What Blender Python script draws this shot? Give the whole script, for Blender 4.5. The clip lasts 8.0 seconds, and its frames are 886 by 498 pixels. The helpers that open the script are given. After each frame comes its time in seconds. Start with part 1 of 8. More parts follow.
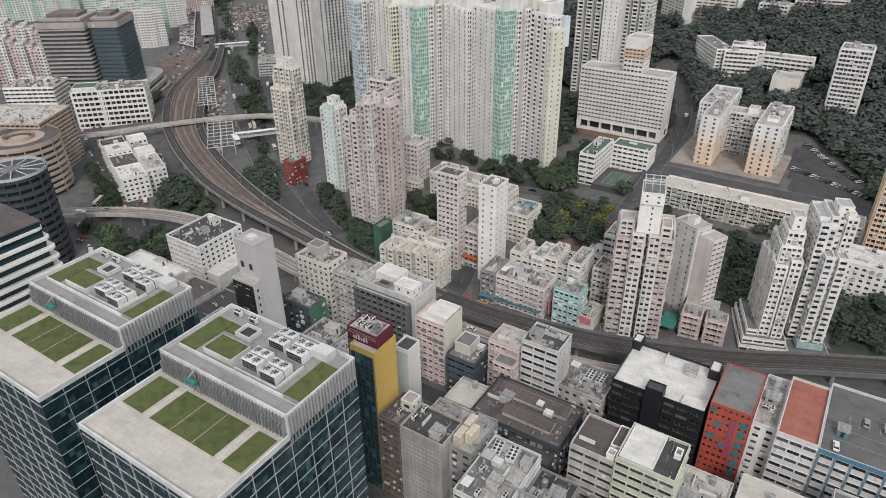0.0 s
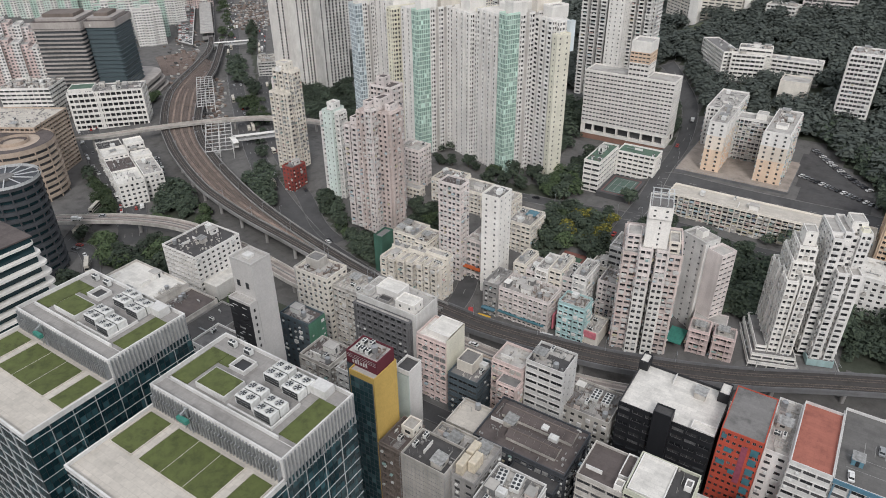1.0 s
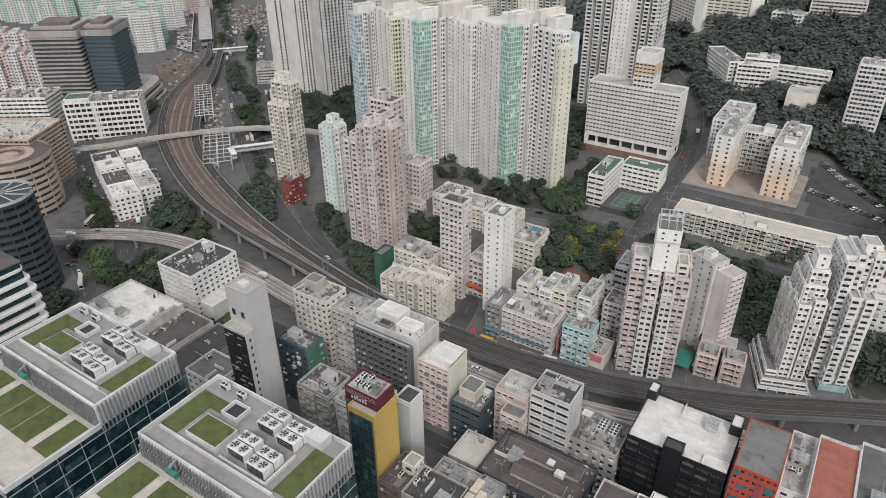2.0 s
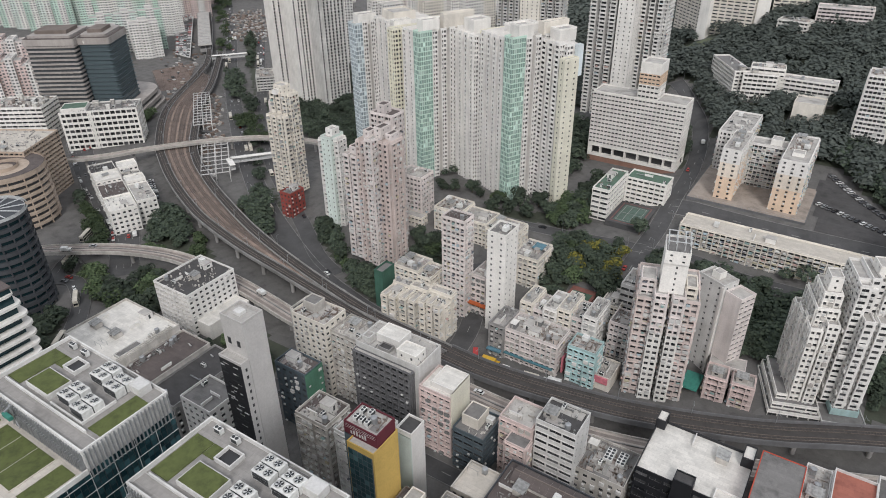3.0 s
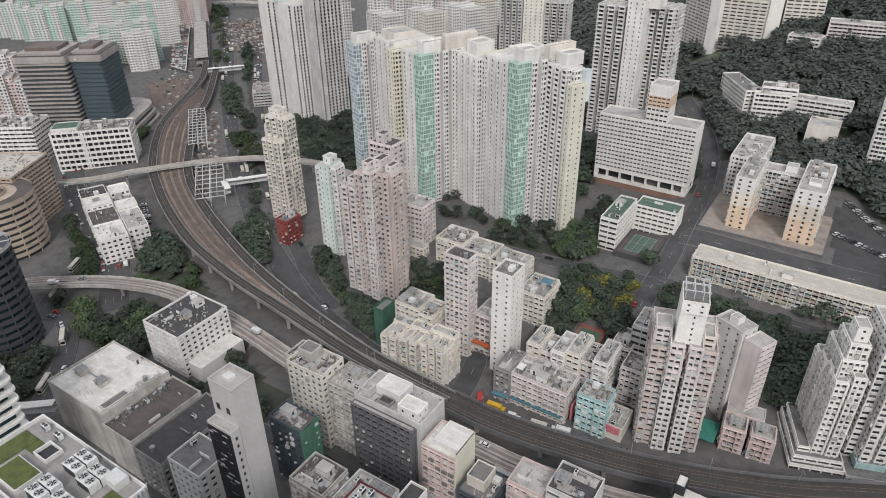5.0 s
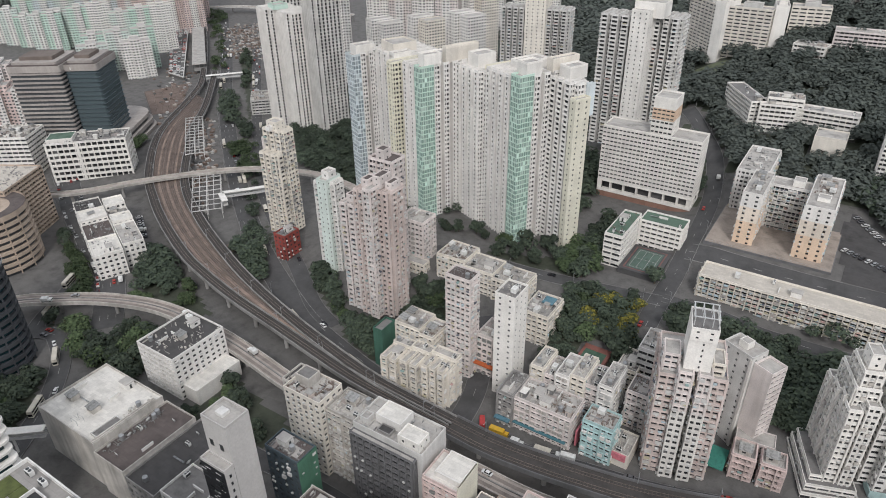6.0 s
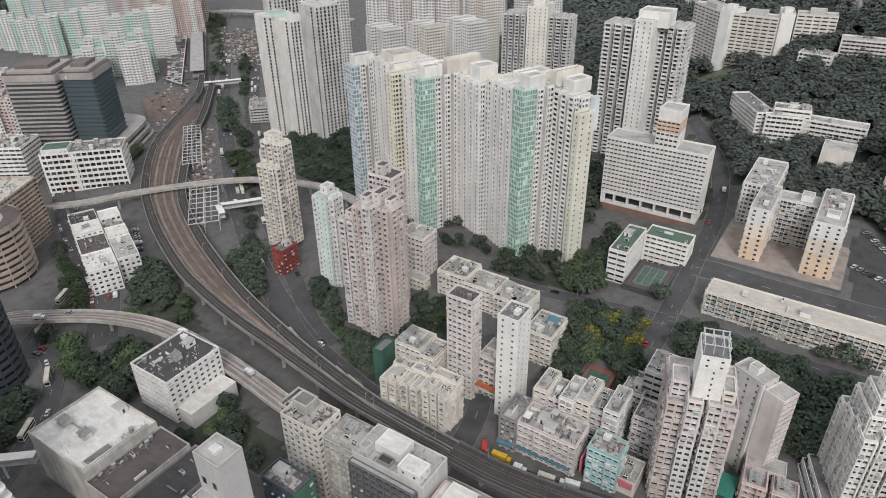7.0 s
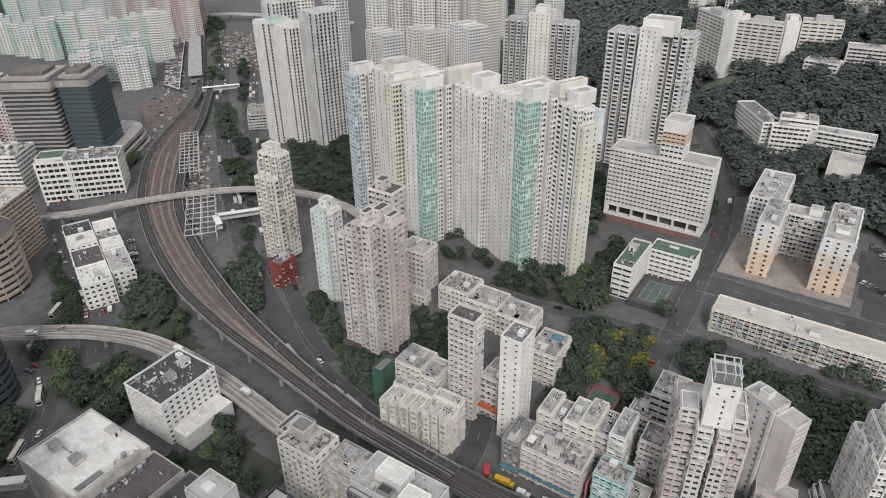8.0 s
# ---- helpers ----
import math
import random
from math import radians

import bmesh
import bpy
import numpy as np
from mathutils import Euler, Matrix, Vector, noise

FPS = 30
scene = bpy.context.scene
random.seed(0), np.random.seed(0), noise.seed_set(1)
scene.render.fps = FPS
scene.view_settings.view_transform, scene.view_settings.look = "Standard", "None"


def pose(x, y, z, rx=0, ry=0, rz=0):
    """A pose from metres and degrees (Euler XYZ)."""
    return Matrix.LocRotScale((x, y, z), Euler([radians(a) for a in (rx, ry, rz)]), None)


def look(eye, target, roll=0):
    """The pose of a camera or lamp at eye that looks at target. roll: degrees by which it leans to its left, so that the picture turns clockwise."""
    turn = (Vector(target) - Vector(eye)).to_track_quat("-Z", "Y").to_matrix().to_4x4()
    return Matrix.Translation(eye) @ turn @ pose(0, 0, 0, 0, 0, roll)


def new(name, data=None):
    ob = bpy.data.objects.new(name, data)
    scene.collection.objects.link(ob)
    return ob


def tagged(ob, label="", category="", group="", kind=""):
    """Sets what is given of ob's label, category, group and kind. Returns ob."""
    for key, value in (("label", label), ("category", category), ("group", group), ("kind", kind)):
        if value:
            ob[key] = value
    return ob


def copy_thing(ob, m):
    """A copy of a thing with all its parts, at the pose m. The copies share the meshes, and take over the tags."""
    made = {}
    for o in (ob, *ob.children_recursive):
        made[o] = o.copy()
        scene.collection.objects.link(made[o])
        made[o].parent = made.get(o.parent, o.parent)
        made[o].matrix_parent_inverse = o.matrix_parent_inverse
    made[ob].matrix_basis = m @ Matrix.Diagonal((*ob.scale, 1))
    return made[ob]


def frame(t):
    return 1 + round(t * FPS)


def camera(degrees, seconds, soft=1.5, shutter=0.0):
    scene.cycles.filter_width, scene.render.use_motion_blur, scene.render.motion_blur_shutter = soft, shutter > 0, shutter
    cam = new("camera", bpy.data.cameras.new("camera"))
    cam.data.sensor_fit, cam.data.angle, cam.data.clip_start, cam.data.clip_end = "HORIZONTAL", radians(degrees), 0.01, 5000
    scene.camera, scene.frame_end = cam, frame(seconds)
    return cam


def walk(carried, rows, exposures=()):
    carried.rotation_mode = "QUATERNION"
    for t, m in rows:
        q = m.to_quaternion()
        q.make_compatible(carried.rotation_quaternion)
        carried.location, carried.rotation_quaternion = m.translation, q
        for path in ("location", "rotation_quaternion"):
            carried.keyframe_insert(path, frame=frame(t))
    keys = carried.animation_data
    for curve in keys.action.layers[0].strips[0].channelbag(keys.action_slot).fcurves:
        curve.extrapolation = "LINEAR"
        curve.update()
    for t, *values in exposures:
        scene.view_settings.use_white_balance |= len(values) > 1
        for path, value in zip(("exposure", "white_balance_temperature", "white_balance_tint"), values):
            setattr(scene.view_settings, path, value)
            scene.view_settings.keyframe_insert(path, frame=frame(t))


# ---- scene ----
cam = camera(66.9, 8.0, soft=0.96)
SKY, SUN = 0.0945, 1.55
PATH = [
    (0, (-0.363, 0.284, 186.113), (-1.309, 1.729, 185.105), -0.7),
    (0.5, (-3.135, 4.337, 187.991), (-4.079, 5.773, 186.968), -0.7),
    (1, (-6.39, 8.659, 189.933), (-7.333, 10.095, 188.909), -0.6),
    (1.5, (-9.696, 13.302, 191.988), (-10.64, 14.738, 190.964), -0.6),
    (3, (-18.684, 25.916, 197.451), (-19.631, 27.351, 196.429), -0.7),
    (3.5, (-21.646, 30.148, 199.59), (-22.593, 31.582, 198.567), -0.8),
    (4, (-24.797, 34.552, 201.583), (-25.745, 35.986, 200.561), -0.8),
    (4.5, (-28.046, 38.886, 203.489), (-28.993, 40.32, 202.466), -0.8),
    (6, (-37.382, 51.638, 208.762), (-38.329, 53.074, 207.742), -0.8),
    (6.5, (-40.412, 55.772, 210.508), (-41.36, 57.209, 209.489), -0.9),
    (7, (-43.395, 60.136, 212.201), (-44.343, 61.573, 211.182), -0.8),
    (7.5, (-46.536, 64.241, 214.176), (-47.482, 65.678, 213.156), -0.8),
    (8, (-49.577, 68.152, 215.298), (-50.523, 69.589, 214.279), -0.7),
]
walk(cam, [(t, look(eye, target, roll)) for t, eye, target, roll in PATH])

# ---- world, sun, exposure ----
world = bpy.data.worlds.new("world")
scene.world = world
world.use_nodes = True
wt = world.node_tree
wt.nodes.clear()
sky = wt.nodes.new("ShaderNodeTexSky")
sky.sky_type = "NISHITA"
sky.sun_disc = False
sky.sun_elevation = radians(42)
sky.sun_rotation = radians(145)
sky.air_density, sky.dust_density, sky.ozone_density = 1.0, 4.0, 1.0
cloud = wt.nodes.new("ShaderNodeMixRGB")
cloud.inputs[0].default_value = 0.8
cloud.inputs[2].default_value = (8.7, 9.0, 9.6, 1)
bg = wt.nodes.new("ShaderNodeBackground")
bg.inputs[1].default_value = SKY
wo = wt.nodes.new("ShaderNodeOutputWorld")
wt.links.new(sky.outputs[0], cloud.inputs[1])
wt.links.new(cloud.outputs[0], bg.inputs[0])
wt.links.new(bg.outputs[0], wo.inputs[0])
sun_data = bpy.data.lights.new("sun", "SUN")
sun_data.energy, sun_data.angle, sun_data.color = SUN, radians(14), (1.0, 0.98, 0.975)
sun = new("sun", sun_data)
sun.matrix_world = look((120, -170, 190), (0, 0, 0))


# ---- materials ----
def nodes_of(name):
    m = bpy.data.materials.new(name)
    m.use_nodes = True
    t = m.node_tree
    return m, t, t.nodes["Principled BSDF"], lambda k: t.nodes.new("ShaderNode" + k), t.links.new


def ramp(node, stops):
    e = node.color_ramp.elements
    while len(e) < len(stops):
        e.new(0.5)
    for s, (p, c) in zip(e, stops):
        s.position, s.color = p, (*c, 1) if len(c) == 3 else c


def mul(c, k):
    return tuple(min(1.0, v * k) for v in c)


def wall_paint(name, colour, stain=0.35, rough=0.8, grain=0.6, vary=0.12):
    """Painted or tiled concrete: blotches, rain streaks that run down, small grain, a tint of its own for every building."""
    m, t, b, node, link = nodes_of(name)
    tc = node("TexCoord")
    blot, streak, fine = node("TexNoise"), node("TexNoise"), node("TexNoise")
    mp = node("Mapping")
    mp.inputs["Scale"].default_value = (0.42, 0.42, 0.03)
    link(tc.outputs["Object"], mp.inputs[0])
    link(mp.outputs[0], streak.inputs["Vector"])
    link(tc.outputs["Object"], blot.inputs["Vector"])
    link(tc.outputs["Object"], fine.inputs["Vector"])
    blot.inputs["Scale"].default_value, blot.inputs["Detail"].default_value = 0.11, 4
    streak.inputs["Scale"].default_value, streak.inputs["Detail"].default_value = 1.0, 5
    fine.inputs["Scale"].default_value, fine.inputs["Detail"].default_value = 1.7, 3
    r1, r2 = node("ValToRGB"), node("ValToRGB")
    ramp(r1, [(0.38, mul(colour, 1.06)), (0.68, mul(colour, 1 - stain * 0.55))])
    ramp(r2, [(0.42, (1, 1, 1)), (0.74, (1 - stain * 0.5, 1 - stain * 0.52, 1 - stain * 0.56))])
    link(blot.outputs[0], r1.inputs[0])
    link(streak.outputs[0], r2.inputs[0])
    x = node("MixRGB")
    x.blend_type = "MULTIPLY"
    x.inputs[0].default_value = 1
    link(r1.outputs[0], x.inputs[1])
    link(r2.outputs[0], x.inputs[2])
    info, hsv, mr = node("ObjectInfo"), node("HueSaturation"), node("MapRange")
    mr.inputs["To Min"].default_value, mr.inputs["To Max"].default_value = 1 - vary, 1 + vary * 0.5
    link(info.outputs["Random"], mr.inputs[0])
    link(mr.outputs[0], hsv.inputs["Value"])
    link(x.outputs[0], hsv.inputs["Color"])
    g2, x2 = node("MapRange"), node("MixRGB")
    g2.inputs["To Min"].default_value, g2.inputs["To Max"].default_value = 1 - grain * 0.35, 1 + grain * 0.2
    link(fine.outputs[0], g2.inputs[0])
    x2.blend_type = "MULTIPLY"
    x2.inputs[0].default_value = 1
    link(hsv.outputs[0], x2.inputs[1])
    link(g2.outputs[0], x2.inputs[2])
    link(x2.outputs[0], b.inputs["Base Color"])
    bump = node("Bump")
    bump.inputs["Strength"].default_value, bump.inputs["Distance"].default_value = 0.25, 0.05
    link(fine.outputs[0], bump.inputs["Height"])
    link(bump.outputs[0], b.inputs["Normal"])
    b.inputs["Roughness"].default_value = rough
    return m


def roofing(name, colour, dirt=0.5, scale=0.16, sheets=False):
    """Flat roofing felt or screed with ponding stains and patches; sheets: laid in oblong sheets with seams."""
    m, t, b, node, link = nodes_of(name)
    tc, n1, n2, vo = node("TexCoord"), node("TexNoise"), node("TexNoise"), node("TexBrick" if sheets else "TexVoronoi")
    for n, s in ((n1, scale), (n2, 1.3), (vo, 0.28)):
        link(tc.outputs["Object"], n.inputs["Vector"])
        n.inputs["Scale"].default_value = s
    if sheets:
        for key, shade in (("Color1", 0.2), ("Color2", 0.95), ("Mortar", 0.0)):
            vo.inputs[key].default_value = (shade, shade, shade, 1)
        vo.inputs["Scale"].default_value, vo.inputs["Mortar Size"].default_value = 0.16, 0.008
    n1.inputs["Detail"].default_value = 6
    n1.inputs["Roughness"].default_value = 0.65
    r = node("ValToRGB")
    ramp(r, [(0.3, mul(colour, 1.12)), (0.5, colour), (0.72, mul(colour, 1 - dirt))])
    link(n1.outputs[0], r.inputs[0])
    mr, x, mr2, x2 = node("MapRange"), node("MixRGB"), node("MapRange"), node("MixRGB")
    mr.inputs["To Min"].default_value, mr.inputs["To Max"].default_value = 0.82, 1.12
    link(n2.outputs[0], mr.inputs[0])
    x.blend_type = x2.blend_type = "MULTIPLY"
    x.inputs[0].default_value = x2.inputs[0].default_value = 1
    link(r.outputs[0], x.inputs[1])
    link(mr.outputs[0], x.inputs[2])
    mr2.inputs["To Min"].default_value, mr2.inputs["To Max"].default_value = 0.88, 1.08
    link(vo.outputs["Color"], mr2.inputs[0])
    link(x.outputs[0], x2.inputs[1])
    link(mr2.outputs[0], x2.inputs[2])
    link(x2.outputs[0], b.inputs["Base Color"])
    b.inputs["Roughness"].default_value = 0.9
    return m


def plain(name, colour, rough=0.6, metal=0.0, vary=0.2, scale=0.8):
    m, t, b, node, link = nodes_of(name)
    tc, n1, info = node("TexCoord"), node("TexNoise"), node("ObjectInfo")
    n1.inputs["Scale"].default_value, n1.inputs["Detail"].default_value = scale, 4
    link(tc.outputs["Object"], n1.inputs["Vector"])
    r, hsv, mr = node("ValToRGB"), node("HueSaturation"), node("MapRange")
    ramp(r, [(0.35, mul(colour, 1 + vary * 0.4)), (0.7, mul(colour, 1 - vary))])
    link(n1.outputs[0], r.inputs[0])
    mr.inputs["To Min"].default_value, mr.inputs["To Max"].default_value = 1 - vary * 0.6, 1 + vary * 0.4
    link(info.outputs["Random"], mr.inputs[0])
    link(mr.outputs[0], hsv.inputs["Value"])
    link(r.outputs[0], hsv.inputs["Color"])
    link(hsv.outputs[0], b.inputs["Base Color"])
    b.inputs["Roughness"].default_value, b.inputs["Metallic"].default_value = rough, metal
    return m


def window_glass(name, low, high, rough=0.28, per_object=False):
    """Panes: dark rooms, some with pale curtains, each pane a shade of its own."""
    m, t, b, node, link = nodes_of(name)
    r = node("ValToRGB")
    ramp(r, [(0.0, low), (0.55, tuple((a + c) / 2 * 0.8 for a, c in zip(low, high))), (0.86, high), (1.0, mul(high, 1.7))])
    if per_object:
        link(node("ObjectInfo").outputs["Random"], r.inputs[0])
    else:
        link(node("NewGeometry").outputs["Random Per Island"], r.inputs[0])
    link(r.outputs[0], b.inputs["Base Color"])
    b.inputs["Roughness"].default_value = rough
    b.inputs["Specular IOR Level"].default_value = 0.3
    return m


def leaves(name, dark, light):
    m, t, b, node, link = nodes_of(name)
    geo, info, r, hsv, mr = node("NewGeometry"), node("ObjectInfo"), node("ValToRGB"), node("HueSaturation"), node("MapRange")
    ramp(r, [(0.0, dark), (0.6, tuple((a + c) / 2 for a, c in zip(dark, light))), (1.0, light)])
    link(geo.outputs["Random Per Island"], r.inputs[0])
    mr.inputs["To Min"].default_value, mr.inputs["To Max"].default_value = 0.65, 1.25
    link(info.outputs["Random"], mr.inputs[0])
    link(mr.outputs[0], hsv.inputs["Value"])
    link(r.outputs[0], hsv.inputs["Color"])
    link(hsv.outputs[0], b.inputs["Base Color"])
    b.inputs["Roughness"].default_value = 0.75
    b.inputs["Specular IOR Level"].default_value = 0.2
    return m


def motley(name, shades, rough=0.8):
    """Many small loose pieces in one mesh, each piece in one of several colours."""
    m, t, b, node, link = nodes_of(name)
    r, tc, n, x, mr = node("ValToRGB"), node("TexCoord"), node("TexNoise"), node("MixRGB"), node("MapRange")
    ramp(r, [(i / len(shades), c) for i, c in enumerate(shades)])
    r.color_ramp.interpolation = "CONSTANT"
    link(node("NewGeometry").outputs["Random Per Island"], r.inputs[0])
    link(tc.outputs["Object"], n.inputs["Vector"])
    n.inputs["Scale"].default_value, n.inputs["Detail"].default_value = 0.7, 5
    mr.inputs["To Min"].default_value, mr.inputs["To Max"].default_value = 0.7, 1.25
    link(n.outputs[0], mr.inputs[0])
    x.blend_type = "MULTIPLY"
    x.inputs[0].default_value = 1
    link(r.outputs[0], x.inputs[1])
    link(mr.outputs[0], x.inputs[2])
    link(x.outputs[0], b.inputs["Base Color"])
    b.inputs["Roughness"].default_value = rough
    return m


W = {
    "white": wall_paint("white_render", (0.83, 0.81, 0.78), 0.17, vary=0.07),
    "clean": wall_paint("clean_white_paint", (0.87, 0.845, 0.80), 0.18),
    "cream": wall_paint("cream_tiles", (0.82, 0.77, 0.69), 0.22),
    "stone": wall_paint("smooth_stone_coloured_paint", (0.58, 0.56, 0.54), 0.1),
    "pink": wall_paint("pink_tiles", (0.73, 0.60, 0.57), 0.28),
    "palepink": wall_paint("pale_pink_tiles", (0.77, 0.705, 0.68), 0.26),
    "grey": wall_paint("grey_concrete", (0.36, 0.35, 0.34), 0.4),
    "lightgrey": wall_paint("light_grey_concrete", (0.70, 0.69, 0.67), 0.3),
    "dirty": wall_paint("stained_concrete", (0.60, 0.57, 0.53), 0.55),
    "dark": wall_paint("dark_cladding_and_deck_shade", (0.07, 0.075, 0.085), 0.3, 0.6),
    "black": wall_paint("black_cladding", (0.022, 0.023, 0.027), 0.2, 0.5),
    "brown": wall_paint("brown_tiles", (0.20, 0.165, 0.145), 0.35),
    "orange": wall_paint("peach_paint", (0.78, 0.60, 0.45), 0.2),
    "yellow": wall_paint("yellow_paint", (0.62, 0.42, 0.12), 0.12),
    "maroon": wall_paint("maroon_paint", (0.13, 0.022, 0.035), 0.2),
    "red": wall_paint("red_orange_paint", (0.50, 0.085, 0.05), 0.22),
    "mint": wall_paint("mint_tiles", (0.59, 0.755, 0.665), 0.15),
    "teal": wall_paint("teal_tiles", (0.46, 0.63, 0.63), 0.3),
    "palegreen": wall_paint("pale_green_tiles", (0.70, 0.78, 0.73), 0.18),
    "blue": wall_paint("pale_blue_tiles", (0.68, 0.745, 0.765), 0.18),
    "paleyellow": wall_paint("pale_yellow_tiles", (0.84, 0.81, 0.68), 0.15),
    "tan": wall_paint("tan_tiles", (0.52, 0.42, 0.34), 0.3),
    "green": wall_paint("green_netting", (0.06, 0.15, 0.11), 0.5, 0.9),
    "slate": wall_paint("slate_blue_wall", (0.10, 0.13, 0.15), 0.3),
    "olive": wall_paint("pale_olive_paint", (0.60, 0.61, 0.50), 0.3),
    "slab": wall_paint("weathered_blue_grey_concrete", (0.20, 0.20, 0.207), 0.35),
    "peachpale": wall_paint("faded_peach_paint", (0.81, 0.72, 0.62), 0.2),
    "bandgrey": wall_paint("brown_grey_banding", (0.42, 0.385, 0.36), 0.3),
    "brick": wall_paint("dull_red_paint", (0.36, 0.085, 0.07), 0.4),
    "netting": wall_paint("bright_green_netting", (0.10, 0.24, 0.16), 0.35, 0.9),
    "blue_strip": wall_paint("faded_blue_paint", (0.16, 0.26, 0.33), 0.3),
    "rosy": wall_paint("weathered_rosy_tiles", (0.69, 0.595, 0.56), 0.28),
    "podium": wall_paint("brick_red_podium", (0.30, 0.17, 0.13), 0.3),
}
R = {
    "grey": roofing("grey_roof_screed", (0.20, 0.193, 0.187), 0.5, sheets=True),
    "deck": roofing("grey_parking_deck", (0.135, 0.13, 0.125), 0.25, sheets=True),
    "dark": roofing("dark_roof_felt", (0.075, 0.072, 0.072), 0.4, sheets=True),
    "brown": roofing("brown_roof_felt", (0.115, 0.095, 0.09), 0.4, sheets=True),
    "light": roofing("pale_roof_screed", (0.44, 0.42, 0.395), 0.4, sheets=True),
    "white": roofing("white_roof_coating", (0.68, 0.655, 0.61), 0.22, sheets=True),
    "cream": roofing("cream_roof_coating", (0.53, 0.49, 0.435), 0.12, sheets=True),
    "red": roofing("terracotta_roof_coating", (0.36, 0.13, 0.095), 0.3, sheets=True),
    "plant": roofing("grey_plant_deck", (0.31, 0.295, 0.28), 0.35, sheets=True),
    "green": roofing("green_roof_coating", (0.10, 0.16, 0.12), 0.4, sheets=True),
}
glass_dark = window_glass("dark_window_glass", (0.010, 0.012, 0.015), (0.085, 0.085, 0.088))
glass_obj = window_glass("window_glass", (0.010, 0.012, 0.015), (0.09, 0.09, 0.092), per_object=True)
glass_estate = window_glass("curtained_estate_glass", (0.012, 0.014, 0.017), (0.10, 0.10, 0.104), 0.25)
glass_mint = window_glass("mint_bay_glass", (0.22, 0.33, 0.29), (0.42, 0.53, 0.48), 0.25)
glass_bluebay = window_glass("blue_bay_glass", (0.20, 0.25, 0.28), (0.42, 0.47, 0.49), 0.25)
washing = motley("washing_and_racks", [(0.70, 0.70, 0.68), (0.45, 0.55, 0.60), (0.62, 0.62, 0.60), (0.60, 0.42, 0.38), (0.30, 0.42, 0.40), (0.75, 0.74, 0.70), (0.16, 0.17, 0.20), (0.55, 0.50, 0.36)])
patch_roofing = motley("patched_roofing", [(0.26, 0.25, 0.24), (0.36, 0.34, 0.32), (0.31, 0.30, 0.28), (0.42, 0.40, 0.375), (0.22, 0.21, 0.205), (0.33, 0.29, 0.27), (0.46, 0.44, 0.41)], 0.9)
roof_masonry = motley("roof_masonry", [(0.62, 0.60, 0.56), (0.44, 0.42, 0.39), (0.72, 0.70, 0.66), (0.34, 0.33, 0.31), (0.55, 0.48, 0.44), (0.66, 0.64, 0.60), (0.20, 0.20, 0.20)], 0.85)
yard_mix = motley("yard_clutter", [(0.30, 0.29, 0.28), (0.16, 0.12, 0.10), (0.50, 0.49, 0.47), (0.22, 0.17, 0.14), (0.10, 0.10, 0.10), (0.40, 0.36, 0.32), (0.26, 0.20, 0.17)], 0.85)
kerbstone = plain("weathered_kerbstone", (0.22, 0.215, 0.21), 0.85, 0.0, 0.35, 0.3)
glass_blue = window_glass("curtain_wall_glass", (0.008, 0.026, 0.033), (0.030, 0.070, 0.080), 0.08)
glass_office = window_glass("blue_grey_office_glass", (0.065, 0.095, 0.11), (0.14, 0.18, 0.19), 0.12)
glass_teal = window_glass("teal_glass", (0.025, 0.06, 0.07), (0.07, 0.13, 0.14), 0.1)
frame_white = plain("white_aluminium", (0.62, 0.63, 0.63), 0.45, 0.2)
frame_dark = plain("dark_aluminium", (0.06, 0.065, 0.07), 0.4, 0.5)
frame_grey = plain("grey_aluminium", (0.30, 0.30, 0.30), 0.45, 0.3)
sleeper = plain("oily_sleeper", (0.10, 0.088, 0.08), 0.9)
steel = plain("galvanised_steel", (0.42, 0.43, 0.44), 0.45, 0.6)
rust = plain("rusty_steel", (0.27, 0.22, 0.19), 0.6, 0.3, 0.4)
white_metal = plain("white_painted_metal", (0.70, 0.70, 0.68), 0.5)
beige_plastic = plain("beige_plastic", (0.60, 0.53, 0.42), 0.6)
blue_tarp = plain("blue_tarpaulin", (0.11, 0.23, 0.29), 0.7)
green_tarp = plain("green_tarpaulin", (0.05, 0.24, 0.19), 0.8)
red_sign = plain("red_sign_face", (0.48, 0.04, 0.06), 0.5)
pink_sign = plain("pink_sign_face", (0.62, 0.20, 0.24), 0.5)
teal_sign = plain("teal_awning", (0.08, 0.20, 0.235), 0.6)
shed_tin = plain("corrugated_tin", (0.36, 0.36, 0.35), 0.6, 0.3, 0.45)
bark = plain("bark", (0.10, 0.08, 0.06), 0.9)
turf = roofing("turf", (0.098, 0.118, 0.036), 0.4, 0.45)
asphalt = roofing("asphalt", (0.085, 0.084, 0.085), 0.3, 0.09)
concrete_road = roofing("concrete_road", (0.40, 0.355, 0.32), 0.3, 0.12)
paving = roofing("paving", (0.135, 0.13, 0.125), 0.4, 0.15)
ballast = roofing("rusty_ballast", (0.175, 0.132, 0.112), 0.45, 0.12)
track_bed = roofing("dark_track_bed", (0.062, 0.056, 0.053), 0.35, 0.3)
line_white = plain("worn_road_marking", (0.34, 0.335, 0.32), 0.7)
tyre_rubber = plain("tyre_rubber", (0.02, 0.02, 0.02), 0.9)
car_glass = plain("car_glass", (0.015, 0.018, 0.02), 0.1)
leaf_dark = leaves("dark_leaves", (0.036, 0.050, 0.038), (0.078, 0.100, 0.066))
# Hill leaves: distance haze is put into the colour, paler and greyer than leaf_dark.
leaf_hill_haze = leaves("hazy_hill_leaves", (0.096, 0.114, 0.104), (0.138, 0.158, 0.136))
# Paler panes: reflected sky and haze are put into the base colour.
glass_far = window_glass("painted_sky_window_glass", (0.03, 0.034, 0.038), (0.15, 0.16, 0.17), 0.2)
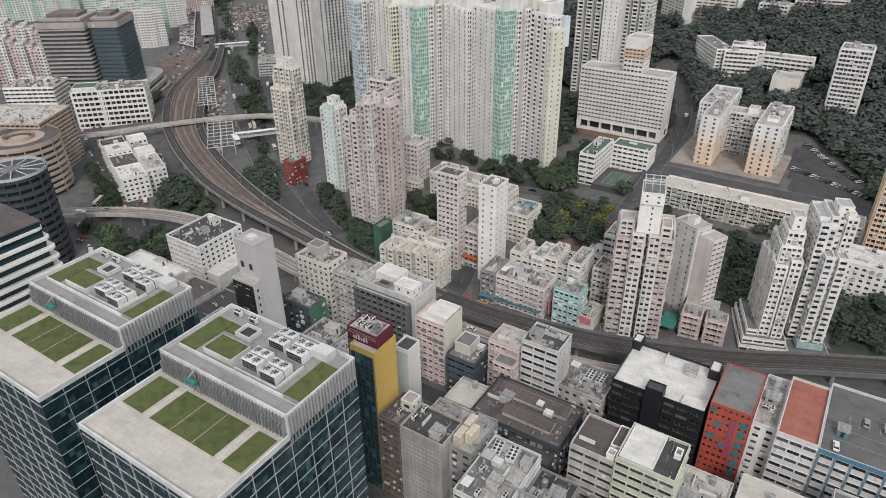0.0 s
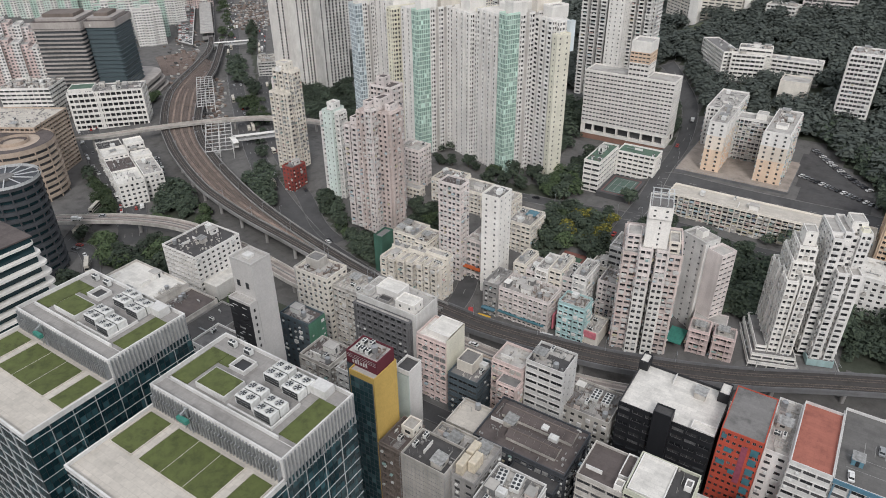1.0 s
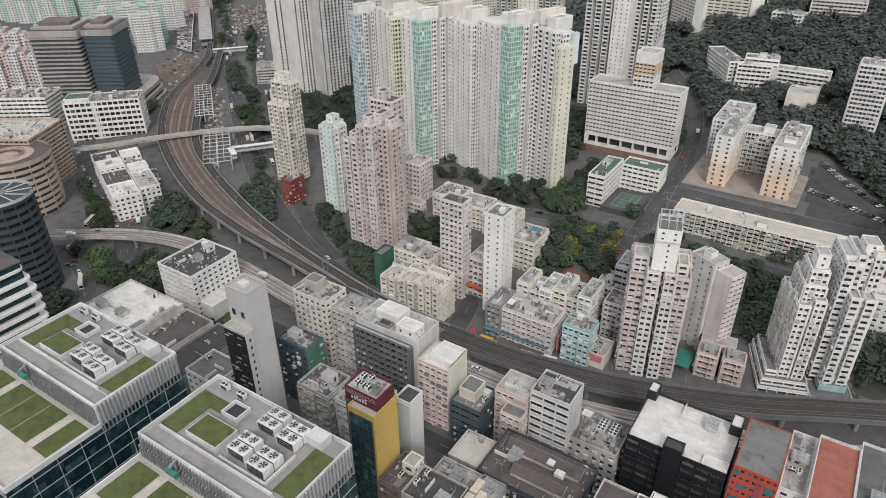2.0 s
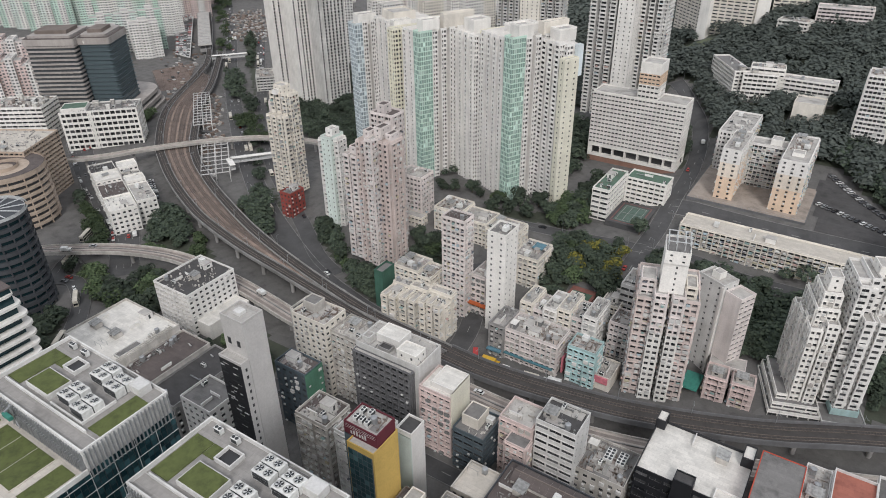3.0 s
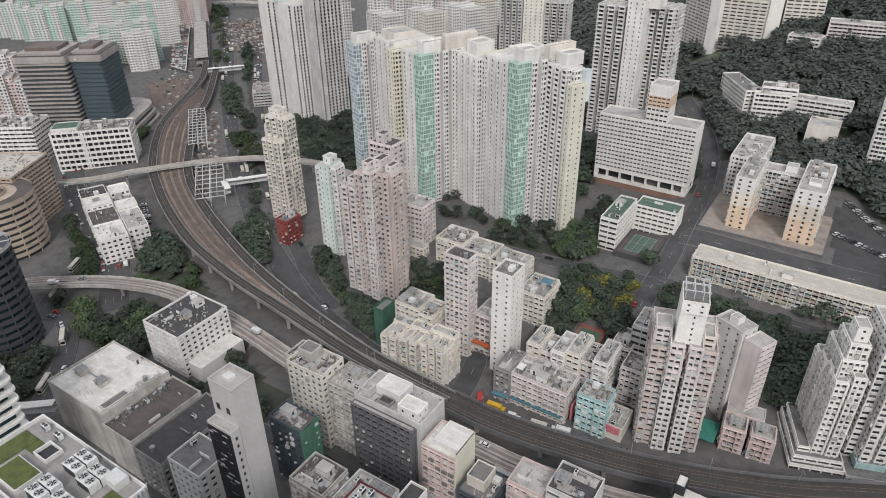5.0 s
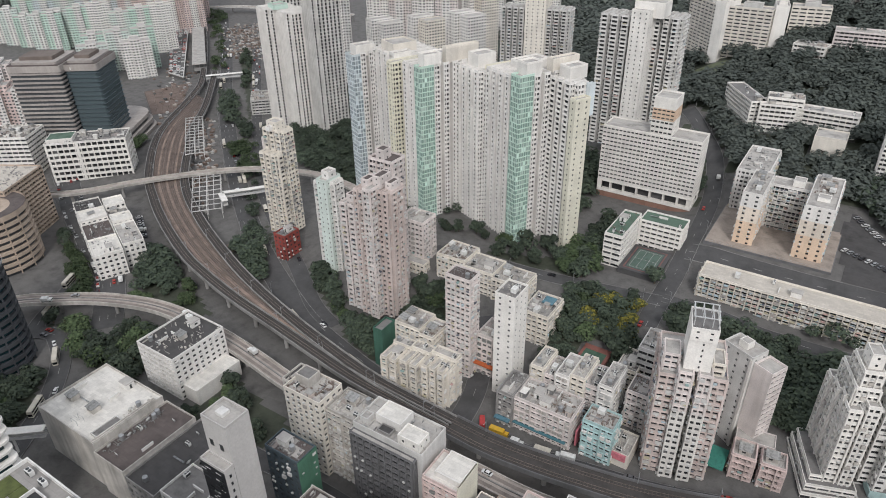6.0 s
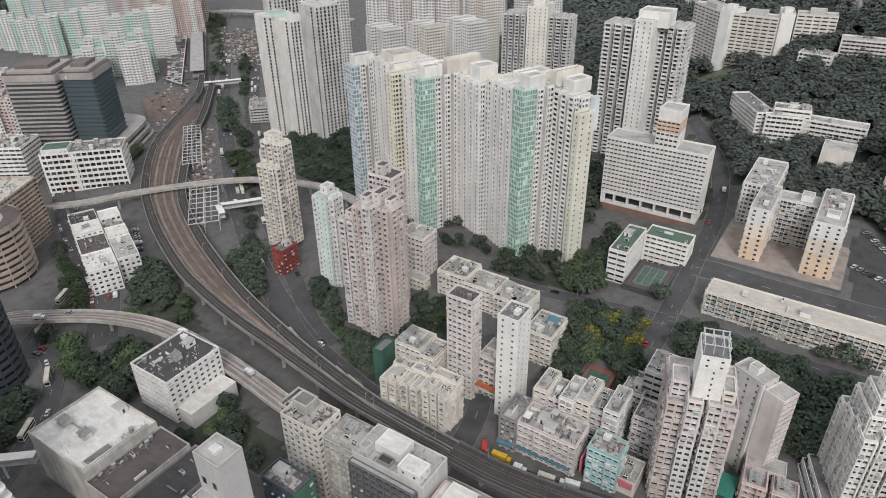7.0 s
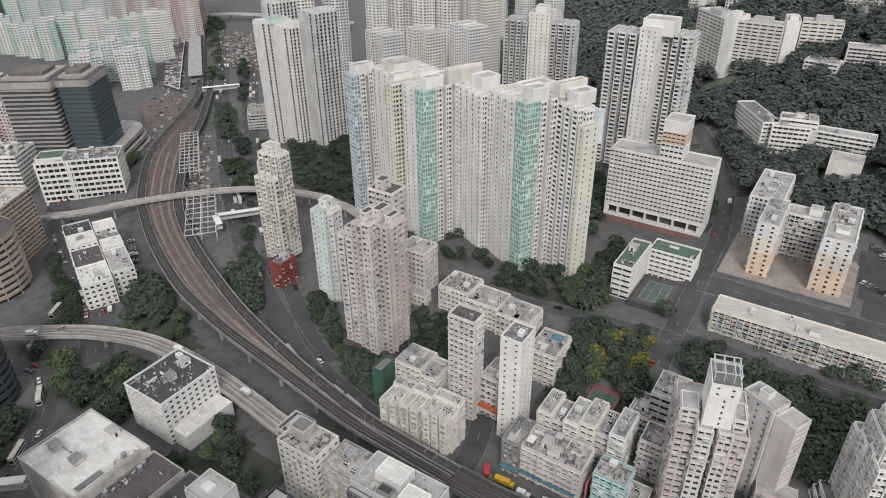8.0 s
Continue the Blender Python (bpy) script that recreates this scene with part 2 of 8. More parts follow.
leaf_mid = leaves("green_leaves", (0.038, 0.060, 0.030), (0.095, 0.128, 0.062))
leaf_yellow = leaves("yellow_blossom_leaves", (0.045, 0.06, 0.025), (0.27, 0.235, 0.045))


# ---- mesh helpers ----
class Build:
    """Collects boxes, quads and tubes into one mesh."""

    def __init__(self):
        self.v, self.f = [], []

    def quad(self, a, b, c, d):
        n = len(self.v)
        self.v += (a, b, c, d)
        self.f.append((n, n + 1, n + 2, n + 3))

    def box(self, x0, x1, y0, y1, z0, z1, bottom=False):
        n = len(self.v)
        self.v += ((x0, y0, z0), (x1, y0, z0), (x1, y1, z0), (x0, y1, z0), (x0, y0, z1), (x1, y0, z1), (x1, y1, z1), (x0, y1, z1))
        self.f += [(n, n + 1, n + 5, n + 4), (n + 1, n + 2, n + 6, n + 5), (n + 2, n + 3, n + 7, n + 6), (n + 3, n, n + 4, n + 7), (n + 4, n + 5, n + 6, n + 7)]
        if bottom:
            self.f.append((n + 3, n + 2, n + 1, n))
        return self

    def soft(self, x0, x1, y0, y1, z0, z1, r):
        """A box with its upper edges bevelled."""
        n = len(self.v)
        self.v += ((x0, y0, z0), (x1, y0, z0), (x1, y1, z0), (x0, y1, z0), (x0, y0, z1 - r), (x1, y0, z1 - r), (x1, y1, z1 - r), (x0, y1, z1 - r),
                   (x0 + r, y0 + r, z1), (x1 - r, y0 + r, z1), (x1 - r, y1 - r, z1), (x0 + r, y1 - r, z1))
        for k in (0, 4):
            self.f += [(n + k + i, n + k + (i + 1) % 4, n + k + 4 + (i + 1) % 4, n + k + 4 + i) for i in range(4)]
        self.f += [(n + 8, n + 9, n + 10, n + 11), (n + 3, n + 2, n + 1, n)]
        return self

    def tube(self, x, y, z0, z1, r0, r1=None, k=10, cap=True):
        r1 = r0 if r1 is None else r1
        n = len(self.v)
        for z, r in ((z0, r0), (z1, r1)):
            self.v += [(x + r * math.cos(2 * math.pi * i / k), y + r * math.sin(2 * math.pi * i / k), z) for i in range(k)]
        self.f += [(n + i, n + (i + 1) % k, n + k + (i + 1) % k, n + k + i) for i in range(k)]
        if cap:
            self.f.append(tuple(n + k + i for i in range(k)))
        return self

    def bar(self, a, b, w):
        """A square bar from a to b."""
        a, b = Vector(a), Vector(b)
        d = (b - a).normalized()
        s = d.cross(Vector((0, 0, 1)))
        s = s.normalized() if s.length > 1e-3 else Vector((1, 0, 0))
        u = s.cross(d)
        n = len(self.v)
        for p in (a, b):
            for i, j in ((-1, -1), (1, -1), (1, 1), (-1, 1)):
                self.v.append(tuple(p + s * (i * w / 2) + u * (j * w / 2)))
        self.f += [(n + i, n + (i + 1) % 4, n + 4 + (i + 1) % 4, n + 4 + i) for i in range(4)]
        self.f += [(n + 3, n + 2, n + 1, n), (n + 4, n + 5, n + 6, n + 7)]
        return self

    def mesh(self, name, material, smooth=False):
        m = bpy.data.meshes.new(name)
        m.from_pydata(self.v, [], self.f)
        m.materials.append(material)
        if smooth:
            m.polygons.foreach_set("use_smooth", [True] * len(m.polygons))
        m.update()
        return m


def part(name, build, material, parent, label="", kind="", smooth=False):
    if not build.f:
        return None
    ob = new(name, build.mesh(name, material, smooth))
    ob.parent = parent
    return tagged(ob, label, kind=kind)


def thing(name, x, y, z, rz, label, category, group="", kind=""):
    e = new(name)
    e.matrix_world = pose(x, y, z, 0, 0, rz)
    e.empty_display_size = 1
    return tagged(e, label, category, group, kind)


def smooth(a, b, t):
    t = min(1.0, max(0.0, (t - a) / (b - a)))
    return t * t * (3 - 2 * t)


def ground_z(x, y):
    """The lie of the land: flat by the railway, rising to the estates and the wooded hill."""
    z = -4.0
    z += 17.0 * smooth(252, 325, y) * smooth(-330, -235, x) * (1 - 0.75 * smooth(-75, -45, x) * (1 - smooth(300, 375, y)))
    z += 4.0 * smooth(240, 330, y) * (1 - smooth(-330, -235, x))
    z += 10.0 * smooth(362, 402, y) * smooth(-128, -85, x)
    z += 34.0 * smooth(430, 600, y) * smooth(-215, -135, x)
    z += 40.0 * smooth(560, 800, y) * smooth(-420, -250, x)
    return z


# ---- ground, roads, railway ----
ROADS, ROADS_BY = [], {}


def axis(a, b, fine, lo, hi):
    out = list(np.arange(a, b + 0.1, fine))
    step, v = fine, a
    while v > lo:
        step *= 1.5
        v -= step
        out.insert(0, max(v, lo))
    step, v = fine, b
    while v < hi:
        step *= 1.5
        v += step
        out.append(min(v, hi))
    return out


def build_ground():
    xs, ys = axis(-700, 60, 5, -4500, 4500), axis(80, 760, 5, -4500, 4500)
    b = Build()
    b.v = [(x, y, ground_z(x, y)) for y in ys for x in xs]
    w = len(xs)
    b.f = [(j * w + i, j * w + i + 1, j * w + w + i + 1, j * w + w + i) for j in range(len(ys) - 1) for i in range(w - 1)]
    ob = new("ground", b.mesh("ground", paving, True))
    tagged(ob, "grey paved city ground rising to a hill", "ground", kind="structure")


def spline(points, step=4.0):
    """Points of a smooth line through the given ones, evenly spaced."""
    p = [Vector(q) for q in points]
    p = [p[0] * 2 - p[1], *p, p[-1] * 2 - p[-2]]
    out = []
    for a, b, c, d in zip(p, p[1:], p[2:], p[3:]):
        n = max(1, int((c - b).length / step))
        for i in range(n):
            t = i / n
            out.append(0.5 * (2 * b + (c - a) * t + (2 * a - 5 * b + 4 * c - d) * t * t + (3 * b - a - 3 * c + d) * t ** 3))
    out.append(p[-2])
    return out


def sides(line):
    out = []
    for i, p in enumerate(line):
        d = line[min(i + 1, len(line) - 1)] - line[max(i - 1, 0)]
        d.z = 0
        d.normalize()
        out.append(Vector((d.y, -d.x, 0)))
    return out


def ribbon(b, line, left, right, z, thick=0.0, drape=False):
    """A band beside a line, from left to right of it (metres, right positive)."""
    s = sides(line)
    a, c = [], []
    for p, n in zip(line, s):
        for off, out in ((left, a), (right, c)):
            q = p + n * off
            q.z = (ground_z(q.x, q.y) if drape else q.z) + z
            out.append(q)
    for i in range(len(line) - 1):
        b.quad(tuple(a[i]), tuple(c[i]), tuple(c[i + 1]), tuple(a[i + 1]))
        if thick:
            lo = Vector((0, 0, thick))
            b.quad(tuple(a[i] - lo), tuple(a[i]), tuple(a[i + 1]), tuple(a[i + 1] - lo))
            b.quad(tuple(c[i]), tuple(c[i] - lo), tuple(c[i + 1] - lo), tuple(c[i + 1]))
            b.quad(tuple(c[i] - lo), tuple(a[i] - lo), tuple(a[i + 1] - lo), tuple(c[i + 1] - lo))
    if thick:
        for k in (0, -1):
            lo = Vector((0, 0, thick))
            b.quad(tuple(a[k]), tuple(c[k]), tuple(c[k] - lo), tuple(a[k] - lo))
    return b


def dashes(b, line, off, z, width=0.35, on=3, gap=3, drape=True):
    s = sides(line)
    i = 0
    while i + on < len(line):
        ribbon(b, line[i:i + on], off - width / 2, off + width / 2, z, drape=drape)
        i += on + gap
    return b


def street(name, points, width, label, lanes=2, z=0.12, material=None):
    """A road on the ground with kerbs and lane lines."""
    line = spline(points)
    ROADS.append((line, width))
    ROADS_BY[name] = line
    z += 0.02 * len(ROADS_BY)
    road = tagged(new(name, ribbon(Build(), line, -width / 2, width / 2, z, drape=True).mesh(name, material or asphalt)), label, "road", kind="structure")
    for side in (-1, 1):
        lo, hi = sorted((side * width / 2, side * (width / 2 + 0.25)))
        part("kerb", ribbon(Build(), line, lo, hi, z + 0.16, 0.3, drape=True), kerbstone, road, "grey concrete kerb")
    b = Build()
    for k in range(1, lanes):
        dashes(b, line, -width / 2 + width * k / lanes, z + 0.03, 0.22, 2, 2)
    part("lane_marking", b, line_white, road, "worn white lane lines", kind="stuff")
    return line


def viaduct(name, points, width, label, surface, piers, parapet=1.0, deck=1.3, concrete="lightgrey"):
    """A raised deck on piers, with parapets along both edges."""
    line = spline(points)
    ROADS.append((line, width + 1))
    root = tagged(new(name), label, "viaduct", kind="structure")
    part("deck", ribbon(Build(), line, -width / 2, width / 2, 0, deck), W[concrete], root, "grey concrete deck")
    part("surface", ribbon(Build(), line, -width / 2 + 0.35, width / 2 - 0.35, 0.03), surface, root, "worn running surface")
    for side in (-1, 1):
        lo, hi = sorted((side * (width / 2 - 0.3), side * width / 2))
        part("parapet", ribbon(Build(), line, lo, hi, parapet, parapet + 0.2), W[concrete], root, "weathered concrete parapet")
    gap = max(1, int(piers / 4))
    for i in range(gap // 2, len(line), gap):
        p = line[i]
        g = ground_z(p.x, p.y)
        if p.z - g > 2.5:
            b = Build().tube(p.x, p.y, g - 1, p.z - deck - 1.2, 1.0, k=12, cap=False)
            b.tube(p.x, p.y, p.z - deck - 1.2, p.z - deck + 0.05, 1.0, width * 0.33, 12)
            part("pier", b, W["grey"], root, smooth=True)
    return root, line


def tracks(root, line, offsets, z=0.05, sleepers=True):
    """Rails with sleepers along a line."""
    for off in offsets:
        b = Build()
        for r in (-0.72, 0.72):
            ribbon(b, line, off + r - 0.06, off + r + 0.06, z + 0.22, 0.2)
        part("rails", b, rust, root, "brown steel rails", kind="stuff")
        if sleepers:
            b = Build()
            s = sides(line)
            for i in range(len(line) - 1):
                for k in range(3):
                    p = line[i].lerp(line[i + 1], k / 3) + s[i] * off
                    n = s[i] * 1.25
                    d = Vector((-s[i].y, s[i].x, 0)) * 0.16
                    up = Vector((0, 0, z + 0.12))
                    b.quad(*(tuple(q + up) for q in (p - n - d, p + n - d, p + n + d, p - n + d)))
            part("sleepers", b, sleeper, root, "weathered concrete sleepers", kind="stuff")


build_ground()

# railway: an outer and an inner viaduct round a wide bed of depot tracks, joined to one towards the east
OUTER = [(-860, 690, 7), (-740, 592, 7), (-634, 500, 6.5), (-593, 452, 6), (-535, 372, 6), (-473, 316, 6), (-433, 290, 6), (-395, 270, 6), (-353, 252, 6), (-325, 243.5, 6), (-292, 236, 6), (-258, 230.5, 6), (-231, 226, 6), (-200, 221, 6), (-172, 219, 6), (-146, 217.5, 6)]
INNER = [(-640, 522, 6.5), (-564, 446, 6), (-517, 392, 6), (-482, 359, 6), (-444, 325, 6), (-414, 304, 6), (-376, 284, 6), (-347, 271, 6), (-315, 258, 6), (-289, 249, 6), (-258, 240, 6), (-230, 233, 6), (-196, 226, 6), (-172, 223.5, 6), (-146, 222, 6)]
EAST = [(-146, 219.7, 6), (-127, 219, 6), (-108, 220.5, 6), (-91, 223, 6), (-70, 227, 6), (-50, 233, 6), (-31, 240, 6), (-13, 248, 6), (15, 263, 6), (90, 300, 6)]
outer_root, outer_line = viaduct("railway_viaduct", OUTER, 6.2, "grey concrete railway viaduct curving round the depot tracks", track_bed, 24, concrete="grey")
tracks(outer_root, outer_line, (0,))
inner_root, inner_line = viaduct("railway_viaduct", INNER, 6.2, "grey concrete railway viaduct beside the depot tracks", track_bed, 24, concrete="grey")
tracks(inner_root, inner_line, (0,))
east_root, east_line = viaduct("railway_viaduct", EAST, 11.5, "dark railway viaduct with two tracks between concrete parapets", track_bed, 24, 1.3, concrete="slab")
tracks(east_root, east_line, (-2.4, 2.4))


def along(line, n):
    """n points evenly spaced along a line."""
    run = [0.0]
    for p, q in zip(line, line[1:]):
        run.append(run[-1] + (q - p).length)
    out, k = [], 0
    for i in range(n):
        d = run[-1] * i / (n - 1)
        while k < len(line) - 2 and run[k + 1] < d:
            k += 1
        out.append(line[k].lerp(line[k + 1], (d - run[k]) / max(1e-6, run[k + 1] - run[k])))
    return out


# the wide bed of depot tracks between the two viaducts
bed_out = along([p for p in outer_line if p.x > -600], 110)
bed_in = along([p for p in inner_line if p.x > -572], 110)
b = Build()
for i in range(109):
    b.quad(*(tuple(p + Vector((0, 0, -0.25))) for p in (bed_out[i], bed_out[i + 1], bed_in[i + 1], bed_in[i])))
bed = tagged(new("railway_bed", b.mesh("railway_bed", ballast)), "rust-brown ballast bed with depot tracks", "railway", kind="structure")
for f, stop in ((0.2, 96), (0.32, 84), (0.44, 74), (0.56, 78), (0.68, 88), (0.8, 98)):
    tracks(bed, [p.lerp(q, f) for p, q in zip(bed_out[:stop], bed_in[:stop])], (0,), -0.25)

sandy = roofing("sandy_ballast", (0.30, 0.225, 0.185), 0.5, 0.1)
for f, first, stop in ((0.27, 12, 80), (0.5, 20, 92), (0.73, 8, 70)):
    part("worn_strip", ribbon(Build(), [p.lerp(q, f) for p, q in zip(bed_out[first:stop], bed_in[first:stop])], -0.9, 0.9, -0.2), sandy, bed, "paler sandy ballast strip")

FLY = [(-470, 60, 5), (-425, 130, 5), (-391, 172, 5), (-377, 183, 5), (-363, 193, 5), (-347, 201.5, 5), (-325, 209, 5), (-302, 211.5, 5), (-268, 210, 5), (-243, 207, 5), (-221, 204, 5), (-190, 202.5, 5), (-160, 203, 5), (-130, 204.5, 5), (-105, 204.5, 5), (-84, 207, 5), (-60, 212, 5), (-35, 220, 5), (0, 232, 5), (60, 258, 5)]
fly_root, fly_line = viaduct("road_flyover", FLY, 9.0, "pale concrete road flyover with low parapets", concrete_road, 28, 0.9, concrete="dirty")

for off in (-2.3, 2.3):
    part("tyre_track", ribbon(Build(), fly_line, off - 0.8, off + 0.8, 0.045), roofing("tyre_darkened_concrete", (0.24, 0.205, 0.185), 0.3, 0.2) if off < 0 else bpy.data.materials["tyre_darkened_concrete"], fly_root, "darker worn wheel track")
part("median", ribbon(Build(), fly_line, -0.2, 0.2, 0.5, 0.5), kerbstone, fly_root, "low concrete median")

BRIDGE = [(-520, 225, 8), (-502, 245, 8), (-479, 268, 8), (-462, 296, 8), (-439, 327, 8), (-420, 347, 8), (-399, 362, 8), (-364, 374, 8), (-338, 374, 8), (-312, 368, 8), (-285, 352, 8), (-262, 338, 8)]
br_root, br_line = viaduct("road_bridge", BRIDGE, 6.5, "slim pale concrete road bridge over the railway", concrete_road, 32, 0.9, 1.0, concrete="dirty")

street("road_main", [(-900, 760, 0), (-700, 590, 0), (-575, 478, 0), (-469, 390, 0), (-385, 326, 0), (-341, 296, 0), (-300, 272, 0), (-255, 250.5, 0), (-215, 238.5, 0), (-190, 233, 0)], 13, "grey asphalt main road with several lanes", 4)
street("road_main_east", [(-700, 640, 0), (-560, 505, 0), (-452, 405, 0), (-385, 346, 0), (-335, 311, 0), (-292, 283, 0), (-262, 263, 0), (-240, 254, 0)], 9, "grey asphalt carriageway beside trees", 3)
street("road_rail_side", [(-215, 232, 0), (-190, 227.5, 0), (-165, 227, 0), (-140, 229, 0), (-115, 231.5, 0), (-92, 235.5, 0), (-68, 240, 0), (-45, 247, 0), (-20, 257, 0), (10, 272, 0), (60, 298, 0)], 9, "grey asphalt street along the railway", 3)
street("road_cross", [(-149, 230, 0), (-151, 244, 0), (-155, 258, 0), (-163, 275, 0), (-172, 292, 0)], 10, "grey asphalt side street", 2)
street("road_uphill", [(-98, 318, 0), (-99, 345, 0), (-99.5, 390, 0), (-101, 430, 0), (-106, 470, 0), (-118, 510, 0), (-150, 560, 0)], 10, "grey asphalt road climbing past the school", 2)
street("road_estate", [(-262, 330, 0), (-235, 322, 0), (-212, 328, 0), (-180, 330, 0), (-150, 333, 0), (-120, 338, 0), (-98, 342, 0)], 9, "grey asphalt estate road", 2)
street("road_slab", [(-98, 345, 0), (-60, 346, 0), (-20, 347, 0), (40, 350, 0)], 7, "grey asphalt service road", 2)
street("road_court", [(-98, 388, 0), (-60, 386, 0), (-20, 386, 0), (50, 388, 0)], 12, "dark asphalt road below a retaining wall", 2)
street("road_west", [(-640, 345, 0), (-580, 312, 0), (-494, 265, 0), (-427, 238, 0), (-384, 221, 0), (-340, 190, 0)], 16, "wide grey asphalt road with traffic", 4)
street("road_ring", [(-395, 205, 0), (-372, 170, 0), (-358, 172, 0), (-337, 163, 0), (-318, 147, 0), (-303, 128, 0), (-285, 100, 0)], 9, "grey asphalt slip road between trees", 2)
street("street_front", [(-230, 169, 0), (-180, 171.5, 0), (-120, 170.5, 0), (-60, 172, 0), (0, 174, 0)], 8, "shaded asphalt street between buildings", 2)
street("street_glass", [(-320, 110, 0), (-220, 108, 0), (-120, 108, 0), (-20, 109, 0), (60, 110, 0)], 10, "shaded asphalt street behind glass towers", 2)


# ---- buildings ----
window_cache, FOOT = {}, []


def window_mesh(ww, wh):
    """A pane with its aluminium frame and one mullion, facing -y, centred on its foot."""
    key = (round(ww, 2), round(wh, 2))
    if key not in window_cache:
        b = Build()
        b.quad((-ww / 2, 0, 0), (ww / 2, 0, 0), (ww / 2, 0, wh), (-ww / 2, 0, wh))
        m = b.mesh("window", glass_obj)
        m.materials.append(frame_grey)
        f = Build()
        f.v, f.f = b.v, b.f
        for x0, x1, z0, z1 in ((-ww / 2, ww / 2, 0, 0.07), (-ww / 2, ww / 2, wh - 0.07, wh), (-ww / 2, -ww / 2 + 0.07, 0.07, wh - 0.07), (ww / 2 - 0.07, ww / 2, 0.07, wh - 0.07), (-0.04, 0.04, 0.07, wh - 0.07)):
            f.quad((x0, -0.05, z0), (x1, -0.05, z0), (x1, -0.05, z1), (x0, -0.05, z1))
        m = f.mesh("window", glass_obj)
        m.materials.append(frame_grey)
        m.polygons.foreach_set("material_index", [0] + [1] * 5)
        window_cache[key] = m
    return window_cache[key]


STYLES = {
    "flat": dict(fh=3.0, bay=3.0, ww=1.5, wh=1.3, sill=0.9, depth=0.25, ac=0.4, ledge=0.0, cage=0.08),
    "old": dict(fh=3.0, bay=2.5, ww=1.7, wh=1.4, sill=0.85, depth=0.45, ac=0.5, ledge=0.4, fin=0.5, every=3, cage=0.3, wash=0.12),
    "dense": dict(fh=2.75, bay=2.1, ww=1.75, wh=1.55, sill=0.75, depth=0.5, ac=0.2, ledge=0.4, fin=0.75, every=2, cage=0.12, wash=0.08),
    "apt": dict(fh=2.8, bay=2.3, ww=1.5, wh=1.4, sill=0.85, depth=0.35, ac=0.45, ledge=0.0, fin=0.35, every=4, cage=0.1),
    "stacked": dict(fh=2.3, bay=2.9, ww=2.45, wh=1.55, sill=0.45, depth=1.2, ac=0.3, ledge=0.25, fin=0.9, every=2, cage=0.2, wash=1.0),
    "frame": dict(fh=4.0, bay=4.0, ww=3.4, wh=2.5, sill=1.0, depth=1.4, ac=0.0, ledge=0.0),
    "bayed": dict(fh=2.8, bay=1.75, ww=1.2, wh=1.35, sill=0.85, depth=0.4, ac=0.25, ledge=0.2, fin=0.5, every=2, cage=0.06),
    "far": dict(fh=2.9, bay=3.0, ww=1.7, wh=1.4, sill=0.9, depth=0.3, ac=0.0, ledge=0.0, fin=0.5, every=3),
    "grid": dict(fh=2.8, bay=1.7, ww=0.95, wh=1.1, sill=0.9, depth=0.15, ac=0.0, ledge=0.0),
    "ribbon": dict(fh=3.4, bay=4.2, ww=3.7, wh=1.5, sill=1.0, depth=0.3, ac=0.3, ledge=0.25),
    "balcony": dict(fh=3.1, bay=2.9, ww=2.6, wh=1.95, sill=0.85, depth=1.3, ac=0.2, ledge=0.45, fin=0.5, every=2, wash=0.15),
    "gallery": dict(fh=2.8, bay=3.4, ww=2.9, wh=1.5, sill=1.05, depth=1.2, ac=0.0, ledge=0.1),
    "deck": dict(fh=8.0, bay=9.0, ww=8.0, wh=5.0, sill=1.6, depth=3.0, ac=0.0, ledge=0.3),
    "slots": dict(fh=3.0, bay=4.0, ww=0.8, wh=1.0, sill=1.2, depth=0.15, ac=0.0, ledge=0.0),
    "rows": dict(fh=2.75, bay=2.5, ww=1.9, wh=1.05, sill=0.95, depth=0.35, ac=0.0, ledge=0.12),
    "lines": dict(fh=2.75, bay=6.0, ww=4.7, wh=1.1, sill=0.95, depth=0.4, ac=0.0, ledge=0.0),
    "estate": dict(fh=2.75, bay=2.05, ww=1.5, wh=1.5, sill=0.75, depth=0.5, ac=0.12, ledge=0.25, fin=0.55, every=2),
    "lattice": dict(fh=2.75, bay=1.5, ww=1.22, wh=2.15, sill=0.35, depth=0.12, ac=0.0, ledge=0.15),
    "shelf": dict(fh=2.75, bay=3.4, ww=2.7, wh=1.6, sill=0.75, depth=1.0, ac=0.2, ledge=0.65, fin=0.3, every=2, wash=0.25),
    "laundry": dict(fh=2.75, bay=2.2, ww=1.9, wh=1.75, sill=0.55, depth=1.2, ac=0.1, ledge=0.2, fin=0.5, every=2, wash=0.95, cage=0.25),
    "column": dict(fh=2.85, bay=4.2, ww=1.15, wh=1.3, sill=0.9, depth=0.4, ac=0.3, ledge=0.0),
    "bands": dict(fh=3.3, bay=4.4, ww=4.0, wh=1.35, sill=1.2, depth=0.7, ac=0.25, ledge=0.3, fin=0.35, every=1),
    "ledged": dict(fh=2.85, bay=2.4, ww=1.8, wh=1.5, sill=0.75, depth=0.7, ac=0.45, ledge=0.3, fin=0.4, every=2, cage=0.22, wash=0.35),
    "stripe": dict(fh=2.75, bay=3.1, ww=1.8, wh=2.1, sill=0.4, depth=0.9, ac=0.0, ledge=0.12, fin=0.7, every=1),
    "balgrid": dict(fh=3.1, bay=2.9, ww=2.5, wh=2.0, sill=0.85, depth=1.5, ac=0.1, ledge=0.3, fin=0.45, every=1),
    "strip": dict(fh=3.3, bay=4.4, ww=3.6, wh=1.5, sill=1.1, depth=0.4, ac=0.0, ledge=0.0),
    "blank": None,
}


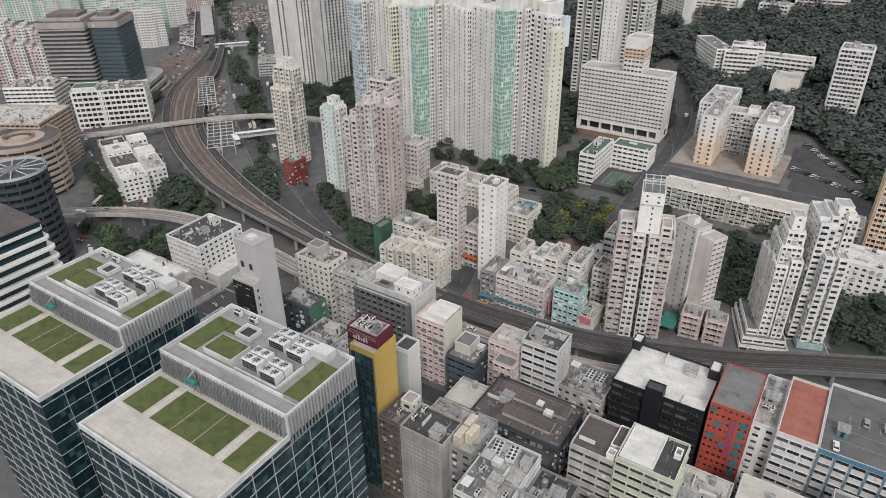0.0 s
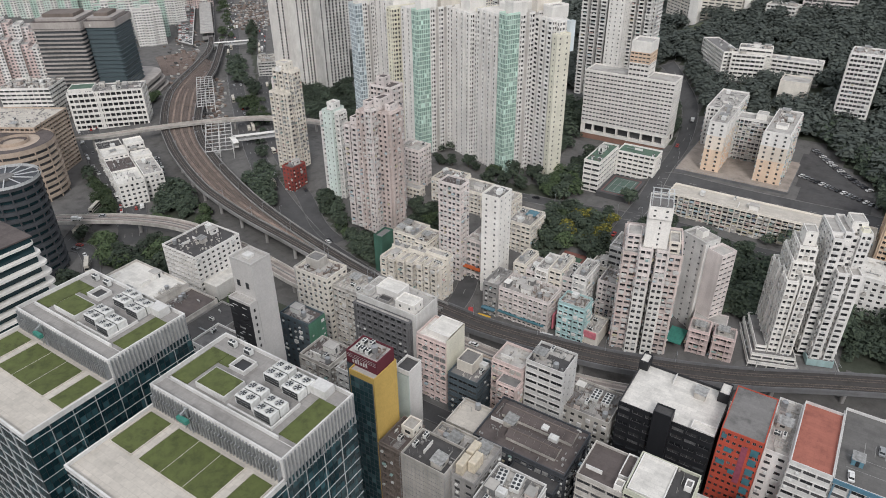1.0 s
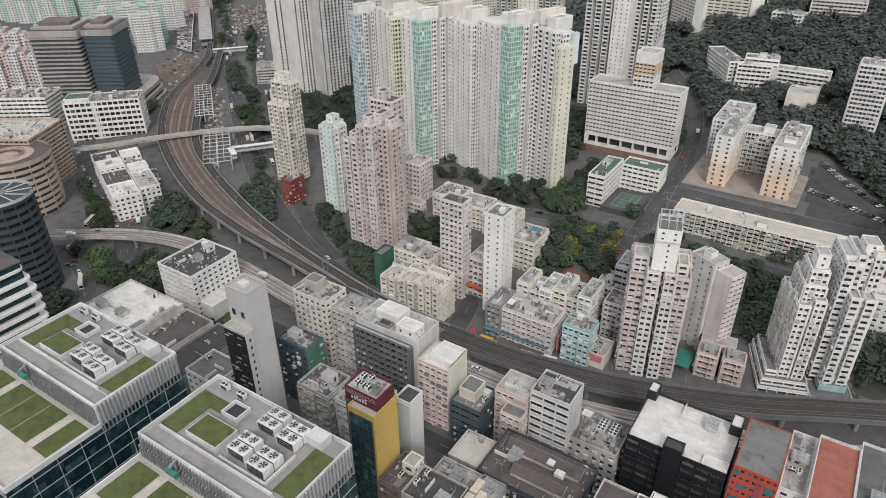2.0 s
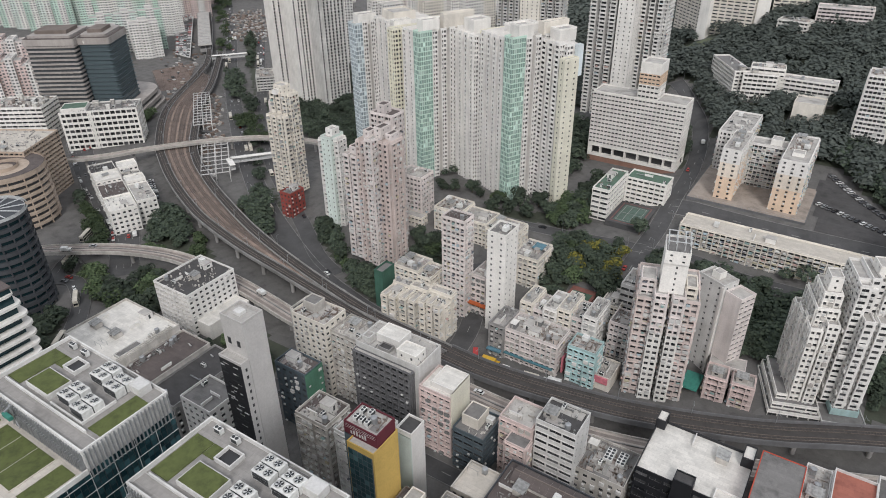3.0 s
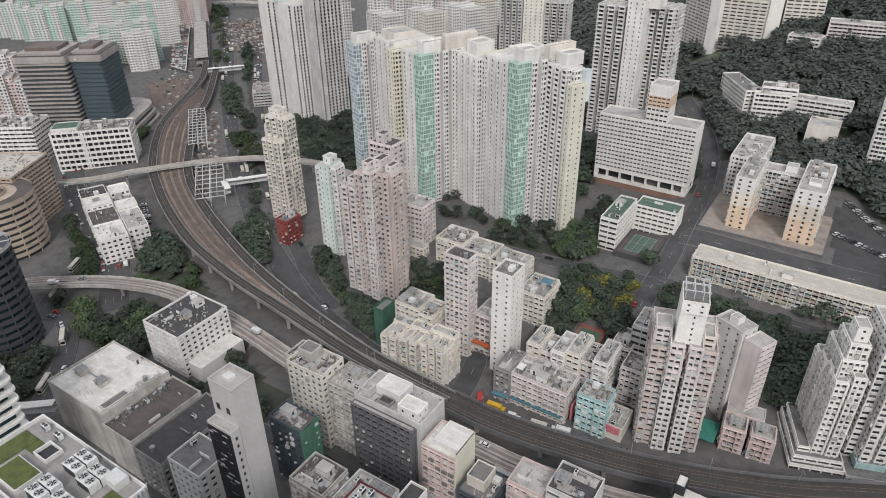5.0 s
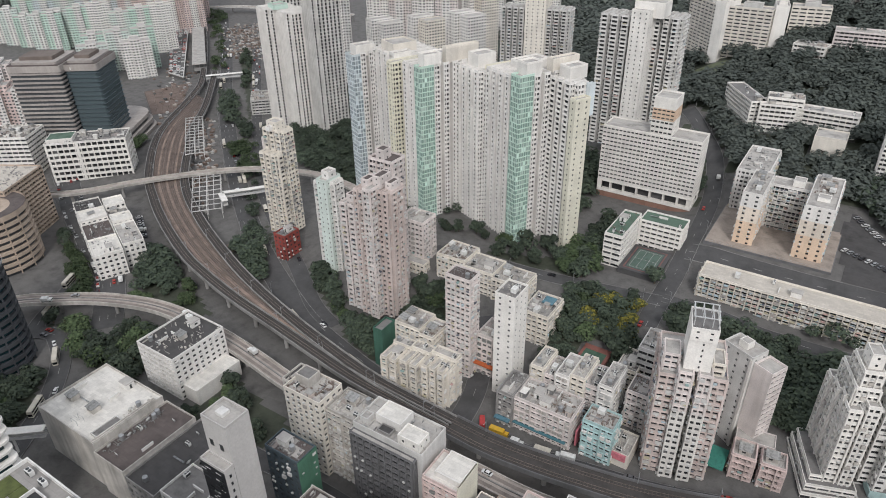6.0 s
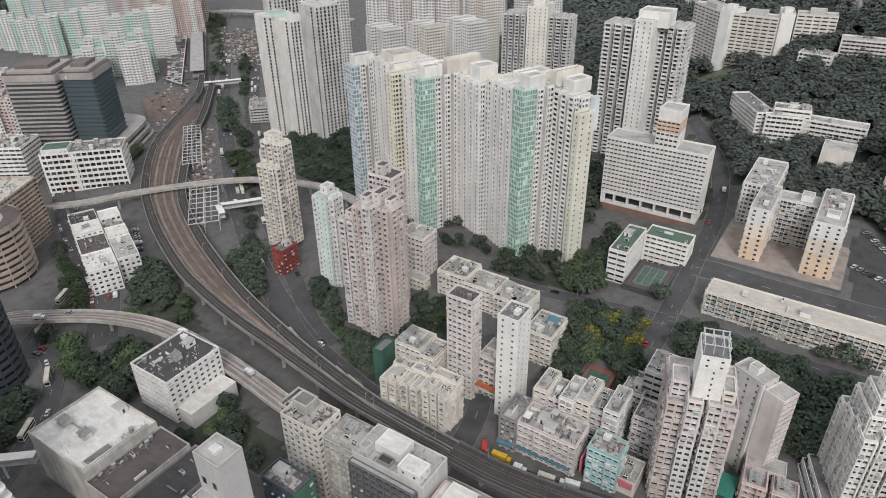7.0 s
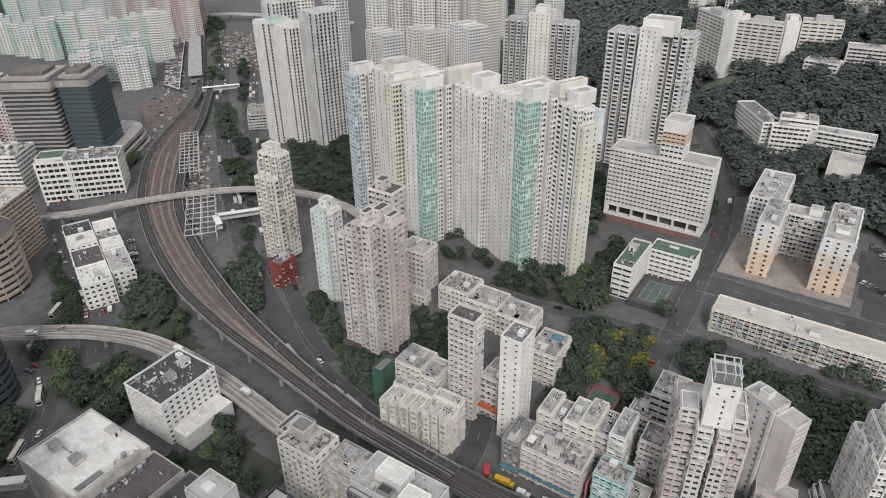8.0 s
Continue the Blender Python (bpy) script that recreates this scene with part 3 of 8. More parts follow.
class House:
    """A building: an Empty with walls, roofs, parapets and windows under it. Boxes are given in the world, or turned with the house."""

    def __init__(self, name, label, category, x, y, rz=0.0, near=False, seed=0, group=""):
        self.near, self.rng = near, random.Random(seed + int(abs(x) * 7 + abs(y) * 13))
        self.x, self.y, self.rz = x, y, rz
        self.root = thing(name, x, y, 0, rz, label, category, group)
        self.ac, self.panes, self.ledges, self.fins, self.cages, self.wash = Build(), {}, Build(), Build(), Build(), Build()
        self.count, self.merged, self.shells = 0, False, {}

    def face(self, wall, ox, oy, ux, uy, width, z0, z1, st, seen, glass):
        nx, ny = uy, -ux
        if st is None or width < 1.6 or z1 - z0 < 2.5:
            wall.quad((ox, oy, z0), (ox + ux * width, oy + uy * width, z0), (ox + ux * width, oy + uy * width, z1), (ox, oy, z1))
            return
        floors = max(1, round((z1 - z0) / st["fh"]))
        fh = (z1 - z0) / floors
        bays = max(1, round((width - 0.5) / st["bay"]))
        bw = width / bays
        ww, wh, d = min(st["ww"] * bw / st["bay"], bw - 0.3), st["wh"] * fh / st["fh"], st["depth"]
        sill = st["sill"] * fh / st["fh"]

        def at(u, z, depth=0.0):
            return (ox + ux * u - nx * depth, oy + uy * u - ny * depth, z)

        panes = self.panes.setdefault(glass.name, (glass, Build()))[1]
        for k in reversed(range(floors)):
            a = z0 + k * fh
            s, h = a + sill, a + sill + wh
            wall.quad(at(0, a), at(width, a), at(width, s), at(0, s))
            wall.quad(at(0, h), at(width, h), at(width, a + fh), at(0, a + fh))
            u = 0.0
            for j in range(bays):
                w0 = (j + 0.5) * bw - ww / 2
                w1 = w0 + ww
                wall.quad(at(u, s), at(w0, s), at(w0, h), at(u, h))
                u = w1
                if seen:
                    wall.quad(at(w0, s), at(w1, s), at(w1, s, d), at(w0, s, d))
                    wall.quad(at(w0, h, d), at(w1, h, d), at(w1, h), at(w0, h))
                    wall.quad(at(w0, s, d), at(w0, h, d), at(w0, h), at(w0, s))
                    wall.quad(at(w1, s), at(w1, h), at(w1, h, d), at(w1, s, d))
                if self.near and seen and self.count < 34:
                    ob = new("window", window_mesh(ww, wh))
                    ob.parent = self.root
                    ob.matrix_basis = pose(*at((w0 + w1) / 2, s, d - 0.01), 0, 0, math.degrees(math.atan2(uy, ux)))
                    self.count += 1
                else:
                    panes.quad(at(w0, s, d), at(w1, s, d), at(w1, h, d), at(w0, h, d))
                if seen and st.get("cage") and self.rng.random() < st["cage"]:
                    p, q = at(w0 - 0.1, s, -self.rng.uniform(0.35, 0.8)), at(w1 + 0.1, s, -0.01)
                    self.cages.box(min(p[0], q[0]), max(p[0], q[0]), min(p[1], q[1]), max(p[1], q[1]), s - 0.15, s + wh * self.rng.uniform(0.35, 1.0), True)
                if seen and self.rng.random() < st.get("wash", 0):
                    for _ in range(2 if st["wash"] > 0.5 else 1):
                        g = self.rng.uniform(0.3, 0.9) * ww / 2
                        c, z = self.rng.uniform(w0 + g, w1 - g), s + self.rng.uniform(-0.35, 0.4)
                        p, q = at(c - g, z, -self.rng.uniform(0.1, 1.1)), at(c + g, z, -0.03)
                        self.wash.box(min(p[0], q[0]), max(p[0], q[0]), min(p[1], q[1]), max(p[1], q[1]), z, z + self.rng.uniform(0.12, 0.9), True)
                if seen and self.rng.random() < st["ac"]:
                    c, z = (w0 + w1) / 2 + self.rng.uniform(-0.3, 0.3) * ww, s - 0.75
                    p, q = at(c - 0.45, z, -0.55), at(c + 0.45, z, -0.02)
                    self.ac.box(min(p[0], q[0]), max(p[0], q[0]), min(p[1], q[1]), max(p[1], q[1]), z, z + 0.6, True)
            wall.quad(at(u, s), at(width, s), at(width, h), at(u, h))
            if st["ledge"] and seen:
                p, q = at(0, a, -st["ledge"]), at(width, a, -0.002)
                self.ledges.box(min(p[0], q[0]), max(p[0], q[0]), min(p[1], q[1]), max(p[1], q[1]), h + 0.12, h + 0.28, True)
        if st.get("fin") and seen:
            n = st.get("every", 2)
            for j in range(0, bays + 1, n):
                u = min(max(j * bw, 0.3), width - 0.3)
                p, q = at(u - 0.22, 0, -st["fin"]), at(u + 0.22, 0, -0.002)
                self.fins.box(min(p[0], q[0]), max(p[0], q[0]), min(p[1], q[1]), max(p[1], q[1]), z0, z1)

    def block(self, x0, x1, y0, y1, z0, z1, style, wall, roof, parapet=1.0, glass=None, faces="frl", ends=None, label="", plain=""):
        """One box of the building. faces: which of front, right, left and back have deep windows; ends: another style for the sides; plain: faces with no windows."""
        sx, sy = (self.x, self.y)
        x0, x1, y0, y1 = x0 - sx, x1 - sx, y0 - sy, y1 - sy
        st = dict(STYLES[style]) if STYLES[style] else None
        se = st if ends is None else (dict(STYLES[ends]) if STYLES[ends] else None)
        glass = glass or glass_dark
        top = z1 - parapet
        b, r, p = self.shell(wall, roof)
        args = [("f", x0, y0, 1, 0, x1 - x0, st), ("r", x1, y0, 0, 1, y1 - y0, se), ("b", x1, y1, -1, 0, x1 - x0, st), ("l", x0, y1, 0, -1, y1 - y0, se)]
        for key, ox, oy, ux, uy, w, s in args:
            self.face(b, ox, oy, ux, uy, w, z0, top, None if key in plain else s, key in faces, glass)
        c, s_ = math.cos(radians(self.rz)), math.sin(radians(self.rz))
        FOOT.append((self.x + c * (x0 + x1) / 2 - s_ * (y0 + y1) / 2, self.y + s_ * (x0 + x1) / 2 + c * (y0 + y1) / 2, (x1 - x0) / 2, (y1 - y0) / 2, c, s_))
        r.box(x0 + 0.02, x1 - 0.02, y0 + 0.02, y1 - 0.02, top - 0.3, top)
        if parapet > 0.05:
            t = 0.3
            for a in ((x0, x1, y0, y0 + t), (x0, x1, y1 - t, y1), (x0, x0 + t, y0 + t, y1 - t), (x1 - t, x1, y0 + t, y1 - t)):
                p.box(*a, top + 0.003, z1)
        if not self.merged:
            self.put_shell(wall, roof, b, r, p, label)
        return self

    def shell(self, wall, roof):
        """Builders for wall, roof and parapet: new ones for each box, or shared by colour in a merged house."""
        if not self.merged:
            return Build(), Build(), Build()
        key = (wall, roof)
        if key not in self.shells:
            self.shells[key] = (Build(), Build(), Build(), Build(), Build())
        self.ledges, self.fins = self.shells[key][3:]
        return self.shells[key][:3]

    def put_shell(self, wall, roof, b, r, p, label=""):
        part("wall", b, W[wall], self.root, label)
        part("roof", r, R[roof], self.root)
        part("parapet", p, W[wall], self.root)
        part("hood_relief", self.ledges, W[wall], self.root, "thin concrete window hoods", kind="stuff")
        part("fin_relief", self.fins, W[wall], self.root, "upright wall fins", kind="stuff")
        self.ledges, self.fins = Build(), Build()

    def done(self):
        for (wall, roof), (b, r, p, ledges, fins) in self.shells.items():
            self.ledges, self.fins = ledges, fins
            self.put_shell(wall, roof, b, r, p)
        for glass, b in self.panes.values():
            part("glazing", b, glass, self.root, "rows of dark windows", kind="stuff")
        part("window_caging", self.cages, self.rng.choice([W["dirty"], W["lightgrey"], W["white"], shed_tin]), self.root, "metal window cages and enclosed balconies", kind="stuff")
        part("washing", self.wash, washing, self.root, "washing, racks and plants at the windows", kind="stuff")
        part("air_conditioning", self.ac, white_metal, self.root, "small white window air conditioners", kind="stuff")
        return self.root


def low_ground(x0, x1, y0, y1):
    return min(ground_z(x, y) for x in (x0, x1) for y in (y0, y1)) - 0.3


ROOFS = []


def simple(name, label, x0, x1, y0, y1, z1, style="old", wall="lightgrey", roof="grey", near=False, clutter=1.0, more=(), category="building", ends=None, faces="frl", glass=None, rz=0.0, parapet=1.0):
    """A box-shaped building, with further boxes on or beside it: (x0, x1, y0, y1, z0, z1, style, wall, roof)."""
    h = House(name, label, category, (x0 + x1) / 2, (y0 + y1) / 2, rz, near)
    h.block(x0, x1, y0, y1, low_ground(x0, x1, y0, y1), z1, style, wall, roof, parapet, glass, faces, ends)
    for m in more:
        h.block(*m[:9], parapet=0.5)
    h.done()
    if clutter:
        ROOFS.append((x0, x1, y0, y1, z1 - parapet, clutter, [m[:4] for m in more], ((x0 + x1) / 2, (y0 + y1) / 2, rz)))
    return h


def bays(h, x0, x1, y0, y1, z0, z1, wall, module=5.0, deep=2.4, style="dense", roof="light"):
    """Upright bays that step in and out along the front of a house."""
    n = max(1, round((x1 - x0) / module))
    m = (x1 - x0) / n
    for k in range(n):
        a, b, c = x0 + k * m, x0 + k * m + m * 0.66, x0 + k * m + m
        h.block(a, b - 0.01, y0, y1, z0, z1, style, wall, roof, plain="b" + "l" * (k > 0))
        h.block(b + 0.01, c - 0.01, y0 + deep, y1, z0, z1 - 0.7, style, wall, roof, plain="bl" + "r" * (k < n - 1))


# front rows by the railway
simple("slab_block", "long grey concrete factory block with rows of dark balconies", -162.5, -132.4, 180.6, 196, 32.6, "blank", "lightgrey", "light", False, 0.9,
       [(-162.3, -134.6, 178.4, 180.58, -4, 29.8, "balgrid", "slab", "light"), (-156, -145, 186, 194, 31.6, 35.4, "blank", "white", "white"), (-143, -134, 181.5, 188, 31.6, 36, "slots", "clean", "white"),
        (-161, -157.5, 183, 187, 31.6, 34, "blank", "lightgrey", "light"), (-152.5, -147, 182, 185.5, 31.6, 33, "blank", "grey", "dark")], ends="blank")
simple("old_tenement", "stained pale concrete tenement block with small windows", -195, -177, 179, 192, 35, "flat", "cream", "light", True, 1.4,
       [(-193, -186, 184, 190, 34, 38.5, "blank", "dirty", "grey")])
simple("old_tenement", "weathered concrete tenement with cluttered roof", -176.9, -162.6, 182, 195, 31, "old", "dirty", "light", True, 1.6)
simple("old_tenement", "low dark-roofed block beside flyover", -206, -195.2, 188, 199, 27, "flat", "dirty", "dark", False, 1.2)
simple("apartment_block", "pink tiled apartment block with white roof deck", -130.5, -116.7, 178, 191.5, 27, "old", "pink", "white", True, 0.2,
       [(-127, -116.9, 180.5, 191.3, 26, 28.6, "blank", "white", "white"), (-116.68, -116.4, 178.3, 191.3, 12, 28.4, "blank", "paleyellow", "white")], ends="blank")
simple("office_block", "dark slate office block with stepped beige roof boxes", -114.5, -101.5, 176, 190, 16, "ribbon", "slate", "grey", True, 0.8,
       [(-113, -106, 180, 188, 15, 20, "blank", "cream", "grey"), (-110, -102, 188, 196, -4, 12, "blank", "tan", "light")])
simple("apartment_block", "pink tiled tenement with weathered pale roof", -97, -84.6, 179, 190.5, 28.5, "old", "pink", "light", True, 0.8,
       [(-92, -84, 173.5, 178.9, -4, 24, "old", "pink", "grey")])
simple("apartment_block", "pale grey tenement with dark patched roof", -83.5, -69, 179.3, 191.7, 33.8, "ribbon", "lightgrey", "dark", True, 0.8, ends="slots")
simple("narrow_tower", "slim white and green concrete building", -120, -113.8, 150, 157.5, 35, "blank", "white", "dark", False, 0, [(-119.98, -113.82, 149.6, 149.99, -3, 33, "blank", "palegreen", "grey")])
simple("tenement", "grey-brown tenement with broken roof sheds", -155, -141, 139, 151.5, 33, "old", "dirty", "brown", True, 1.5)
simple("tenement", "grey tenement with roof rooms beside yellow tower", -136, -120.5, 138, 152, 36, "old", "lightgrey", "light", True, 1.6)
simple("tenement", "brown tiled tenement with white stair room", -104.5, -96.2, 121, 134, 33, "balcony", "brown", "brown", True, 0.8,
       [(-101, -96.5, 128, 133, 32, 36, "flat", "cream", "light")])
simple("factory", "grey factory wrapped in scaffolding mesh", -96, -80.2, 120.5, 132.5, 33.5, "blank", "dirty", "dark", False, 0.6)
simple("tenement", "grey tenement with cluttered pale roof", -95, -81, 132.8, 142, 29, "old", "dirty", "light", True, 1.6)
simple("factory", "grey factory with large beige tanks on its roof", -80, -72.2, 124, 141, 31, "flat", "grey", "light", False, 0.4)
simple("factory", "dark factory block with brown felt roof", -85.5, -53, 146, 167, 25, "old", "dark", "brown", True, 0.5,
       [(-70, -54, 140, 145.9, -4, 22, "ribbon", "dark", "dark")])
simple("factory", "low factory with bare cream roof", -97.5, -85.8, 148, 161, 23, "flat", "dirty", "cream", False, 0.4)
simple("factory", "pale factory with air conditioning plant on roof", -71, -55, 112, 137, 29, "ribbon", "lightgrey", "grey", True, 1.2)
simple("factory", "grey factory with dark roof behind sign frame", -54.5, -42, 122, 137, 24, "ribbon", "grey", "dark", False, 0.8)
simple("factory", "white factory with ribbon windows and brown roof", -48, -34.2, 141.5, 156.5, 34, "ribbon", "dirty", "brown", True, 0.15,
       [(-37.5, -34.4, 147, 156.3, 33, 34.6, "blank", "white", "brown"), (-37, -34.5, 141.7, 144.5, 33, 36, "blank", "clean", "light")])
simple("factory", "pale olive factory with patched pale roof", -34, -17, 141, 157, 37, "ribbon", "olive", "dark", True, 0.5,
       [(-33.4, -23.5, 142, 156.6, 36.0, 36.9, "flat", "white", "white"), (-20, -18, 150, 153, 36, 38, "blank", "white", "grey")])
simple("factory", "low grey factory with pinkish roof", -19, -3.5, 150, 168, 18, "flat", "lightgrey", "cream", False, 1.0)
simple("warehouse", "black clad warehouse with bright white roof", -50, -18.2, 184, 209, 27, "strip", "black", "white", True, 0.06,
       [(-50.3, -47, 205, 210.5, 20, 30, "blank", "black", "white"), (-22, -18.4, 203, 209.5, 20, 30, "blank", "black", "white"), (-38, -32, 182.5, 187, -4, 30, "blank", "black", "dark"), (-26, -18.4, 184.3, 188.5, 25.9, 27.6, "blank", "white", "white")], ends="slots", glass=glass_far)
h = simple("factory", "red-orange factory with grid of small blue windows", -17, -4.2, 183, 206, 33.3, "grid", "red", "grey", True, 0, parapet=0.25)
blue_panel = plain("teal_window_panel", (0.07, 0.19, 0.23), 0.35)
for k in range(7):
    part("window_panel", Build().box(3.3, 5.6, -11.62, -11.503, 26.5 - k * 4.2, 29.3 - k * 4.2, True), blue_panel, h.root, "large teal window panel")
for x, z, w in ((-5.9, 29.6, 1.6), (-4.2, 24.5, 2.4), (-5.6, 18.5, 2.6), (-1.4, 16.0, 1.8)):
    part("window_panel", Build().box(x, x + w, -11.6, -11.503, z, z + 1.9, True), blue_panel, h.root)
part("painted_stripe", Build().box(0.6, 2.4, -11.58, -11.503, 13, 29, True), plain("purple_paint", (0.33, 0.08, 0.12), 0.8), h.root, "purple painted stripe")
simple("tenement", "narrow white stair building with roof rooms", -4, 3.2, 186, 213, 29, "flat", "white", "light", False, 1.5)
simple("factory", "white factory with terracotta roof coating", 3.4, 15, 182, 212, 32, "ribbon", "lightgrey", "red", True, 0)
simple("factory", "large pale factory with grey roof and blue trim", 15.2, 42, 182.5, 217, 31, "ribbon", "lightgrey", "deck", True, 0)
simple("factory", "low white building with plain pale roof", -2, 18, 150, 172, 20, "ribbon", "lightgrey", "cream", False, 0.2)
simple("tenement", "low grey roofs in a back yard", -70, -52, 183, 200, 16, "flat", "dirty", "grey", False, 1.4)
simple("factory", "grey factory by the street", 22, 50, 140, 176, 24, "ribbon", "lightgrey", "grey", False, 0.8)
simple("factory", "grey factory with flat roof", -38, -12, 112, 136, 22, "ribbon", "lightgrey", "grey", False, 1.0)
simple("factory", "grey factory in the front row", -8, 22, 108, 142, 18, "ribbon", "grey", "dark", False, 1.0)

# glass office towers, and the blocks behind them
simple("green_scaffold_block", "dark tenement with green netting over its side wall", -186, -170, 159, 168.3, 27, "flat", "slate", "brown", False, 1.1, [(-169.98, -169.6, 158.8, 168.3, -4, 26.8, "blank", "netting", "green")])
simple("low_block", "small white block with grey roof", -198, -182, 124.5, 138, 30, "flat", "white", "grey", True, 0.4)
simple("warehouse", "grey concrete warehouse with white roof", -283, -245.2, 128.5, 159, 20.6, "blank", "dirty", "white", False, 0.4,
       [(-246.8, -245.4, 128.7, 156, 19.6, 21.3, "blank", "dirty", "light"), (-251, -247, 131, 142, 19.6, 21.0, "blank", "lightgrey", "grey")])
ROOFS += [(-251, -246, 143, 158, 19.6, 1.6, []), (-244, -239, 129, 158, 16.5, 1.5, [])]
simple("warehouse", "low warehouse with brown roof", -245, -227.3, 127.5, 160, 17.5, "blank", "dirty", "brown", False, 0.3)
simple("warehouse", "low warehouse with black felt roof", -227, -210.5, 127.5, 162, 15.5, "flat", "grey", "dark", False, 0.3)
simple("office_block", "white concrete office with dark flat roof", -286.5, -261.7, 176, 204.5, 19.7, "gallery", "white", "dark", False, 0.5,
       [(-261.6, -252.5, 178, 203, -4, 4.5, "blank", "clean", "white")], ends="flat")

# old town east of the railway
for x0, x1, y0, y1, z1, label in ((-190, -180.5, 231, 246, 15.8, "cream apartment block with white bays"), (-180.2, -170.2, 232.4, 246.5, 16.4, "cream apartment block with white bays"), (-169.9, -157.5, 234, 247.5, 17.5, "cream apartment block on the street corner")):
    h = House("apartment_block", label, "building", (x0 + x1) / 2, y1, 0, True)
    bays(h, x0, x1, y0, y1 - 5, -4.3, z1, "cream", 4.2, 2.6, "ledged")
    h.block(x0, x1, y1 - 4.98, y1, -4.3, z1 + 1.6, "old", "cream", "light")
    h.done()
    ROOFS.append((x0, x1, y0 + 3, y1 - 5, z1 - 1.65, 1.3, []))
    ROOFS.append((x0, x1, y1 - 4.9, y1, z1 + 0.6, 1.0, []))
simple("apartment_block", "old cream tenement with roof rooms", -198, -184, 253, 267, 18, "old", "cream", "light", False, 1.5)
simple("apartment_block", "old cream tenement with roof rooms", -183.8, -176, 252, 266, 17, "old", "cream", "light", False, 1.5)
simple("scaffolded_building", "building site hidden by green netting", -203.5, -198.2, 243, 253, 18, "blank", "green", "grey", False, 0)
simple("apartment_tower", "slim pale pink apartment tower", -172, -159.5, 257.5, 266, 51, "ledged", "palepink", "brown", False, 0.6)
simple("apartment_block", "pink tenement with red awning by the street", -159, -148, 263, 277, 20, "old", "palepink", "light", False, 1.2)
simple("apartment_tower", "slim white apartment tower", -146.5, -137, 256, 268, 51, "slots", "clean", "grey", False, 0.6)
simple("apartment_block", "cream tenement with orange balconies and blue roof sheet", -149, -135.5, 288, 306, 22, "old", "cream", "light", False, 1.4)
simple("apartment_row", "row of cream tenements with roof rooms", -209, -192, 306, 322, 25, "old", "cream", "light", False, 1.5)
simple("apartment_row", "row of cream tenements with roof rooms", -191.8, -174, 304, 319, 24, "old", "cream", "light", False, 1.5)
simple("apartment_row", "row of cream tenements with roof rooms", -173.8, -156, 303, 318, 23, "old", "cream", "light", False, 1.5)
simple("apartment_row", "grey tenement row above street shops", -136, -128.5, 241, 256, 14, "old", "grey", "grey", True, 1.5)
simple("apartment_row", "pale pink tenement row above street shops", -128.3, -103, 242, 256, 13.2, "old", "palepink", "light", True, 1.2)
simple("apartment_block", "small teal tiled tenement", -98.5, -86, 243, 253, 15.5, "old", "teal", "light", True, 1.4)
for k, (dz, dy, wall) in enumerate(((0, 0, "cream"), (-3.2, 1.2, "palepink"), (1.2, -0.6, "white"))):
    w = (-112 - -130) / 3
    simple("apartment_block", "narrow " + {"cream": "cream", "palepink": "pale pink", "white": "white"}[wall] + " tenement with crowded roof", -130 + k * w, -130 + (k + 1) * w - 0.1, 260 + dy, 275, 17 + dz, "old", wall, "light", False, 1.7)
for k, (dz, dy, wall) in enumerate(((0, 0, "cream"), (-3.2, 1.2, "palepink"), (1.2, -0.6, "white"))):
    w = (-93 - -111.8) / 3
    simple("apartment_block", "narrow " + {"cream": "cream", "palepink": "pale pink", "white": "white"}[wall] + " tenement with crowded roof", -111.8 + k * w, -111.8 + (k + 1) * w - 0.1, 261 + dy, 277, 19 + dz, "old", wall, "light", False, 1.7)
def turned(h, u0, u1, v0, v1, *rest, **more):
    """A block given by the house's own axes."""
    h.block(h.x + u0, h.x + u1, h.y + v0, h.y + v1, *rest, **more)


h = House("apartment_tower", "large cream apartment tower with white bays and tall white stair core", "building", -68, 248.8, 16, True)
for u0, u1 in ((0, 5.0), (6.8, 11.4)):
    turned(h, u0, u1, 0, 8, -4, 31, "apt", "clean", "light", 0.0)
    turned(h, u0, u1, -0.3, 8, 31.01, 50, "ledged", "palepink", "light", 0.6)
# Recess between the bays: its deep shade is put in as a grey wall.
turned(h, 5.02, 6.78, 4.5, 8, -4, 49, "laundry", "grey", "grey", 0.2)
turned(h, -6.4, -0.02, 2, 14, -4, 46, "ledged", "rosy", "light", 0.8)
turned(h, -5.6, -0.02, 5, 14, 45, 53, "ledged", "palepink", "light", 0.6)
turned(h, 11.42, 17, 2.5, 14, -4, 47, "ledged", "rosy", "light", 0.8)
turned(h, 11.42, 15.4, 5, 14, 46, 52, "ledged", "cream", "light", 0.6)
turned(h, -6.4, 17, 14.02, 25, -4, 48, "dense", "rosy", "light")
turned(h, 1.2, 10.4, 2.2, 14.3, 49, 62.8, "blank", "clean", "grey", 0.0)
turned(h, 1.2, 10.4, 1.4, 14.3, 62.81, 68.3, "slots", "clean", "grey", 0.7)
for i in range(5):
    part("window", Build().box(6.0, 6.6, 2.14, 2.197, 50.6 + i * 2.5, 51.5 + i * 2.5, True), glass_dark, h.root)
frames = Build()
for u in (2, 5, 8, 10):
    for v in (4, 9, 13):
        frames.bar((u, v, 67.5), (u, v, 71), 0.28)
    frames.bar((u, 3.6, 71), (u, 13.4, 71), 0.3)
for v in (4, 9, 13):
    frames.bar((1.6, v, 71.2), (10.4, v, 71.2), 0.3)
part("roof_frame", frames, frame_white, h.root, "open white steel frame on the roof")
h.done()
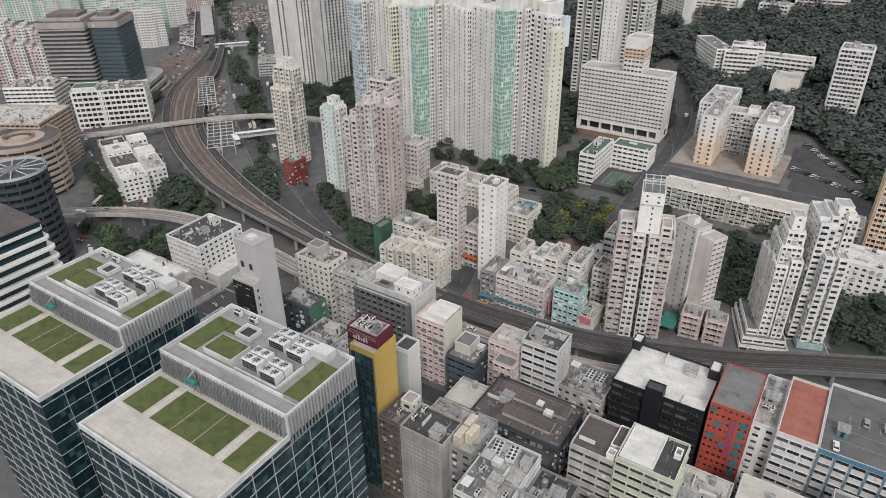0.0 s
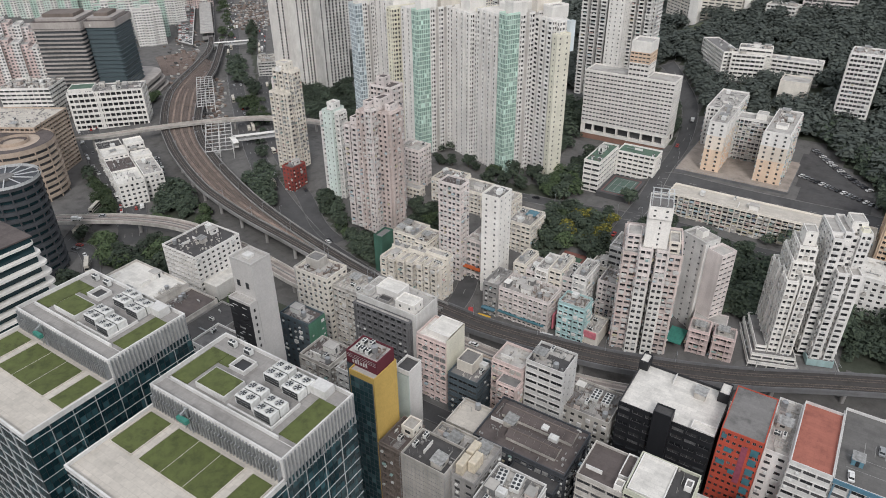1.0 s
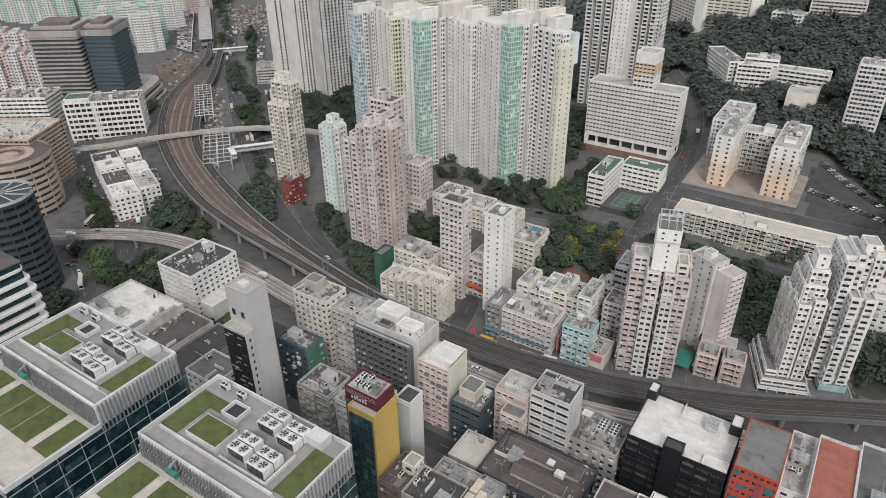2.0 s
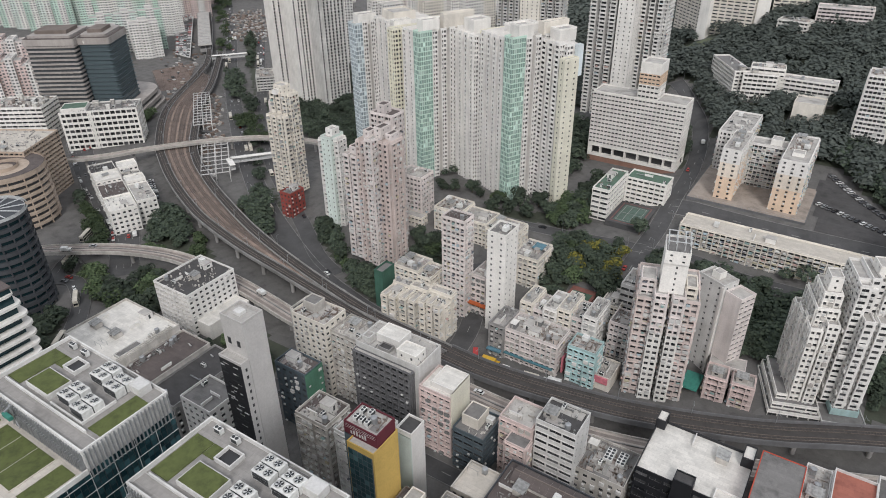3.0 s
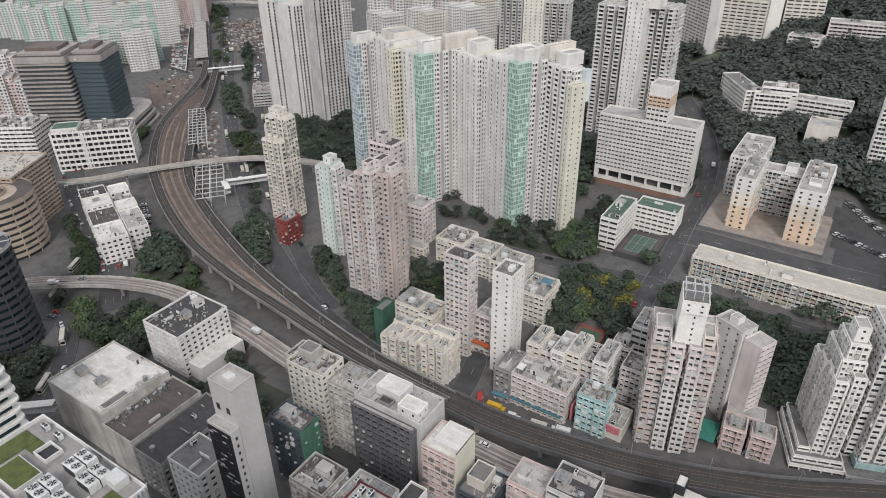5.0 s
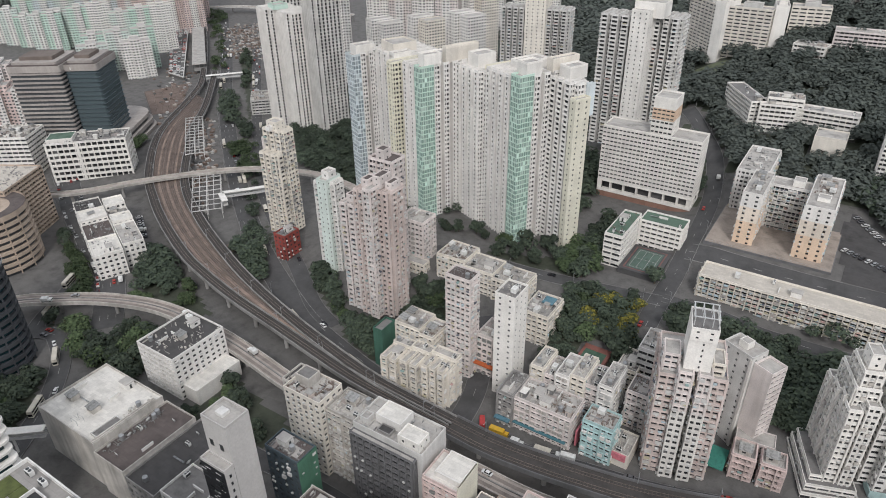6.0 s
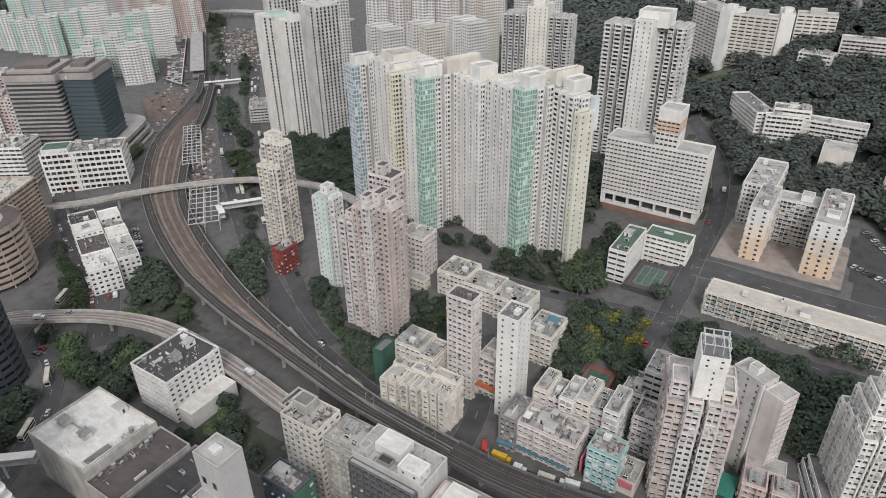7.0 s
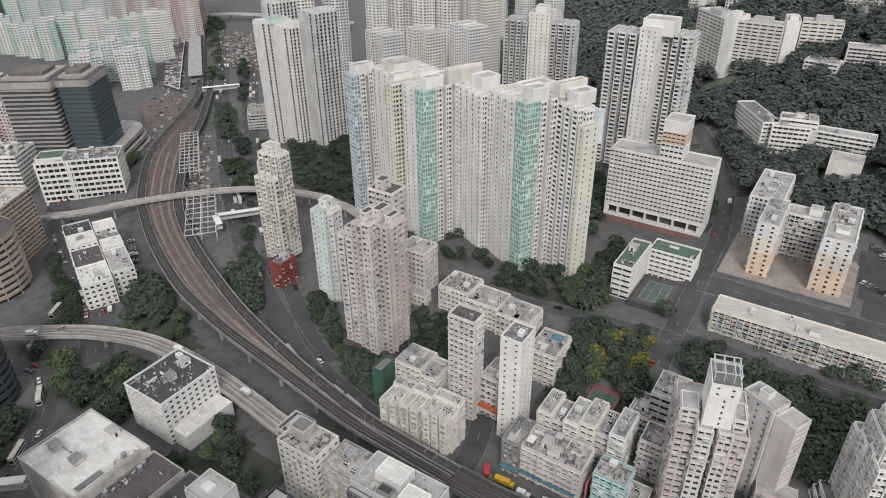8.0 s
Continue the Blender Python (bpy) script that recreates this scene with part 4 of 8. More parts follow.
h = House("apartment_tower", "pale grey apartment slab with plain side wall", "building", -47.8, 278.4, -27, True)
turned(h, -13, 0, 0, 9, -3, 43.5, "slots", "lightgrey", "light")
turned(h, -13.6, -13.02, 0.5, 9, -3, 43, "blank", "clean", "light", 0.2)
turned(h, -0.8, 0.3, -0.5, -0.02, -3, 42.5, "blank", "clean", "light", 0.2)
turned(h, 0.32, 8.2, 1.2, 10, -3, 41, "blank", "palepink", "light", ends="rows")
turned(h, -9, -5, 3, 7, 42.4, 45.5, "blank", "clean", "light", 0.2)
h.done()
simple("apartment_block", "grey concrete block with long window bands", -92, -79.5, 286, 302, 25, "ribbon", "lightgrey", "light", True, 1.5)
simple("apartment_block", "small pale pink tenement with roof garden", -89, -80, 266, 278, 17.5, "ledged", "palepink", "grey", True, 1.5)
simple("apartment_block", "low cream tenement beside the tall tower", -99, -90, 281, 296, 15, "ledged", "cream", "grey", False, 1.4)
simple("shop_block", "low shops with pink sign boards under tower", -98, -79, 245, 258, 3.5, "blank", "cream", "light", False, 1.0)
simple("apartment_block", "pink tenement with flat roof", -45.5, -37.2, 263.5, 273, 9, "balcony", "pink", "light", True, 1.2, [(-45.4, -31, 273.1, 281, -4, 8.5, "flat", "palepink", "light")], rz=6)
simple("apartment_block", "pink tenement with flat roof", -35.2, -26.6, 264.5, 273, 9, "balcony", "pink", "light", True, 1.2, rz=6)
h = House("apartment_tower", "tall white apartment tower with stepped top on a podium", "building", -14, 273.6, 19, True)
turned(h, -7.2, 12.4, -4.5, 24, -5, -0.5, "ribbon", "clean", "grey", 0.5)
turned(h, -6.2, 11.4, -3.2, 24, -0.49, 3, "ribbon", "clean", "grey", 0.7)
turned(h, -4.6, -0.3, -0.5, 24, 2.5, 5.5, "ribbon", "clean", "grey", 0.5)
for k in range(4):
    turned(h, -0.8 * (k % 2), 4.4, 6 + k * 4.6, 10.58 + k * 4.6, 2, 37 + 1.2 * (3 - k), "bayed", "clean", "light", plain="b")
turned(h, 0, 4.4, 0, 5.98, 2, 39, "bayed", "clean", "light", plain="b")
turned(h, 4.42, 5.3, 1, 24, 2, 40, "slots", "lightgrey", "light", plain="b")
turned(h, 5.32, 9.6, -0.4, 24, 2, 42, "apt", "clean", "light", plain="b")
turned(h, 1.2, 9.2, 3.5, 21, 38, 46.5, "bayed", "clean", "light", 0.9)
turned(h, 2.6, 9.2, 5.5, 18, 45.5, 52.5, "bayed", "clean", "light", 0.9)
turned(h, 4.2, 8.8, 8, 15, 51.5, 58, "slots", "clean", "light", 0.5)
h.done()
h = House("apartment_tower", "tall greenish white apartment tower with twin bays", "building", 2.5, 279, 19, True)
turned(h, -4.6, 12, -5.5, 6, -5, -1, "flat", "lightgrey", "grey", 0.6)
turned(h, -0.8, 9.6, -0.6, 6, -1.2, 2, "blank", "teal", "grey", 0.2)
for u0, u1, v0, z in ((-4, -0.1, 4.4, 58), (0, 3.6, 0.5, 45), (3.62, 5.3, 2.4, 44), (5.32, 9.2, 0.9, 44.5)):
    turned(h, u0, u1, v0, 8, 1.5, z, "apt", "white", "light", plain="b")
for u0, u1, v0, z in ((-4.2, 0.2, 8.02, 59), (0.22, 3.4, 7.2, 60), (3.42, 6, 8.4, 58), (6.02, 10.2, 7.4, 60)):
    turned(h, u0, u1, v0, 23, 1.5, z, "apt", "white", "light", plain="b")
turned(h, 3, 8.6, 11, 19, 58, 63, "slots", "clean", "light", 0.4)
turned(h, 6.3, 9, 8, 10.5, 58, 61.5, "blank", "paleyellow", "light", 0.3)
h.done()
simple("school", "white school wing with parapet roof", -137, -127.2, 360, 391, 33, "ribbon", "clean", "green", False, 0.5, faces="frl")
simple("school", "white school wing with corridors and planted roof", -127, -103, 388, 401, 31, "gallery", "clean", "green", False, 0.3)

# estates up the slope
simple("housing_slab", "long cream housing slab with stacked laundry balconies", -85.5, 15, 357, 371.5, 25.8, "stacked", "cream", "cream", False, 0.25)
h = House("housing_block", "peach and white housing block with open galleries", "building", -65, 430, 0, False)
for x0, x1, y1, inner in ((-80, -70, 436, "r"), (-50, -36.5, 446, "l")):
    for z0, z1, wall in ((20, 37, "orange"), (37.01, 45.5, "peachpale"), (45.51, 54, "white")):
        top = z1 == 54
        h.block(x0, x1, 402.5, y1, z0, z1, "column", wall, "light", 0.9 if top else 0.0, ends="laundry" if inner == "l" else "apt", faces="frl")
h.block(-69.9, -50.1, 430, 442, 20, 50, "laundry", "white", "light")
h.block(-60, -54, 434, 441, 49, 52.5, "blank", "clean", "light", 0.3)
h.block(-46, -40, 412, 418, 53, 55.2, "blank", "clean", "light", 0.3)
h.block(-91, -74, 444, 486, 15, 49, "apt", "white", "light", ends="laundry")
h.done()
ROOFS += [(-79, -71, 404, 435, 53.1, 0.7, []), (-49, -38, 420, 445, 53.1, 0.8, []), (-90, -75, 446, 484, 48, 0.5, [])]
h = House("housing_slab", "wide white housing slab with brick podium and ribbon windows", "building", -141, 449, 0, False)
h.block(-172, -111.8, 440, 457, 10, 17, "blank", "podium", "grey", 0.1)
h.block(-172, -111.8, 439.6, 457, 17.01, 25.5, "deck", "clean", "grey", 0.1)
h.block(-172, -111.8, 439.5, 457, 25.6, 61.7, "rows", "clean", "light")
h.block(-143.5, -130.5, 441, 456, 60.7, 70, "rows", "clean", "light", 0.0)
h.block(-143.5, -130.5, 441, 456, 70.01, 77, "rows", "orange", "light", 0.0)
h.block(-143.5, -130.5, 441, 456, 77.01, 84, "blank", "clean", "light")
h.done()


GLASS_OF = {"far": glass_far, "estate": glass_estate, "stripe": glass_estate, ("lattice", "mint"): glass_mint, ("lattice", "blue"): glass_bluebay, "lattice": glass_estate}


def estate_tower(cx, cy, rz, boxes, label, name="estate_tower"):
    h = House(name, label, "building", cx, cy, rz, False)
    h.merged = True
    for u0, u1, v0, v1, z0, z1, style, wall, plain in boxes:
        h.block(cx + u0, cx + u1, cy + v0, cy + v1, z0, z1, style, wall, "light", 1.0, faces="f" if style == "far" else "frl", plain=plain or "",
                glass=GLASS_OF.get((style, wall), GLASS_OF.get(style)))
    h.done()


def comb(u0, u1, v0, v1, z0, z1, wall, along_u=True, style="estate", module=6.2, deep=3.6):
    """A wing whose face steps in and out in upright bays."""
    lo, hi = (u0, u1) if along_u else (v0, v1)
    n = max(1, round((hi - lo) / module))
    m = (hi - lo) / n
    out = []
    for k in range(n):
        a = lo + k * m
        b, c = a + m * 0.64, a + m
        if along_u:
            out += [(a, b - 0.01, v0, v1, z0, z1, style, wall, "b" + ("l" if k else "") + "r" * (k < n - 1)), (b + 0.01, c - 0.01, v0 + deep, v1, z0, z1 - 0.6, style, wall, "bl" + "r" * (k < n - 1))]
        else:
            out += [(u0, u1, a, b - 0.01, z0, z1, style, wall, "bfl"), (u0, u1 - deep, b + 0.01, c - 0.01, z0, z1 - 0.6, style, wall, "bfl")]
    return out


# the saw-tooth row of tall estate towers
estate_tower(-188, 353, -25, comb(-30, -7.2, 0.5, 36, 9, 109, "white") + comb(-7, 0, 9.2, 36, 9, 110, "white", False) + comb(0.2, 17, 20, 31, 9, 108, "white") + [
    (-7, 0.3, -0.3, 9, 9, 111, "lattice", "mint", None), (-36, -30.2, 4, 40, 9, 108, "estate", "paleyellow", None),
    (17.2, 21.5, 19, 29, 9, 101, "slots", "paleyellow", None), (17.2, 20, 29.2, 33, 90, 107, "blank", "blue", None),
    (-8, 0, 4, 14, 110, 117, "blank", "clean", None), (-24, -14, 12, 30, 108, 113, "blank", "clean", None), (-6, -1, 22, 40, 109, 116, "blank", "cream", None), (2, 10, 24, 36, 107, 114, "blank", "clean", None)],
    "tall white estate tower with mint corner strips")
estate_tower(-249.5, 352.5, -25, comb(-20, -6.2, 0.5, 40, 7, 106, "white") + comb(-6, 0, 9.2, 40, 7, 107, "white", False) + comb(0.2, 24, 24, 44, 7, 106, "white") + [
    (-6, 0.3, -0.3, 9, 7, 107, "lattice", "mint", None), (-26, -20.2, 3, 45, 7, 105, "estate", "paleyellow", None),
    (-7, 0, 3, 14, 106, 113, "blank", "clean", None), (-5, -1, 18, 40, 106, 115, "blank", "cream", None), (-18, -10, 10, 26, 105, 110, "blank", "clean", None), (6, 16, 28, 40, 105, 113, "blank", "clean", None)],
    "tall white estate tower with mint corner strips and yellow edge")
estate_tower(-310.5, 368, -25, comb(-10, 0, 5.2, 40, 4, 103, "white", False) + comb(0.2, 28, 14, 45, 4, 105, "white") + [
    (-10, 0.3, -0.3, 5, 4, 102, "lattice", "blue", None), (28.2, 34, 9, 45, 4, 104, "estate", "paleyellow", None),
    (-9, -1, 3, 16, 100, 107, "blank", "clean", None), (4, 20, 18, 34, 102, 110, "blank", "cream", None), (22, 28, 14, 26, 101, 107, "blank", "clean", None)],
    "tall pale estate tower with blue corner strips")
# towers further up
estate_tower(-178, 512, 0, comb(-27, -5, -8, 11, 22, 114, "lightgrey", module=7.3, deep=4, style="shelf") + comb(7.2, 25, 0, 20, 22, 114, "lightgrey", module=6, deep=4, style="shelf") + [(-4.8, 7, -12, 8, 22, 119, "slots", "clean", None), (-6, 14, -4, 12, 113, 123, "blank", "clean", None)], "tall grey and white estate tower with white core wall")
estate_tower(-297, 593, 10, comb(-30, -8, 0, 20, 20, 93, "lightgrey", deep=4, style="shelf") + comb(10.2, 30, 0, 20, 20, 93, "lightgrey", deep=4, style="shelf") + [(-7.8, 10, -3, 18, 20, 101, "slots", "cream", None), (-4, 6, 2, 14, 100, 105, "blank", "clean", None)], "estate tower with cream core wall")
estate_tower(-466, 446, -20, comb(-18, 0, 0, 26, 0, 101, "white", style="stripe") + comb(0.2, 22, 8, 30, 0, 100, "white", style="stripe") + comb(-30, -18.2, 14, 40, 0, 112, "lightgrey", style="stripe") + comb(22.2, 40, 22, 46, 0, 112, "lightgrey", style="stripe") + [(-8, 4, 6, 18, 100, 104, "blank", "mint", None)], "tall cream estate tower group")
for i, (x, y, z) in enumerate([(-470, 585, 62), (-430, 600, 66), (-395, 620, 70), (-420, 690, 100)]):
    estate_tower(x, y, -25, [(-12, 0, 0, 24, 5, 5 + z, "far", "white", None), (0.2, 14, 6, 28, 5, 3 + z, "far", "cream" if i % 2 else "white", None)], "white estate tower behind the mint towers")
# long housing slab on the hill: three wings at angles, joined by white stair cores
for cx, cy, turn, length, top in ((-177, 669, -47, 44, 99), (-136, 651, -2.6, 34, 99), (-95, 678, 8, 29, 99)):
    estate_tower(cx, cy, turn, [(-length / 2, length / 2, 0, 14, ground_z(cx, cy) - 14, top, "lines", "cream", None), (-length / 5, length / 5, 3, 12, top - 1, top + 3, "blank", "lightgrey", None)], "cream housing slab wing with long window bands", "housing_slab")
for cx, cy, turn, width, deep in ((-157.5, 652, -24, 9.5, 16), (-114, 659, 12, 10, 22)):
    estate_tower(cx, cy, turn, [(-width / 2, width / 2, -3, deep, ground_z(cx, cy) - 14, 102, "blank", "clean", None), (-3, 3, 2, 8, 101, 105, "blank", "clean", None)], "plain white stair core between slab wings", "stair_core")
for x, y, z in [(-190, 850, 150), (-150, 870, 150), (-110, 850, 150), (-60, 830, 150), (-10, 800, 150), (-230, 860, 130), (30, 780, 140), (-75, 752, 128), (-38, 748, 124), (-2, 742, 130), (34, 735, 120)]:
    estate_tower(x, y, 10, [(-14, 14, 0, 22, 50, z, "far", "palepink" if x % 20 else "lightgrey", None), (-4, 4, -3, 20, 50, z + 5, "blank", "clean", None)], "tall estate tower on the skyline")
simple("school", "white hillside school with open corridors", -99, -76, 528, 543, 63, "gallery", "clean", "light", False, 0.3, rz=12)
simple("school", "white hillside school with open corridors", -75, -39, 535, 547, 61, "gallery", "clean", "light", False, 0.3)
simple("school", "white hillside school wing", -116, -104, 527, 571, 63, "gallery", "clean", "grey", False, 0.3, rz=33)
simple("school", "low white school block among hilltop trees", -98, -74, 640, 654, ground_z(-86, 647) + 9, "gallery", "clean", "light", False, 0.8, rz=-8)
simple("school", "long white school block among hilltop trees", -74, -34, 656, 672, ground_z(-54, 664) + 15, "gallery", "palepink", "light", False, 0.5, rz=4)
simple("school", "white stair and classroom block of the hillside school", -95, -73, 534, 546, 66.5, "bands", "clean", "light", False, 0.9, rz=8)
FOOT.append((-155, 630, 16, 15, 1, 0))
simple("hall", "low cream hall on the slope", -60, -42, 508, 525, 54, "blank", "cream", "light", False, 0)
simple("apartment_tower", "white apartment tower on the wooded slope", -23, -5, 497, 515, 80, "dense", "white", "light", False, 0.5)
simple("apartment_tower", "peach apartment tower behind the slab", 17, 42, 352, 378, 52, "dense", "orange", "light", False, 0.5)
simple("low_block", "white low block beside the trees", 8, 40, 325, 345, 22, "flat", "white", "white", False, 0.5)

# towers and blocks west of the estates
h = House("apartment_tower", "slim cream apartment tower above a red shop", "building", -326, 313, 0, False)
h.merged = True
bays(h, -334, -319, 309, 319, 3, 70, "cream", 5.0, 2.0, "ledged")
bays(h, -333.5, -319.5, 303.5, 308.98, 3, 57, "cream", 4.6, 1.6, "ledged")
h.block(-335.5, -334.02, 309, 318, 3, 64, "dense", "palepink", "light")
h.block(-331, -323, 310, 317, 69, 74.5, "slots", "cream", "light")
h.block(-329, -326, 307, 310, 69.2, 72, "blank", "white", "light", 0.3)
h.done()
simple("red_block", "small red building at the tower's foot", -312, -303, 286, 298, 16, "flat", "brick", "grey", False, 0.6)
h = House("apartment_tower", "pale green apartment tower with white bays", "building", -269, 292, 0, False)
h.merged = True
h.block(-276, -272.5, 288, 298, 3, 58, "old", "white", "light")
h.block(-272.48, -265.5, 286.5, 298, 3, 60.5, "slots", "palegreen", "light", plain="b")
h.block(-265.48, -263, 289.5, 297, 3, 59, "old", "white", "light", plain="bl")
h.block(-271.5, -266.5, 290, 296, 59.5, 64, "slots", "white", "light")
h.done()
h = House("apartment_tower", "large pale pink and white apartment tower with roof rooms", "building", -226, 280, 0, False)
h.merged = True
bays(h, -239, -229, 267, 282, 3, 64, "palepink", 5.0, 3.0, "ledged")
bays(h, -228.8, -222.5, 266, 285, 3, 74, "rosy", 3.2, 1.6, "ledged")
h.block(-222.4, -218, 265, 285, 3, 76, "ledged", "palepink", "light", plain="b")
bays(h, -217.8, -211.5, 270, 283, 3, 74, "rosy", 3.2, 2.0, "dense")
h.block(-234, -220, 285.1, 296, 3, 82, "dense", "palepink", "brown")
for x0, x1, y0, y1, z in ((-227, -223, 270, 276, 78), (-221.5, -217, 272, 280, 80), (-216, -212.5, 274, 281, 77), (-237, -232, 270, 278, 67.5), (-231, -226, 287, 293, 86)):
    h.block(x0, x1, y0, y1, z - 6, z, "slots", "palepink", "brown", 0.5)
h.done()
ROOFS.append((-239, -230, 268, 282, 63, 1.0, []))
simple("apartment_block", "pale pink apartment block beside estate road", -236, -220, 309, 322, 38, "old", "palepink", "light", False, 1.0, [(-236, -216, 303, 308.9, 4, 16, "old", "cream", "light")])
simple("office_block", "white office block with framed windows", -549, -493, 293, 315, 29, "frame", "clean", "grey", False, 0.8, [(-548, -530, 296, 311, 28, 31, "blank", "clean", "green"), (-528, -526, 292.6, 292.99, -4, 29, "blank", "clean", "light")], rz=46)
h = House("factory", "white workshop with dark and pale stepped roofs", "building", -419.5, 240, -24, False)
for x0, x1, z, r in ((-462, -440, 12, "dark"), (-439.9, -424, 14.5, "white"), (-423.9, -400, 12, "brown"), (-399.9, -377, 12.5, "white")):
    h.block(x0, x1, 232, 248, -4, z, "flat", "clean", r)
h.done()
h = House("factory", "white workshop with stair towers and cluttered roof", "building", -409, 251.4, -24, False)
for x0, x1, z, r in ((-442, -430, 16, "white"), (-429.9, -417, 12, "grey"), (-416.9, -406, 15, "white"), (-405.9, -377, 13, "light")):
    h.block(x0, x1, 245.4, 257.4, -4, z, "flat", "clean", r)
h.done()


# ---- special buildings ----
ROOFS += [(-462, -378, 233, 247, 11.6, 0.5, [], (-419.5, 240, -24)), (-441, -378, 246, 257, 11.4, 0.9, [], (-409, 251.4, -24))]


def lawn(b, x0, x1, y0, y1, z):
    b.soft(x0, x1, y0, y1, z - 0.3, z + 0.25, 0.12)


def chiller(x, y, z):
    """A rooftop chiller: louvred white casing with two fans in round collars on top."""
    e = thing("chiller_unit", x, y, z, 0, "white louvred chiller unit with two round roof fans", "air conditioner", "rooftop chillers")
    part("casing", Build().soft(-2.6, 2.6, -1.3, 1.3, 0.3, 2.7, 0.08), white_metal, e)
    part("base_frame", Build().box(-2.5, 2.5, -1.2, 1.2, 0, 0.3), steel, e)
    for side in (-1, 1):
        for k in range(3):
            y0, y1 = sorted((side * 1.3, side * 1.36))
            part("louvre", Build().box(-2.3, 2.3, y0, y1, 0.5 + k * 0.7, 1.06 + k * 0.7, True), frame_dark, e)
    for fx in (-1.25, 1.25):
        ring = Build()
        for r0, r1, z0, z1 in ((1.05, 1.05, 2.7, 3.0), (0.92, 0.92, 3.0, 2.72)):
            ring.tube(fx, 0, z0, z1, r0, r1, 16, False)
        fan = part("fan", ring, white_metal, e, "white round fan collar")
        part("fan_well", Build().tube(fx, 0, 2.71, 2.74, 0.92, k=16), frame_dark, fan)
        blades = Build()
        for k in range(5):
            a = k * 2 * math.pi / 5
            c, s = math.cos(a), math.sin(a)
            blades.quad((fx + 0.1 * c, 0.1 * s, 2.85), (fx + 0.85 * c - 0.2 * s, 0.85 * s + 0.2 * c, 2.8), (fx + 0.85 * c + 0.2 * s, 0.85 * s - 0.2 * c, 2.9), (fx + 0.1 * c, 0.1 * s, 2.87))
        part("fan_blades", blades, frame_white, fan)
    return e


def glass_tower(x0, x1, y0, y1, label):
    e = thing("glass_office_tower", (x0 + x1) / 2, (y0 + y1) / 2, 0, 0, label, "building", "glass office towers")
    w, d, base, low, top = (x1 - x0) / 2, (y1 - y0) / 2, -4.0, 79.3, 84.7
    ym = -d + 22.3
    FOOT.append(((x0 + x1) / 2, (y0 + y1) / 2, w, d, 1, 0))
    faces = [(-w, -d, 1, 0, 2 * w), (w, -d, 0, 1, 2 * d), (w, d, -1, 0, 2 * w), (-w, d, 0, -1, 2 * d)]
    panes, thin = Build(), Build()
    for n, (ox, oy, ux, uy, width) in enumerate(faces):
        nx, ny = uy, -ux
        cols, rows = round(width / 1.5), 42
        cw, rh = width / cols, (low - base) / rows
        for i in range(cols):
            for j in range(rows):
                tilt = random.uniform(-0.015, 0.015)
                a, c = i * cw + 0.05, (i + 1) * cw - 0.05
                z0, z1 = base + j * rh + 0.05, base + (j + 1) * rh - 0.05
                panes.quad((ox + ux * a + nx * tilt, oy + uy * a + ny * tilt, z0), (ox + ux * c - nx * tilt, oy + uy * c - ny * tilt, z0), (ox + ux * c - nx * tilt, oy + uy * c - ny * tilt, z1), (ox + ux * a + nx * tilt, oy + uy * a + ny * tilt, z1))
        for i in range(cols + 1):
            u = min(max(i * cw, 0.05), width - 0.05)
            p, q = (ox + ux * (u - 0.04) + nx * 0.06, oy + uy * (u - 0.04) + ny * 0.06), (ox + ux * (u + 0.04) - nx * 0.02, oy + uy * (u + 0.04) - ny * 0.02)
            thin.box(min(p[0], q[0]), max(p[0], q[0]), min(p[1], q[1]), max(p[1], q[1]), base, low)
        for j in range(11, rows + 1, 2):
            z = base + j * rh
            p, q = (ox + nx * 0.16, oy + ny * 0.16), (ox + ux * width - nx * 0.02, oy + uy * width - ny * 0.02)
            part("transom", Build().box(min(p[0], q[0]), max(p[0], q[0]), min(p[1], q[1]), max(p[1], q[1]), z - 0.045, z + 0.045, True), frame_white, e)
        for i in range(1, int(width / 6) + 1):
            u = i * width / (int(width / 6) + 1)
            p, q = (ox + ux * (u - 0.045) + nx * 0.2, oy + uy * (u - 0.045) + ny * 0.2), (ox + ux * (u + 0.045) - nx * 0.02, oy + uy * (u + 0.045) - ny * 0.02)
            part("mullion", Build().box(min(p[0], q[0]), max(p[0], q[0]), min(p[1], q[1]), max(p[1], q[1]), base, low), frame_white, e)
    part("glass_panes", panes, glass_blue, e, "dark blue-green reflective glass panes", kind="stuff")
    part("thin_mullions", thin, frame_dark, e, "thin dark mullions", kind="stuff")
    part("core", Build().box(-w + 0.15, w - 0.15, -d + 0.15, d - 0.15, base, low - 0.2), W["dark"], e)
    # terrace
    part("terrace", Build().box(-w + 0.05, w - 0.05, -d + 0.05, ym, low - 0.4, low), R["cream"], e, "bare cream terrace paving")
    p = Build()
    for a in ((-w - 0.14, w + 0.14, -d - 0.14, -d + 0.3), (-w - 0.14, -w + 0.3, -d + 0.3, ym - 0.15), (w - 0.3, w + 0.14, -d + 0.3, ym - 0.15)):
        p.box(*a, low - 0.5, low + 0.9, True)
    part("terrace_parapet", p, W["lightgrey"], e, "pale stone parapet")
    for a, c in ((-w + 1.2, -w + 8.5), (-w + 11, w - 9.5), (w - 7, w - 1.3)):
        g = Build()
        lawn(g, a, c, ym - 12.6, ym - 2.2, low)
        bed_ = part("lawn", g, turf, e, "trimmed green lawn panel")
        b = Build()
